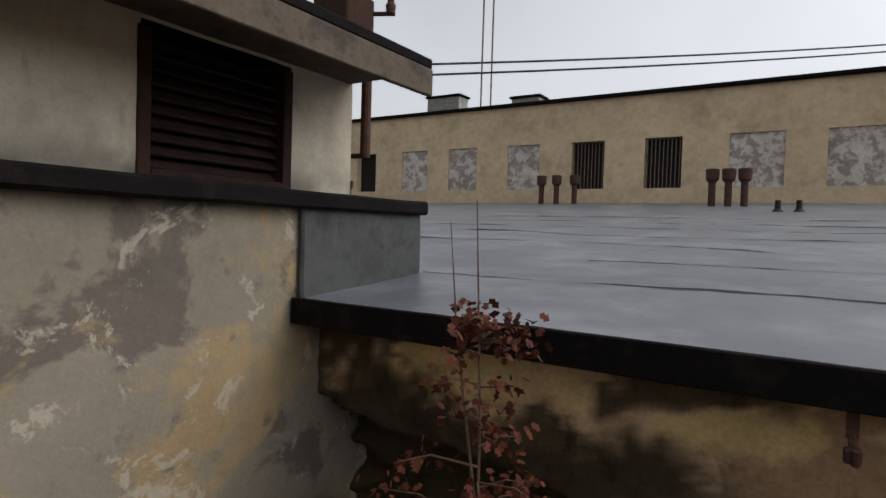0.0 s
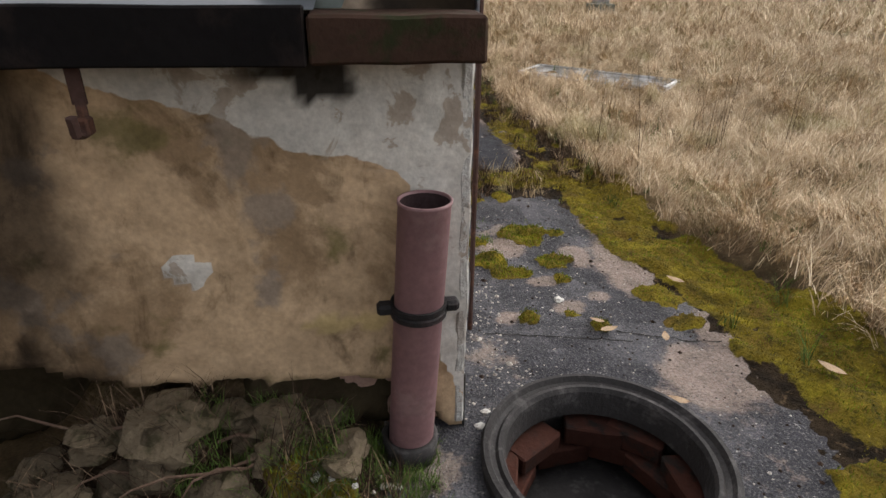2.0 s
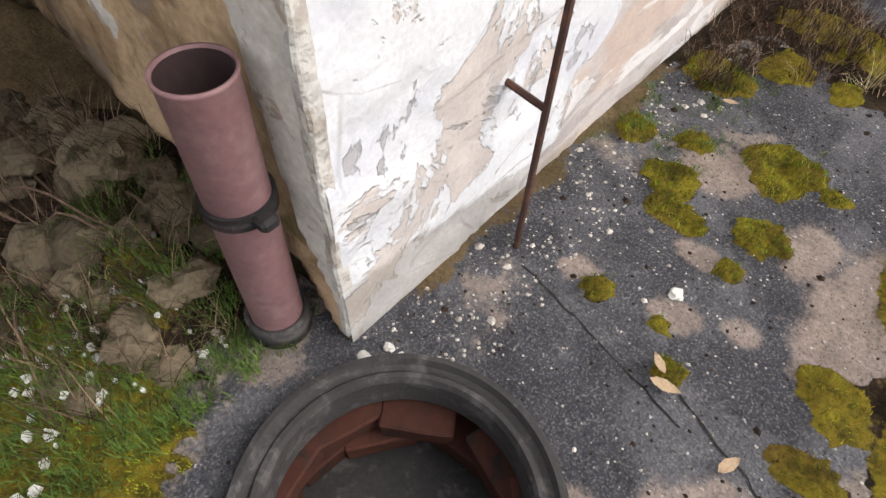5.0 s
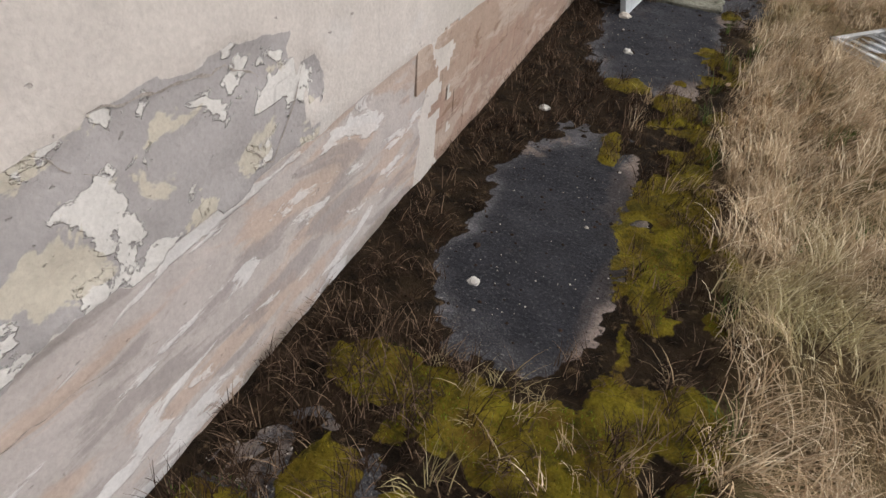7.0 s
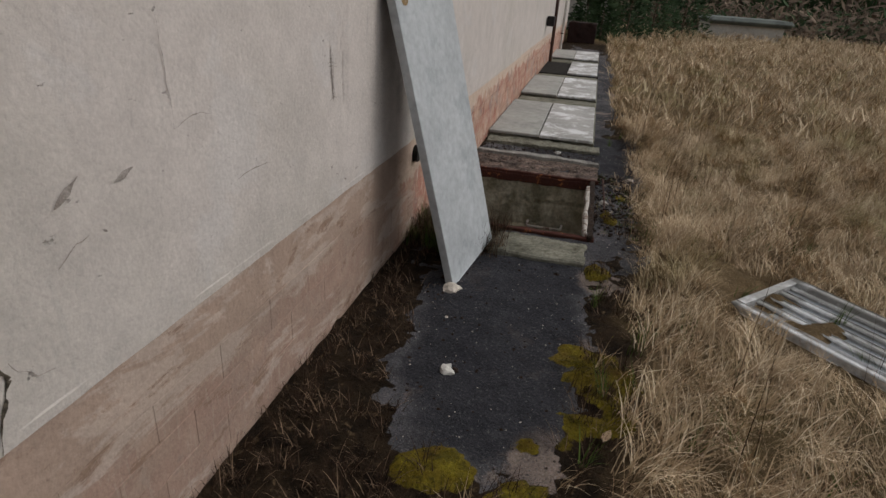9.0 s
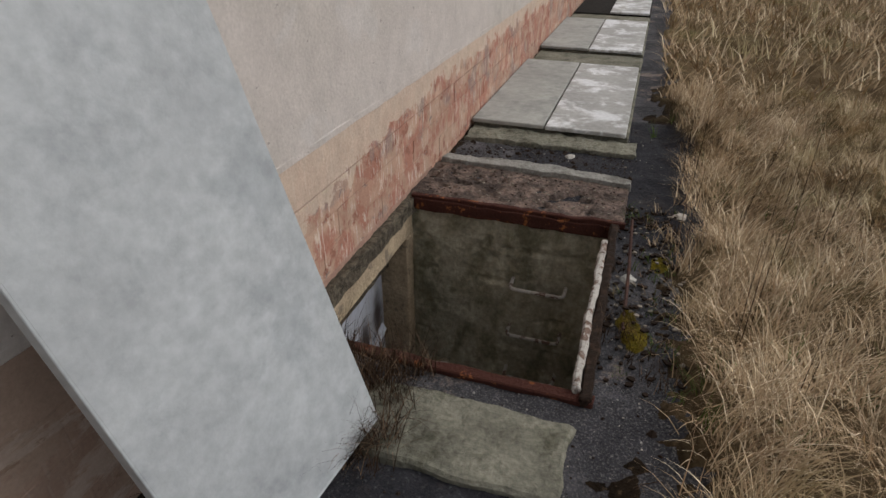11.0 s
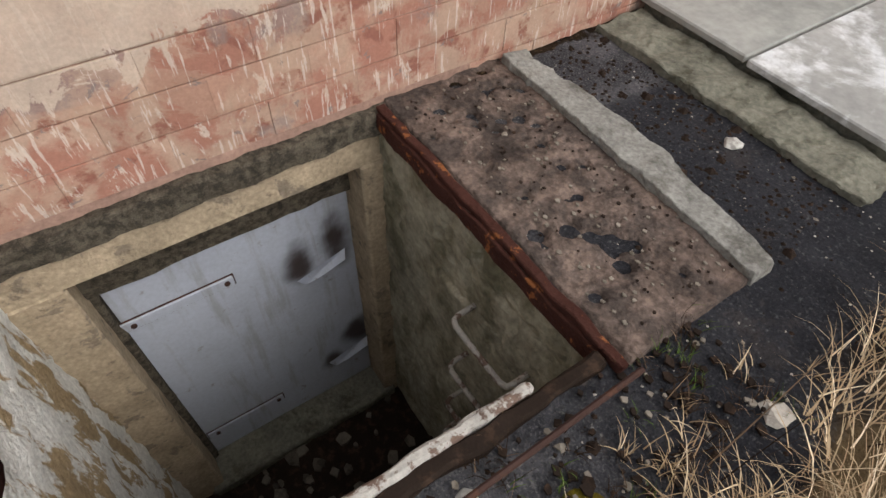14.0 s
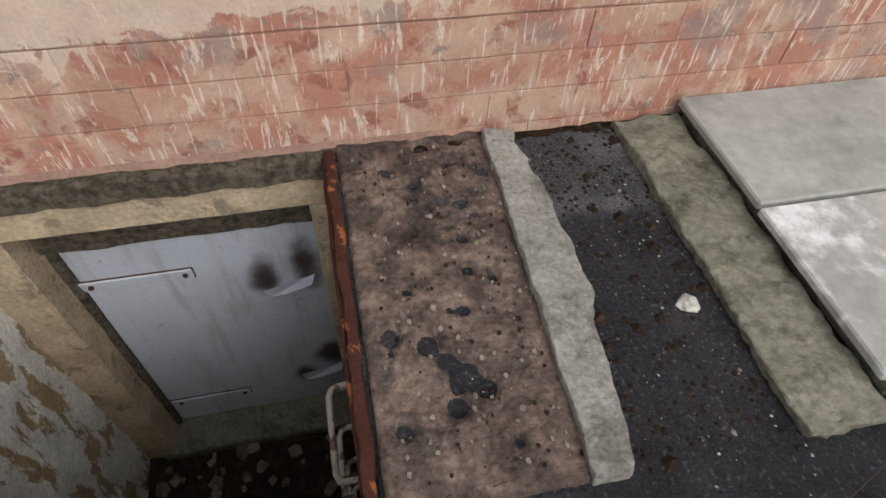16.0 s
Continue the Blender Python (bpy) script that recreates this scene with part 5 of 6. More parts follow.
bm = rough_box(0.02, 1.2, 8.955, 9.02, -0.02, 0.05, 0.02, 0.011, 21.0, 0.003)
for v in bm.verts:
    s = (v.co.x - 0.02) / 1.2
    if v.co.y > 8.99:
        v.co.y += 0.085 * math.sin(math.pi * min(1.0, 0.12 + s * 0.8)) + 0.02 * noise.noise(v.co * 14)
        v.co.z -= 0.012
    v.co.y -= 0.045 * s
tagged(part("kerb", bm, M["concrete"]), "broken light grey concrete kerb across the pit head", "kerb")
tagged(part("cover_kerb", rough_box(0.03, 1.2, 9.44, 9.68, -0.05, 0.032, 0.025, 0.017, 22.0, 0.005), M["concrete_green"]), "algae-stained concrete kerb before the covers", "kerb", kind="structure")
bm = rough_box(0.45, 1.13, 6.68, 6.99, -0.05, 0.03, 0.03, 0.012, 23.0, 0.01)
tagged(part("pit_sill", bm, M["concrete_green"]), "algae-stained concrete sill of the pit", "kerb", kind="structure")

# cover slabs over the further pits, two and two
def cover(name_label, xa, xb, ya, yb, mat):
    return tagged(part("pit_cover", boxed(xa, xb, ya, yb, 0.056, 0.088, 0.006), M[mat]), name_label, "cover slab", "pit covers")


for k in range(4):
    ya = 9.68 + 2.76 * k
    if k != 2:
        cover("flat dull grey sheet cover over a cellar pit", 0.015, 0.545, ya, ya + 2.05, "cover_grey")
    cover("flat grey sheet cover with whitewash patches over a cellar pit", 0.56, 1.12, ya - 0.01, ya + 2.03, "cover_white")
    # where a cover is missing the block is coloured as an open, unlit pit
    tagged(part("pit_frame", boxed(0.02, 1.14, ya + 0.03, ya + 2.0, -0.05, 0.05, 0.01), M["dark" if k == 2 else "concrete_green"]), "concrete upstand under the pit covers, painted as a dark hole where one is missing", "kerb", kind="structure")
    if k:
        tagged(part("cover_kerb", rough_box(0.02, 1.14, ya - 0.55, ya - 0.04, -0.05, 0.04, 0.15, 0.008, 30.0 + k, 0.02), M["concrete_green"]), "algae-stained concrete between the pits", "kerb", kind="structure")

# the cover that leans on the wall
def leaning_cover():
    a, b = Vector((0.441, 6.185, -0.005)), Vector((0.542, 6.795, 0.055))
    d = (b - a).normalized()
    L = 1.78
    up = Vector((-0.237, -0.038, 0.970))
    up = (up - d * up.dot(d)).normalized()
    nrm = d.cross(up).normalized()
    m = Matrix((( d.x, up.x, nrm.x, a.x), (d.y, up.y, nrm.y, a.y), (d.z, up.z, nrm.z, a.z), (0, 0, 0, 1)))
    w = (b - a).length
    e = empty("leaning_cover", a.x, a.y, a.z)
    sheet = part("sheet", boxed(0, w, 0, L, -0.03, 0.0, 0.004, m), M["zinc"])
    lip1 = part("lip", boxed(-0.003, 0.006, 0, L, -0.045, -0.0005, 0.002, m), M["zinc"])
    lip2 = part("lip", boxed(w - 0.006, w + 0.003, 0, L, -0.045, -0.0005, 0.002, m), M["zinc"])
    st = part("rust_stain", tube(bmesh.new(), [m @ Vector((0.085, 1.47, 0.0004)), m @ Vector((0.085, 1.47, 0.0016))], 0.034, 11), M["stain"], label="round brown rust spot")
    under(e, sheet, lip1, lip2, st)
    foot = part("foot_stone", rock(0.05, 2.0, 0.5), M["pebble"])
    foot.location = (0.44, 6.15, 0.0)
    tagged(foot, "small pale lump of mortar at the foot of the leaning cover", "stone")
    return tagged(e, "galvanised grey cover panel leaning on the long wall", "cover panel")


leaning_cover()

# ribbed white panel lying in the grass
def fallen_panel():
    a, b = Vector((1.905, 6.42, 0.02)), Vector((2.30, 6.80, 0.05))
    d = (b - a).normalized()
    q = Vector((d.y, -d.x, 0)).normalized()
    nrm = d.cross(-q).normalized()
    if nrm.z < 0:
        nrm = -nrm
    m = Matrix(((d.x, q.x, nrm.x, a.x), (d.y, q.y, nrm.y, a.y), (d.z, q.z, nrm.z, a.z), (0, 0, 0, 1)))
    w, L = (b - a).length, 1.95
    e = empty("fallen_panel", a.x, a.y, a.z)
    obs = [part("sheet", boxed(0, w, 0, L, 0, 0.008, 0.001, m), M["zinc"])]
    for u0, u1, v0, v1 in ((0, w, 0, 0.035), (0, w, L - 0.035, L), (0, 0.035, 0, L), (w - 0.035, w, 0, L)):
        obs.append(part("rim", boxed(u0, u1, v0, v1, 0.006, 0.045, 0.006, m), M["cover_white"]))
    for i in range(5):
        u = 0.07 + i * (w - 0.14) / 4
        obs.append(part("rib", boxed(u - 0.018, u + 0.018, 0.04, L - 0.04, 0.006, 0.022, 0.007, m), M["cover_white"]))
    under(e, *obs)
    return tagged(e, "ribbed white metal panel lying in the dry grass", "metal panel")


fallen_panel()

# ---------------------------------------------------------------- corner: manhole, pipe, rod
mh = empty("manhole", HOLE[0], HOLE[1], 0.0)
ring = part("ring", lathe(bmesh.new(), [(0.352, -0.03), (0.36, 0.04), (0.352, 0.056), (0.338, 0.058), (0.33, 0.04), (0.316, 0.034), (0.308, 0.046), (0.296, 0.046), (0.288, 0.03), (0.284, -0.06), (0.33, -0.06)], *HOLE, 72), M["iron"])
shaft = part("shaft", lathe(bmesh.new(), [(0.34, -0.05), (0.34, -0.3), (0.2, -0.27), (0.0, -0.26)], *HOLE, 40, False), M["iron"], label="silted-up shaft")
bricks = []
for row in range(2):
    for k in range(9):
        a = 2 * math.pi * (k + 0.5 * (row % 2)) / 9
        m = Matrix.Translation((*HOLE, -0.12 - row * 0.08)) @ Matrix.Rotation(a, 4, "Z") @ Matrix.Rotation(0.12 * math.sin(k * 2.3 + row), 4, "Z")
        bricks.append(part("brick", rough_box(0.235 + 0.02 * math.sin(k * 1.7), 0.34, -0.095, 0.095, -0.036, 0.036, 0.05, 0.006, k + row * 3.0, 0.006), M["shaft_brick"]))
        bricks[-1].data.transform(m)
under(mh, ring, shaft, *bricks)
tagged(mh, "open manhole with a worn iron ring and brick shaft", "manhole")

pipe = empty("drain_pipe", -0.135, -0.105, -0.02)
bm = lathe(bmesh.new(), [(0.064, -0.05), (0.064, 0.785), (0.0665, 0.79), (0.0665, 0.798), (0.061, 0.798), (0.06, 0.78)], 0, 0, 40, False)
body = part("body", bm, M["pipe"], shade=True)
bore = part("bore", lathe(bmesh.new(), [(0.0595, 0.792), (0.0585, 0.3), (0.0, 0.3)], 0, 0, 40, False), M["pipe_in"], shade=True, label="inside of the pipe, painted dark as shade")
for tb in (body, bore):
    for v in tb.data.vertices:
        v.co.x += -0.165 + 0.055 * v.co.z
        v.co.y += -0.105 - 0.018 * v.co.z
    tb.data.update()
strap = part("strap", lathe(bmesh.new(), [(0.066, 0.485), (0.073, 0.485), (0.073, 0.498), (0.069, 0.503), (0.073, 0.508), (0.073, 0.52), (0.066, 0.52)], -0.138, -0.114, 32), M["rubber"], label="black iron strap")
lugs = [part("lug", boxed(-0.245, -0.2, -0.134, -0.094, 0.49, 0.52, 0.008), M["rubber"]), part("lug", boxed(-0.073, -0.033, -0.134, -0.094, 0.49, 0.52, 0.008), M["rubber"])]
collar = part("collar", lathe(bmesh.new(), [(0.066, 0.0), (0.078, 0.0), (0.08, 0.07), (0.066, 0.075)], -0.164, -0.105, 32), M["iron"], shade=True)
under(pipe, body, bore, strap, collar, *lugs)
tagged(pipe, "open mauve plastic drain pipe with a black strap", "pipe")

rod = empty("conductor_rod", 0.13, 0.507, 0.0)
under(rod, part("rod", tube(bmesh.new(), [(0.13, 0.507, -0.02), (0.128, 0.507, 0.9), (0.122, 0.508, HOUSE_H + 0.1)], 0.0095, 8), M["rust_dark"]),
      part("bracket", tube(bmesh.new(), [(0.01, 0.507, 0.515), (0.13, 0.507, 0.50)], 0.009, 6), M["rust_dark"]),
      part("bracket", tube(bmesh.new(), [(0.01, 0.507, 1.22), (0.125, 0.507, 1.20)], 0.009, 6), M["rust_dark"]))
tagged(rod, "rusty lightning conductor rod clipped to the white wall", "conductor rod")

# rain pipe and black box far along the wall
for yy in (17.2, 20.8):
    dp = empty("rain_pipe", 0.07, yy, 0.0)
    under(dp, part("pipe", tube(bmesh.new(), [(0.07, yy, 0.0), (0.07, yy, HOUSE_H)], 0.035, 10), M["rust_dark" if yy < 18 else "far_white"]), part("bracket", boxed(0.02, 0.1, yy - 0.04, yy + 0.04, 0.42, 0.45, 0.004), M["rust_dark"]))
    tagged(dp, "thin rain pipe on the far end of the wall", "rain pipe", "rain pipes")
tagged(part("wall_box", boxed(0.02, 0.16, 15.6, 15.85, 0.86, 1.04, 0.01), M["rubber"]), "small black box on the cream wall", "box")
tagged(part("weep_pipe", tube(bmesh.new(), [(-0.02, 6.81, 0.535), (0.035, 6.81, 0.532)], 0.05, 14), M["dark"]), "dark round pipe stub through the wall foot", "pipe")

# ---------------------------------------------------------------- distance
def pine_mesh(seed, h):
    rng = random.Random(seed)
    tb = tube(bmesh.new(), [(0, 0, -0.3), (0.05 * rng.uniform(-1, 1), 0, h * 0.4), (0.12 * rng.uniform(-1, 1), 0.1, h * 0.95)], [0.16, 0.11, 0.03], 7)
    for _ in range(9):
        z, a = h * rng.uniform(0.35, 0.9), rng.uniform(0, 6.28)
        r = (1.05 - z / h) * h * 0.26 + 0.5
        tube(tb, [(0, 0, z), (r * 0.6 * math.cos(a), r * 0.6 * math.sin(a), z + 0.25 * r), (r * math.cos(a), r * math.sin(a), z + 0.3 * r)], [0.05, 0.03, 0.01], 4)
    cb = bmesh.new()
    for _ in range(70):
        z = h * (0.42 + 0.6 * rng.random() ** 0.9)
        a = rng.uniform(0, 6.28)
        r = ((1.06 - z / h) * h * 0.24 + 0.35) * rng.uniform(0.3, 1.0)
        c = Vector((r * math.cos(a), r * math.sin(a), z))
        s = rng.uniform(0.35, 0.75)
        for _ in range(26):
            d = Vector((rng.gauss(0, 1), rng.gauss(0, 1), rng.gauss(0, 0.5)))
            p = c + d * s * 0.55
            u = Vector((rng.uniform(-1, 1), rng.uniform(-1, 1), rng.uniform(-0.3, 1))).normalized()
            v = u.orthogonal().normalized()
            q = rng.uniform(0.10, 0.24)
            cb.faces.new([cb.verts.new(p + u * q), cb.verts.new(p + v * q * 0.35), cb.verts.new(p - u * q), cb.verts.new(p - v * q * 0.35)])
    return tb, cb


def tree_kind(name, seed, h, label, cat, group):
    tb, cb = pine_mesh(seed, h)
    t = empty(name, 0, 0, 0)
    part("trunk", tb, M["bark"], t)
    part("crown", cb, M["needles"], t)
    return tagged(t, label, cat, group)


rng = random.Random(41)
kinds = [tree_kind("pine_tree", s, h, "tall dark green pine at the edge of the meadow", "tree", "pines of the far wood") for s, h in ((1, 10.0), (2, 8.0), (3, 11.0))]
spots = []
for i in range(120):
    a = rng.uniform(-6, 84)
    r = rng.uniform(46, 66)
    x, y = r * math.sin(radians(a)), r * math.cos(radians(a))
    if x < 9 and y < 44:
        y += 10
    spots.append((x, y, rng.uniform(0, 360), rng.uniform(0.75, 1.15)))
for i, (x, y, rz, s) in enumerate(spots):
    k = kinds[i % 3]
    m = pose(x, y, 0, 0, 0, rz)
    if i < 3:
        k.matrix_basis = m
    else:
        copy_thing(k, m)


def undergrowth(name, spots_fn, n, hgt, material, label, seed):
    r = random.Random(seed)
    bm = bmesh.new()
    for _ in range(n):
        x, y = spots_fn(r)
        z = abs(r.gauss(0, 0.45)) * hgt
        u = Vector((r.uniform(-1, 1), r.uniform(-1, 1), r.uniform(-0.2, 1.2))).normalized()
        v = u.orthogonal().normalized()
        q = r.uniform(0.1, 0.35)
        p = Vector((x, y, z))
        bm.faces.new([bm.verts.new(p + u * q), bm.verts.new(p + v * q * 0.3), bm.verts.new(p - u * q), bm.verts.new(p - v * q * 0.3)])
    return tagged(part(name, bm, material), label, "undergrowth", kind="stuff")


def wood_edge(r):
    a, d = radians(r.uniform(2, 86)), r.uniform(36, 50)
    return d * math.sin(a), d * math.cos(a)


undergrowth("undergrowth", wood_edge, 20000, 1.8, M["scrub"], "brown scrub along the edge of the wood", 3)
undergrowth("undergrowth_green", wood_edge, 9000, 1.6, M["needles"], "dark green young growth along the wood", 4)
# plain far wood that closes the meadow
bm = bmesh.new()
pts = []
for i in range(61):
    a = radians(-12 + i * 108 / 60)
    pts.append((70 * math.sin(a), 70 * math.cos(a)))
for (xa, ya), (xb, yb) in zip(pts, pts[1:]):
    ha, hb = 9 + 1.5 * math.sin(xa * 1.3), 9 + 1.5 * math.sin(xb * 1.3)
    bm.faces.new([bm.verts.new(p) for p in ((xa, ya, -1), (xb, yb, -1), (xb, yb, hb), (xa, ya, ha))])
tagged(part("backdrop", bm, M["needles"]), "dark far wood", "backdrop", kind="structure")


def bush(x, y, r, h, seed, name="juniper_bush"):
    q = random.Random(seed)
    e = empty(name, x, y, 0)
    st = tube(bmesh.new(), [(0, 0, 0), (0.03, 0.02, h * 0.7)], [0.05, 0.015], 6)
    bm = bmesh.new()
    for _ in range(1500):
        z = h * q.random()
        rr = r * (1.05 - 0.75 * z / h) * q.uniform(0.3, 1.0)
        a = q.uniform(0, 6.28)
        p = Vector((rr * math.cos(a), rr * math.sin(a), z))
        u = Vector((math.cos(a) + q.uniform(-0.6, 0.6), math.sin(a) + q.uniform(-0.6, 0.6), q.uniform(-0.3, 0.8))).normalized()
        v = u.orthogonal().normalized()
        s = q.uniform(0.05, 0.13)
        bm.faces.new([bm.verts.new(p + u * s), bm.verts.new(p + v * s * 0.35), bm.verts.new(p - u * s), bm.verts.new(p - v * s * 0.35)])
    part("stem", st, M["bark"], e)
    part("foliage", bm, M["needles"], e)
    return tagged(e, "dense dark green conifer bush at the wall's end", "bush", "conifer bushes")


for k, (bx, by, br, bh) in enumerate(((1.1, 25.5, 0.9, 1.6), (2.0, 26.5, 1.0, 2.1), (3.0, 28.5, 1.2, 2.6), (0.5, 27.0, 0.8, 1.8), (4.4, 31.0, 1.3, 2.4))):
    bush(bx, by, br, bh, 60 + k)
far = empty("far_house", -0.6, 30.0, 0.0)
under(far, part("wall", boxed(-3.0, 1.6, 30.0, 34.0, -0.1, 3.0, 0.0), M["far_white"]), part("window", boxed(0.4, 0.9, 29.97, 30.02, 1.0, 1.8, 0.01), M["dark"]), part("roof", boxed(-3.2, 1.8, 29.8, 34.2, 3.0, 3.2, 0.02), M["tar_board"]))
tagged(far, "white rendered house behind the conifer bushes", "house")
shed = empty("low_shed", 7.2, 33.0, 0.0)
under(shed, part("wall", boxed(5.75, 8.8, 33.0, 36.0, -0.1, 0.62, 0.0), M["far_white"]), part("roof", boxed(5.65, 9.1, 32.7, 36.2, 0.62, 0.9, 0.12), M["felt_green"]))
tagged(shed, "low pale shed with a mossy roof at the meadow's edge", "shed")


def tapered_post(x, y, h):
    e = empty("concrete_post", x, y, 0.0)
    bm = rough_box(-0.22, 0.22, -0.2, 0.2, 0.3, h, 0.1, 0.008, 51.0, 0.015)
    for v in bm.verts:
        k = 1 - 0.45 * (v.co.z - 0.3) / (h - 0.3)
        v.co.x, v.co.y = v.co.x * k, v.co.y * k
    shaft = part("shaft", bm, M["concrete"], e)
    foot = part("foot", rough_box(-0.36, 0.36, -0.34, 0.34, -0.1, 0.32, 0.12, 0.012, 52.0, 0.02), M["concrete_green"], e, "dark damp concrete foot")
    return tagged(e, "tapered grey concrete post standing in the meadow", "post")


tapered_post(7.75, 18.1, 1.75)
tagged(part("timber_box", rough_box(0.1, 0.95, 23.6, 24.3, 0.0, 0.62, 0.15, 0.03, 5.0, 0.02), M["slat"]), "dark timber box at the end of the wall", "timber box")

# ---------------------------------------------------------------- russet sapling before the old wall
def sapling():
    r = random.Random(23)
    e = empty("sapling", -3.12, -0.55, -0.25)
    st = bmesh.new()
    tube(st, [(0, 0, -0.02), (0.02, 0.0, 0.7), (0.0, 0.02, 1.3), (-0.03, 0.02, 1.86)], [0.009, 0.006, 0.004, 0.0015], 6)
    tube(st, [(0.01, 0, 1.0), (-0.07, 0.0, 1.5), (-0.1, 0.0, 1.8)], [0.005, 0.003, 0.001], 5)
    tips = []
    for k in range(34):
        z = r.uniform(0.55, 1.55)
        a = r.uniform(0, 6.28)
        L = r.uniform(0.08, 0.32) * (1.2 if z < 1.2 else 0.5)
        p0 = Vector((0.01, 0, z))
        p1 = p0 + Vector((math.cos(a), 0.7 * math.sin(a), 0.25)) * L * 0.6
        p2 = p0 + Vector((math.cos(a), 0.7 * math.sin(a), 0.1)) * L
        tube(st, [p0, p1, p2], [0.004, 0.003, 0.0015], 4)
        tips += [p1, p2, (p1 + p2) / 2, p2]
    part("stem", st, M["twig"], e)
    lv = bmesh.new()
    for p in tips:
        for _ in range(7):
            c = p + Vector((r.gauss(0, 0.03), r.gauss(0, 0.03), r.gauss(0, 0.025)))
            u = Vector((r.uniform(-1, 1), r.uniform(-1, 1), r.uniform(-1.2, 0.2))).normalized()
            v = u.cross(Vector((r.uniform(-1, 1), r.uniform(-1, 1), 1))).normalized()
            n = u.cross(v)
            s = r.uniform(0.009, 0.019)
            ring = [(0, 0), (0.25, 0.5), (0.5, 0.3), (0.62, 0.6), (0.8, 0.28), (1, 0), (0.8, -0.28), (0.62, -0.6), (0.5, -0.3), (0.25, -0.5)]
            lv.faces.new([lv.verts.new(c + u * a * 2 * s + v * b * 1.4 * s + n * (a * a * 0.4 * s)) for a, b in ring])
    part("leaves", lv, M["leaf_red"], e)
    return tagged(e, "leafing sapling with russet lobed leaves before the wall", "sapling")


sapling()

# stones in the hollow before the old wall
rng = random.Random(77)
for k in range(90):
    r = rng.uniform(0.02, 0.065) * (1.5 if rng.random() < 0.12 else 1)
    x = rng.uniform(-1.9, -0.24)
    y = rng.uniform(-0.42, -0.02) if k < 66 else rng.uniform(-0.8, -0.3)
    if k < 3:
        x, y, r = ((-0.80, -0.15, 0.12), (-1.05, -0.28, 0.1), (-0.52, -0.12, 0.075))[k]
    ob = part("rubble_stone", rock(r, 20.0 + k, rng.uniform(0.45, 0.75), 3 if r > 0.05 else 2), M["stone"])
    ob.location = (x, y, ground_z(x, y) + r * 0.12)
    ob.rotation_euler = (rng.uniform(-0.3, 0.3), rng.uniform(-0.3, 0.3), rng.uniform(0, 6))
    tagged(ob, "dark brown rubble stone fallen at the wall foot", "stone", "rubble stones")


def fallen_twig(x, y, L, a):
    pts = [(x + L * t * math.cos(a) + 0.02 * math.sin(5 * t + L * 40), y + L * t * math.sin(a), ground_z(x, y) + 0.035 + 0.02 * math.sin(7 * t + a)) for t in (0, 0.25, 0.5, 0.75, 1)]
    return tagged(part("twig", tube(bmesh.new(), pts, [0.005, 0.0045, 0.004, 0.003, 0.002], 5), M["twig"]), "thin brown fallen twig in the rubble", "twig", "fallen twigs")


for k in range(16):
    fallen_twig(rng.uniform(-1.5, -0.5), rng.uniform(-0.55, -0.15), rng.uniform(0.15, 0.4), rng.uniform(-0.6, 0.6) + (3.14 if k % 2 else 0))

# ---------------------------------------------------------------- small things on the concrete
def pebbles(name, n, xr, yr, size, material, label, seed):
    r = random.Random(seed)
    vs, fs = [], []
    base = [(1, 0, 0), (0.3, 0.9, 0.1), (-0.8, 0.5, 0), (-0.7, -0.6, 0.1), (0.4, -0.9, 0), (0.1, 0.1, 0.75)]
    while n > 0:
        x, y = r.uniform(*xr), r.uniform(*yr)
        c, m, t, s = zones(x, y)
        if c < 0.4 or not ground_keep(x, y):
            n -= 0.2
            continue
        n -= 1
        q = size * r.uniform(0.3, 1.4) * (2.2 if r.random() < 0.05 else 1)
        a = r.uniform(0, 6.28)
        z = ground_z(x, y)
        k = len(vs)
        for bx, by, bz in base:
            bx, by = bx * r.uniform(0.7, 1.2), by * r.uniform(0.7, 1.2)
            vs.append((x + q * (bx * math.cos(a) - by * math.sin(a)), y + q * (bx * math.sin(a) + by * math.cos(a)), z + q * bz - 0.001))
        fs += [(k + i, k + (i + 1) % 5, k + 5) for i in range(5)]
    return tagged(new(name, mesh_from(name, vs, fs, M[material])), label, "pebbles", kind="stuff")


pebbles("pebbles", 700, (0.02, 1.2), (-0.7, 2.1), 0.0042, "pebble", "pale grit and pebbles on the concrete", 8)
pebbles("crumbs", 500, (0.02, 1.2), (-0.7, 2.1), 0.006, "litter", "dark crumbs of soil on the concrete", 9)
flake_field("plaster_bits", 90, (-0.6, -0.2), (-0.75, -0.15), ground_z, 0.016, "lump", "pale plaster bits on the moss by the drain pipe", "debris", 15)
pebbles("grit", 700, (0.3, 1.6), (2.6, 10.0), 0.0042, "pebble", "pale grit on the concrete by the pits", 10)
pebbles("clods", 500, (0.04, 1.2), (9.0, 9.46), 0.009, "litter", "dark soil crumbs between the kerbs", 12)
pebbles("grit", 160, (0.04, 1.2), (9.0, 9.46), 0.004, "flake", "pale grit between the kerbs", 13)
pebbles("grit", 450, (0.02, 0.3), (0.0, 2.0), 0.006, "pebble", "pale sandy grit along the wall foot", 14)
pebbles("clods", 700, (0.1, 1.6), (2.6, 10.0), 0.008, "litter", "dark soil crumbs by the pits", 11)
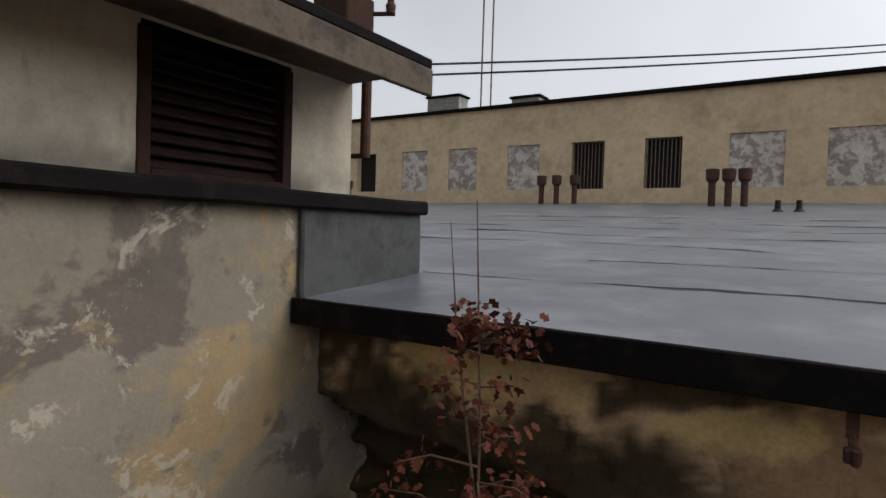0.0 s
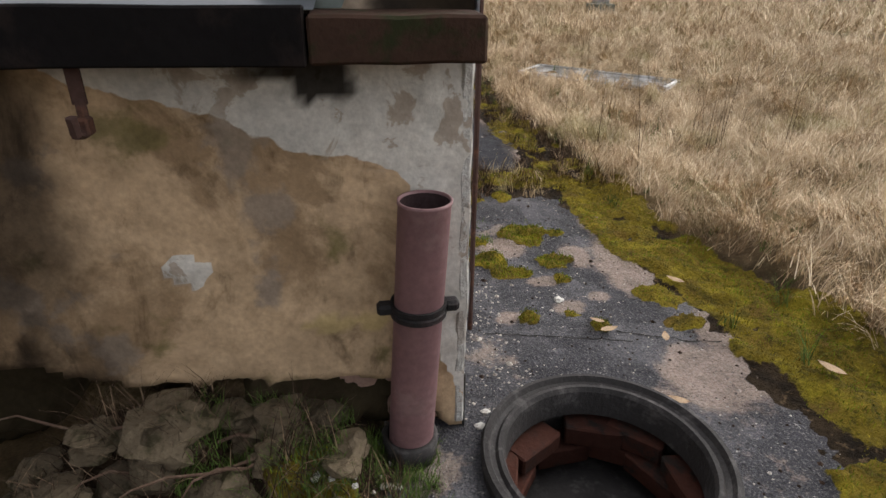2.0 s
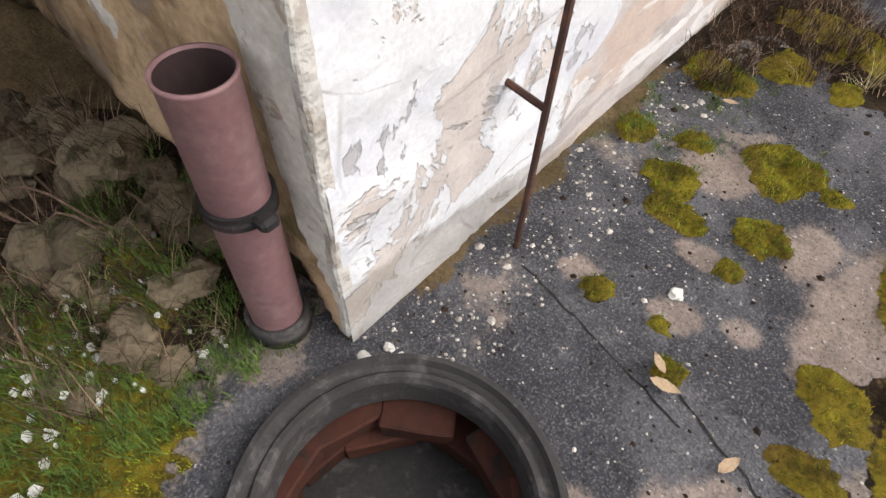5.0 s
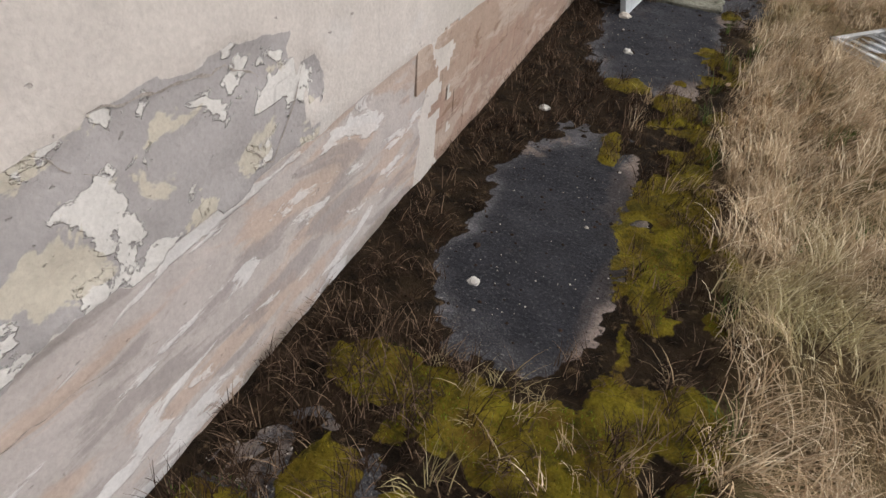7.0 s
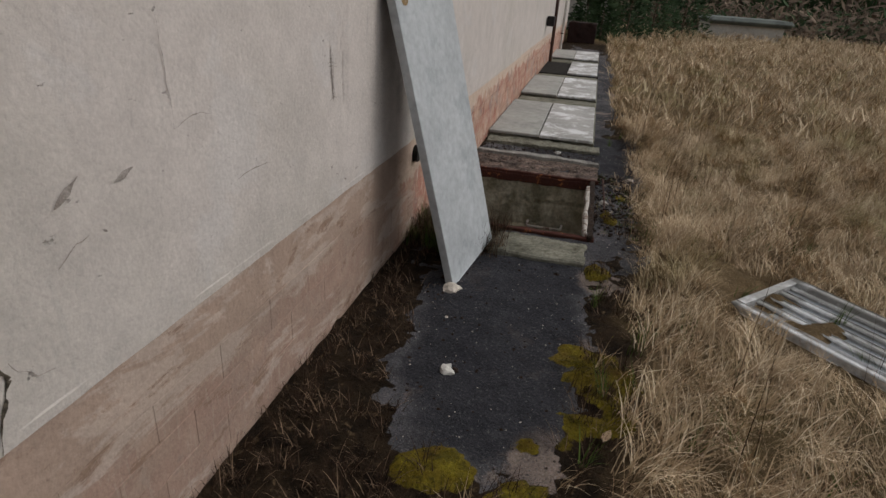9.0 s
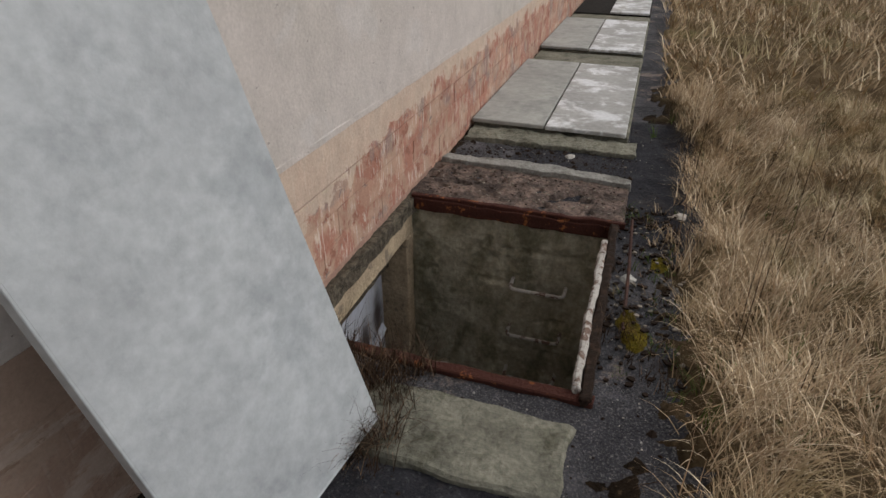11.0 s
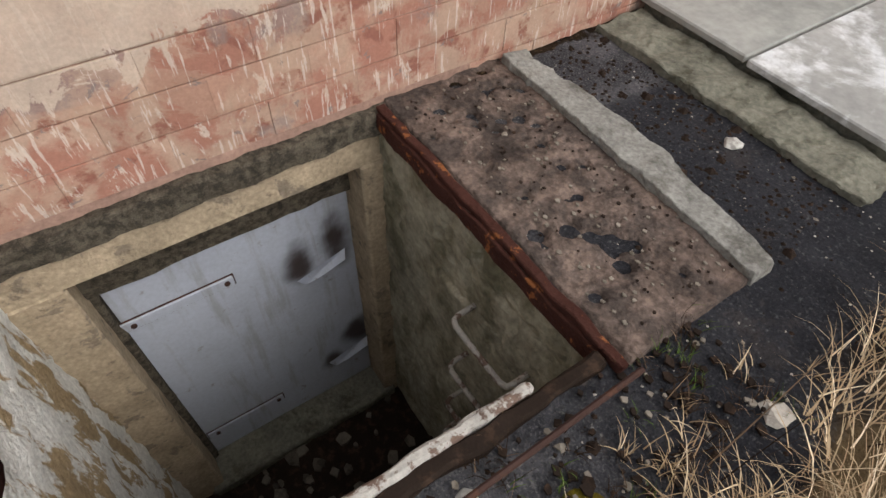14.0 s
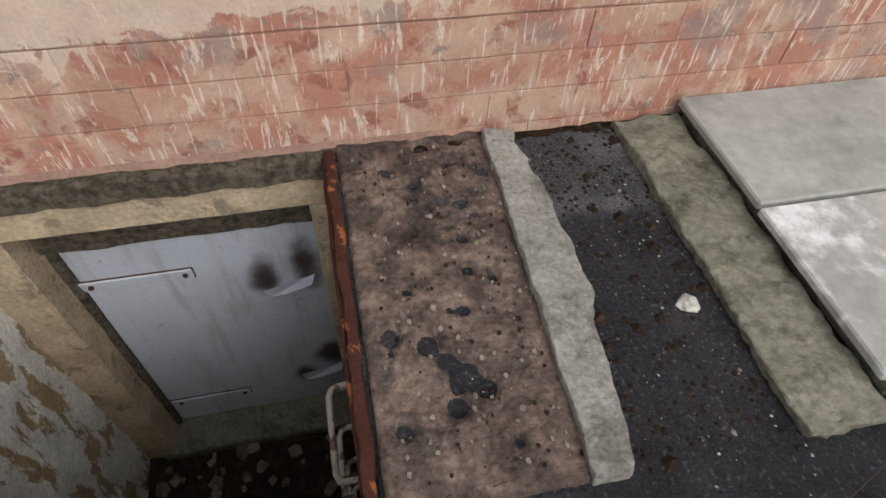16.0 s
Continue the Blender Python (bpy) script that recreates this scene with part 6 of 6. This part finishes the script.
for nm, x, y, r, mt, lb in (("plaster_lump", 1.244, 7.944, 0.034, "lump", "white plaster lump beside the pit"), ("plaster_lump", 0.79, 9.35, 0.032, "lump", "white plaster lump on the dark concrete"), ("red_stone", 1.475, 8.657, 0.035, "pebble", "pinkish stone at the grass edge"),
                            ("plaster_lump", 0.55, 0.68, 0.022, "lump", "white plaster lump on the concrete"), ("plaster_lump", 0.585, 5.423, 0.035, "lump", "pale plaster lump on the dark concrete"), ("plaster_lump", 0.311, 4.314, 0.03, "lump", "pale plaster lump in the dead grass"),
                            ("plaster_lump", 0.06, -0.03, 0.016, "lump", "small white plaster lump at the corner"), ("plaster_lump", 0.09, 0.03, 0.014, "lump", "small white plaster lump at the corner"), ("plaster_lump", 0.463, 2.831, 0.025, "lump", "pale plaster lump on the concrete")):
    ob = part(nm, rock(r, x * 7, 0.5), M[mt])
    ob.location = (x, y, ground_z(x, y) + r * 0.15)
    tagged(ob, lb, "stone")


def wall_line(pts, w, seed, label="thin crack in the render", mat="scar", x0=0.012):
    """A ragged dark crack that runs over the wall through (y, z) points."""
    r = random.Random(seed)
    vs, fs = [], []
    for i, ((ya, za), (yb, zb)) in enumerate(zip(pts, pts[1:])):
        n = max(4, int(math.hypot(yb - ya, zb - za) / 0.015))
        for k in range(n + 1):
            t = k / n
            y, z = ya + (yb - ya) * t, za + (zb - za) * t
            j = 0.010 * noise.noise(Vector((y * 22, z * 22, seed)))
            q = max(1e-4, math.hypot(yb - ya, zb - za))
            ww = w * r.uniform(0.1, 0.75) * math.sin(math.pi * min(0.97, max(0.03, (i + t) / (len(pts) - 1)))) ** 0.6
            dy, dz = (zb - za) / q, -(yb - ya) / q
            x = wall_place(y, z)[0][0] + 0.003
            vs += [(x, y + j + dy * ww, z + j + dz * ww), (x, y + j - dy * ww, z + j - dz * ww)]
            if k:
                m = len(vs)
                fs.append((m - 4, m - 3, m - 1, m - 2))
    return tagged(new("wall_crack", mesh_from("wall_crack", vs, fs, M[mat])), label, "crack", kind="structure")


wall_line([(3.98, 1.0), (4.02, 0.89), (4.095, 0.77), (4.06, 0.70), (4.044, 0.63)], 0.010, 1, mat="crumbly")
wall_line([(4.10, 0.80), (4.15, 0.74), (4.19, 0.73)], 0.003, 2)
wall_line([(1.064, 0.84), (1.0, 0.757), (0.945, 0.624)], 0.005, 3)
wall_line([(0.945, 0.624), (0.77, 0.606), (0.577, 0.615), (0.365, 0.583), (0.2, 0.57)], 0.0025, 4)
wall_line([(1.9, 1.0), (2.02, 0.98), (2.25, 0.95), (2.36, 0.89)], 0.007, 5, "ragged scar in the render", "scar")
wall_line([(2.54, 0.88), (2.474, 0.77), (2.35, 0.645), (2.257, 0.745)], 0.005, 6, "ragged scar in the render", "scar")
wall_line([(1.79, 0.97), (1.83, 0.93), (1.885, 0.87)], 0.004, 7)
wall_line([(5.584, 1.26), (5.588, 1.16), (5.60, 1.05)], 0.014, 8, "gouge in the cream render", "scar")
wall_line([(5.60, 1.24), (5.605, 1.12), (5.615, 1.06)], 0.006, 18, "gouge in the cream render", "scar")
for gy, gz in ((5.555, 1.195), (5.56, 1.18), (5.57, 1.06)):
    wall_line([(gy, gz), (gy + 0.04, gz + 0.004), (gy + 0.08, gz - 0.004)], 0.004, 19, "short scratch across the gouge", "scar")
wall_line([(4.9, 0.93), (5.0, 0.935), (5.09, 0.93)], 0.004, 20)
wall_line([(4.63, 1.4), (4.64, 1.25), (4.647, 1.138)], 0.003, 9)
wall_line([(4.647, 1.138), (4.72, 1.15), (4.8, 1.145)], 0.003, 10)
wall_line([(4.43, 1.06), (4.49, 1.08)], 0.014, 11, "small gouge in the render", "scar")
wall_line([(4.25, 0.93), (4.3, 0.96), (4.34, 0.97)], 0.004, 12)
wall_line([(4.27, 1.05), (4.34, 1.1)], 0.016, 13, "small gouge in the render", "scar")
wall_line([(5.70, 0.695), (5.725, 0.683)], 0.008, 14, "small hole in the render")
wall_line([(1.3, 0.55), (1.45, 0.5), (1.7, 0.48), (1.9, 0.42)], 0.0025, 15)
wall_line([(0.9, 0.3), (1.2, 0.28), (1.5, 0.3)], 0.0025, 16)


def dry_leaf(x, y, L, turn):
    bm = bmesh.new()
    ring = [(0, 0), (0.2, 0.16), (0.5, 0.22), (0.8, 0.12), (1, 0), (0.8, -0.12), (0.5, -0.2), (0.2, -0.14)]
    vs = [bm.verts.new(((a - 0.5) * L, b * L, 0.012 + 0.05 * L * (2 * a - 1) ** 2 + abs(b) * 0.1 * L)) for a, b in ring]
    bm.faces.new(vs)
    ob = part("dry_leaf", bm, M["dead_leaf"])
    ob.location, ob.rotation_euler = (x, y, ground_z(x, y) + 0.012), (0, 0, turn)
    return tagged(ob, "curled pale dry leaf on the ground", "leaf", "dry leaves")


for x, y, L, a in ((1.116, 0.739, 0.09, 2.2), (0.66, 0.40, 0.08, 0.2), (0.86, 0.33, 0.07, 1.2), (0.62, 0.43, 0.06, 2.5), (1.30, 0.02, 0.1, 2.0), (0.30, 1.55, 0.06, 0.4), (0.72, -0.02, 0.08, 2.6), (1.25, 5.2, 0.08, 1.2)):
    dry_leaf(x, y, L, a)


def crack(pts, seed):
    r = random.Random(seed)
    vs, fs = [], []
    for (xa, ya), (xb, yb) in zip(pts, pts[1:]):
        n = 12
        for i in range(n + 1):
            s = i / n
            x, y = xa + (xb - xa) * s, ya + (yb - ya) * s
            j = 0.012 * noise.noise(Vector((x * 14, y * 14, seed)))
            w = 0.0018 + 0.002 * r.random()
            dx, dy = (yb - ya), -(xb - xa)
            q = math.hypot(dx, dy)
            vs += [(x + j + dx / q * w, y + j + dy / q * w, ground_z(x, y) + 0.002), (x + j - dx / q * w, y + j - dy / q * w, ground_z(x, y) + 0.002)]
            if i:
                k = len(vs)
                fs.append((k - 4, k - 3, k - 1, k - 2))
    return tagged(new("ground_crack", mesh_from("ground_crack", vs, fs, M["dark"])), "thin crack in the concrete apron", "crack", kind="structure")


crack([(0.18, 0.467), (0.314, 0.443), (0.466, 0.408), (0.605, 0.38), (0.738, 0.345)], 1)
crack([(0.70, 0.42), (0.92, 0.33), (1.08, 0.30)], 2)

# ---------------------------------------------------------------- grass and moss
nrg = np.random.default_rng(5)


def scatter(n, xr, yr, test, lift=0.0):
    xs, ys = nrg.uniform(*xr, n), nrg.uniform(*yr, n)
    out = []
    for x, y in zip(xs, ys):
        zn = zones(x, y)
        if test(x, y, zn) and ground_keep(x, y):
            out.append((x, y, ground_z(x, y, zn) + lift))
    return np.array(out, np.float32)


def swirl(b, s=0.5, seed=0.0):
    return np.array([6.0 * fractal(x, y, s, 70 + seed, 3) + 0.6 for x, y, _ in b])


def off_panel(x, y):
    return not (1.85 < x < 3.4 and 5.0 < y < 6.9 and abs((x - 1.9) * 0.75 + (y - 6.37) * 0.66 - 0.28) < 0.32)


def straw_ok(x, y, zn):
    return nrg.random() < zn[3] - 0.15 and off_panel(x, y)


def tussock(b, amount, s=4.5):
    """Lifts the roots into humps with gaps between them."""
    h = np.array([fractal(x, y * 1.4, s, 93.0, 3) for x, y, _ in b])
    keep = (h > -0.12) | (nrg.random(len(b)) < 0.3)
    b = b[keep].copy()
    b[:, 2] += amount * np.clip(h[keep] + 0.05, 0, 0.6)
    return b


b = scatter(190000, (1.2, 4.2), (-1.5, 11.0), straw_ok)
b = tussock(b, 0.19)
tagged(blades("meadow_grass", b, 0.17, 0.0019, 1.3, swirl(b, 1.5), M["straw"], nrg, 3, 0.85), "matted dry straw-coloured meadow grass", "grass", kind="stuff")
b = scatter(70000, (4.0, 9.0), (-2.0, 14.0), lambda x, y, z: True)
b = tussock(b, 0.27, 3.4)
tagged(blades("meadow_grass", b, 0.24, 0.0034, 1.25, swirl(b, 1.4, 1.0), M["straw"], nrg, 3, 0.8), "matted dry straw-coloured meadow grass", "grass", kind="stuff")
b = scatter(70000, (1.35, 16.0), (10.5, 34.0), lambda x, y, z: True)
b = tussock(b, 0.3, 2.4)
tagged(blades("meadow_grass", b, 0.3, 0.006, 1.25, swirl(b, 1.8, 2.0), M["straw"], nrg, 2, 0.4), "matted dry straw-coloured meadow grass", "grass", kind="stuff")
b = scatter(40000, (9.0, 34.0), (-3.0, 36.0), lambda x, y, z: True)
b = tussock(b, 0.4, 1.8)
tagged(blades("meadow_grass", b, 0.36, 0.012, 1.2, swirl(b, 0.8, 3.0), M["straw"], nrg, 2, 0.4), "matted dry straw-coloured meadow grass", "grass", kind="stuff")


# tufts: blades that spring from one spot
def tufts(name, n, per, xr, yr, test, height, width, material, label, lean=0.75):
    c = scatter(n, xr, yr, test)
    base = np.repeat(c, per, 0)
    base[:, :2] += nrg.normal(0, 0.018, (len(base), 2))
    head = np.repeat(nrg.uniform(0, 6.28, len(c)), per)
    return tagged(blades(name, base, height, width, lean, head, material, nrg, 3, 0.9), label, "grass", kind="stuff")


def wall_side(x, y, zn):
    return zn[0] < 0.35 and zn[1] < 0.6 and x < 0.62 and nrg.random() < 1.1 - x * 0.9


tufts("dead_grass", 900, 14, (0.02, 0.65), (1.3, 7.0), wall_side, 0.09, 0.0016, M["brown_blades"], "dead brown grass tufts along the wall foot", 1.15)
tufts("dead_grass", 1000, 14, (0.4, 1.4), (2.0, 6.9), lambda x, y, zn: zn[0] < 0.3 and nrg.random() < 0.7, 0.11, 0.0016, M["brown_blades"], "dead brown grass tufts among the moss", 1.0)
tufts("straw_tufts", 380, 22, (1.25, 1.8), (-1.0, 11.0), lambda x, y, zn: zn[3] > 0.6, 0.17, 0.0019, M["straw"], "straw-coloured grass tufts at the edge of the concrete", 0.9)
tufts("straw_tufts", 22, 12, (0.45, 1.35), (1.95, 2.6), lambda x, y, zn: zn[0] < 0.3, 0.08, 0.0016, M["straw"], "straw-coloured litter among the moss", 1.2)
tufts("straw_tufts", 50, 14, (0.3, 1.35), (1.9, 7.0), lambda x, y, zn: zn[0] < 0.3 and x > 0.6, 0.14, 0.0018, M["straw"], "straw-coloured grass tufts among the moss", 1.0)
tufts("green_grass", 130, 14, (1.15, 2.6), (-0.8, 10.5), lambda x, y, zn: zn[0] < 0.3, 0.15, 0.0018, M["green_blades"], "sparse green grass in the straw", 0.8)
tufts("green_grass", 750, 14, (-0.75, -0.1), (-0.75, -0.05), lambda x, y, zn: True, 0.05, 0.0016, M["green_blades"], "short green grass and moss by the drain pipe", 0.8)
tufts("green_grass", 130, 14, (0.04, 0.4), (1.05, 1.8), lambda x, y, zn: fractal(x, y, 6.0, 77.0) > 0.02, 0.028, 0.0018, M["green_blades"], "dark green moss clumps along the wall foot", 0.9)
tufts("green_grass", 40, 16, (0.02, 0.25), (6.6, 7.08), lambda x, y, zn: True, 0.14, 0.0018, M["green_blades"], "green grass tuft at the wall foot by the pit", 0.7)
tufts("dead_grass", 170, 16, (0.05, 0.95), (1.55, 2.5), lambda x, y, zn: (zn[0] < 0.3 or x < 0.3) and x < 0.55, 0.13, 0.0016, M["brown_blades"], "dead brown grass at the end of the concrete", 1.0)
tufts("dead_grass", 160, 18, (0.04, 0.6), (6.6, 7.1), lambda x, y, zn: True, 0.2, 0.0016, M["brown_blades"], "dead brown grass by the pit edge", 0.95)
tufts("dead_grass", 200, 12, (-1.6, -0.2), (-0.7, -0.05), lambda x, y, zn: True, 0.16, 0.0016, M["brown_blades"], "dead brown grass and stalks before the old wall", 1.0)
tufts("straw_tufts", 16, 14, (1.2, 1.5), (7.2, 8.9), lambda x, y, zn: nrg.random() < 0.7, 0.08, 0.0018, M["straw"], "straw-coloured tufts beside the pit edging", 0.9)
tufts("dead_grass", 70, 12, (1.17, 1.5), (7.2, 8.7), lambda x, y, zn: nrg.random() < 0.7, 0.07, 0.0016, M["brown_blades"], "dead brown grass beside the pit edging", 1.0)
tufts("green_grass", 40, 12, (1.2, 1.5), (7.2, 8.7), lambda x, y, zn: nrg.random() < 0.7, 0.05, 0.0016, M["green_blades"], "short green grass beside the pit edging", 0.8)
tufts("tall_stalks", 60, 3, (1.4, 3.4), (2.0, 9.0), lambda x, y, zn: True, 0.75, 0.0016, M["brown_blades"], "tall thin dry stalks in the meadow", 0.25)
def moss_kind(x, y):
    """0: yellow, along the slab's edge; 1: green cushions on the slab; 2: browned, further along."""
    if y > 2.45 and not 2.9 < y < 3.5:
        return 2
    return 1 if x < 0.88 and y < 1.75 else 0


for k, (nm, mt, lb, n, h) in enumerate((("moss", "moss_blades", "yellow moss sprigs along the edge of the concrete", 110000, 0.013),
                                        ("green_moss", "moss_green", "green moss cushions on the concrete slab", 170000, 0.016),
                                        ("brown_moss", "moss_brown", "browned olive moss between the concrete and the meadow", 110000, 0.014))):
    b = scatter(n, (-0.8, 1.55), (-0.9, 8.6) if k == 2 else (-0.9, 3.6) if k == 0 else (-0.9, 1.8), lambda x, y, zn: moss_kind(x, y) == k and nrg.random() < zn[1] - 0.25)
    tagged(blades(nm, b, h, 0.0015, 0.5, nrg.uniform(0, 6.28, len(b)), M[mt], nrg, 1, 1.5), lb, "moss", kind="stuff")

# ---------------------------------------------------------------- plinth bricks
PITCH, COURSE = 0.303, 0.134
me_brick = bpy.data.meshes.new("brick")
bm = boxed(-0.10, 0.0, -PITCH / 2 + 0.0003, PITCH / 2 - 0.0003, -COURSE / 2 + 0.0025, COURSE / 2 - 0.0025, 0.0012)
bm.to_mesh(me_brick)
bm.free()
me_brick.materials.append(M["brick"])
JOINTS = part("joint_render", rough_box(-0.008, -0.0022, BRICK_Y0, 7.0, -0.1, PLINTH - 0.02, 0.08, 0.001, 28.0, 0.0), M["brick"])
tagged(JOINTS, "thin grey-pink limewash filling the brick joints", "plaster", kind="structure")
plinth = tagged(part("plinth", boxed(-0.02, -0.006, BRICK_Y0, 24.0, -0.12, PLINTH - 0.03, 0.0), M["mortar"]), "salmon-painted brick plinth with lime runs", "plinth", kind="structure")
rng = random.Random(15)
rest = bmesh.new()
for c in range(-1, 5):
    z = 0.04 + COURSE * (c + 0.5)
    y = BRICK_Y0 + 0.15 - (0.5 * PITCH if c % 2 else 0.0)
    y += (7.765 - BRICK_Y0 - 0.15) % PITCH - PITCH / 2
    while y < 23.8:
        y += PITCH
        if y - PITCH / 2 < BRICK_Y0 - 0.1 or (c == -1 and 6.95 < y < 8.75):
            continue
        x = 0.0 + rng.uniform(-0.0015, 0.0015)
        if y < 15.5:
            ob = new("brick", me_brick)
            ob.parent, ob.location = plinth, (x, y, z)
            ob.rotation_euler = (0, rng.uniform(-0.004, 0.004), rng.uniform(-0.004, 0.004))
        else:
            box(rest, x - 0.1, x, y - PITCH / 2 + 0.004, y + PITCH / 2 - 0.004, z - COURSE / 2 + 0.004, z + COURSE / 2 - 0.004)
far_bricks = part("bricks", rest, M["brick"], plinth)
far_bricks["kind"] = "stuff"
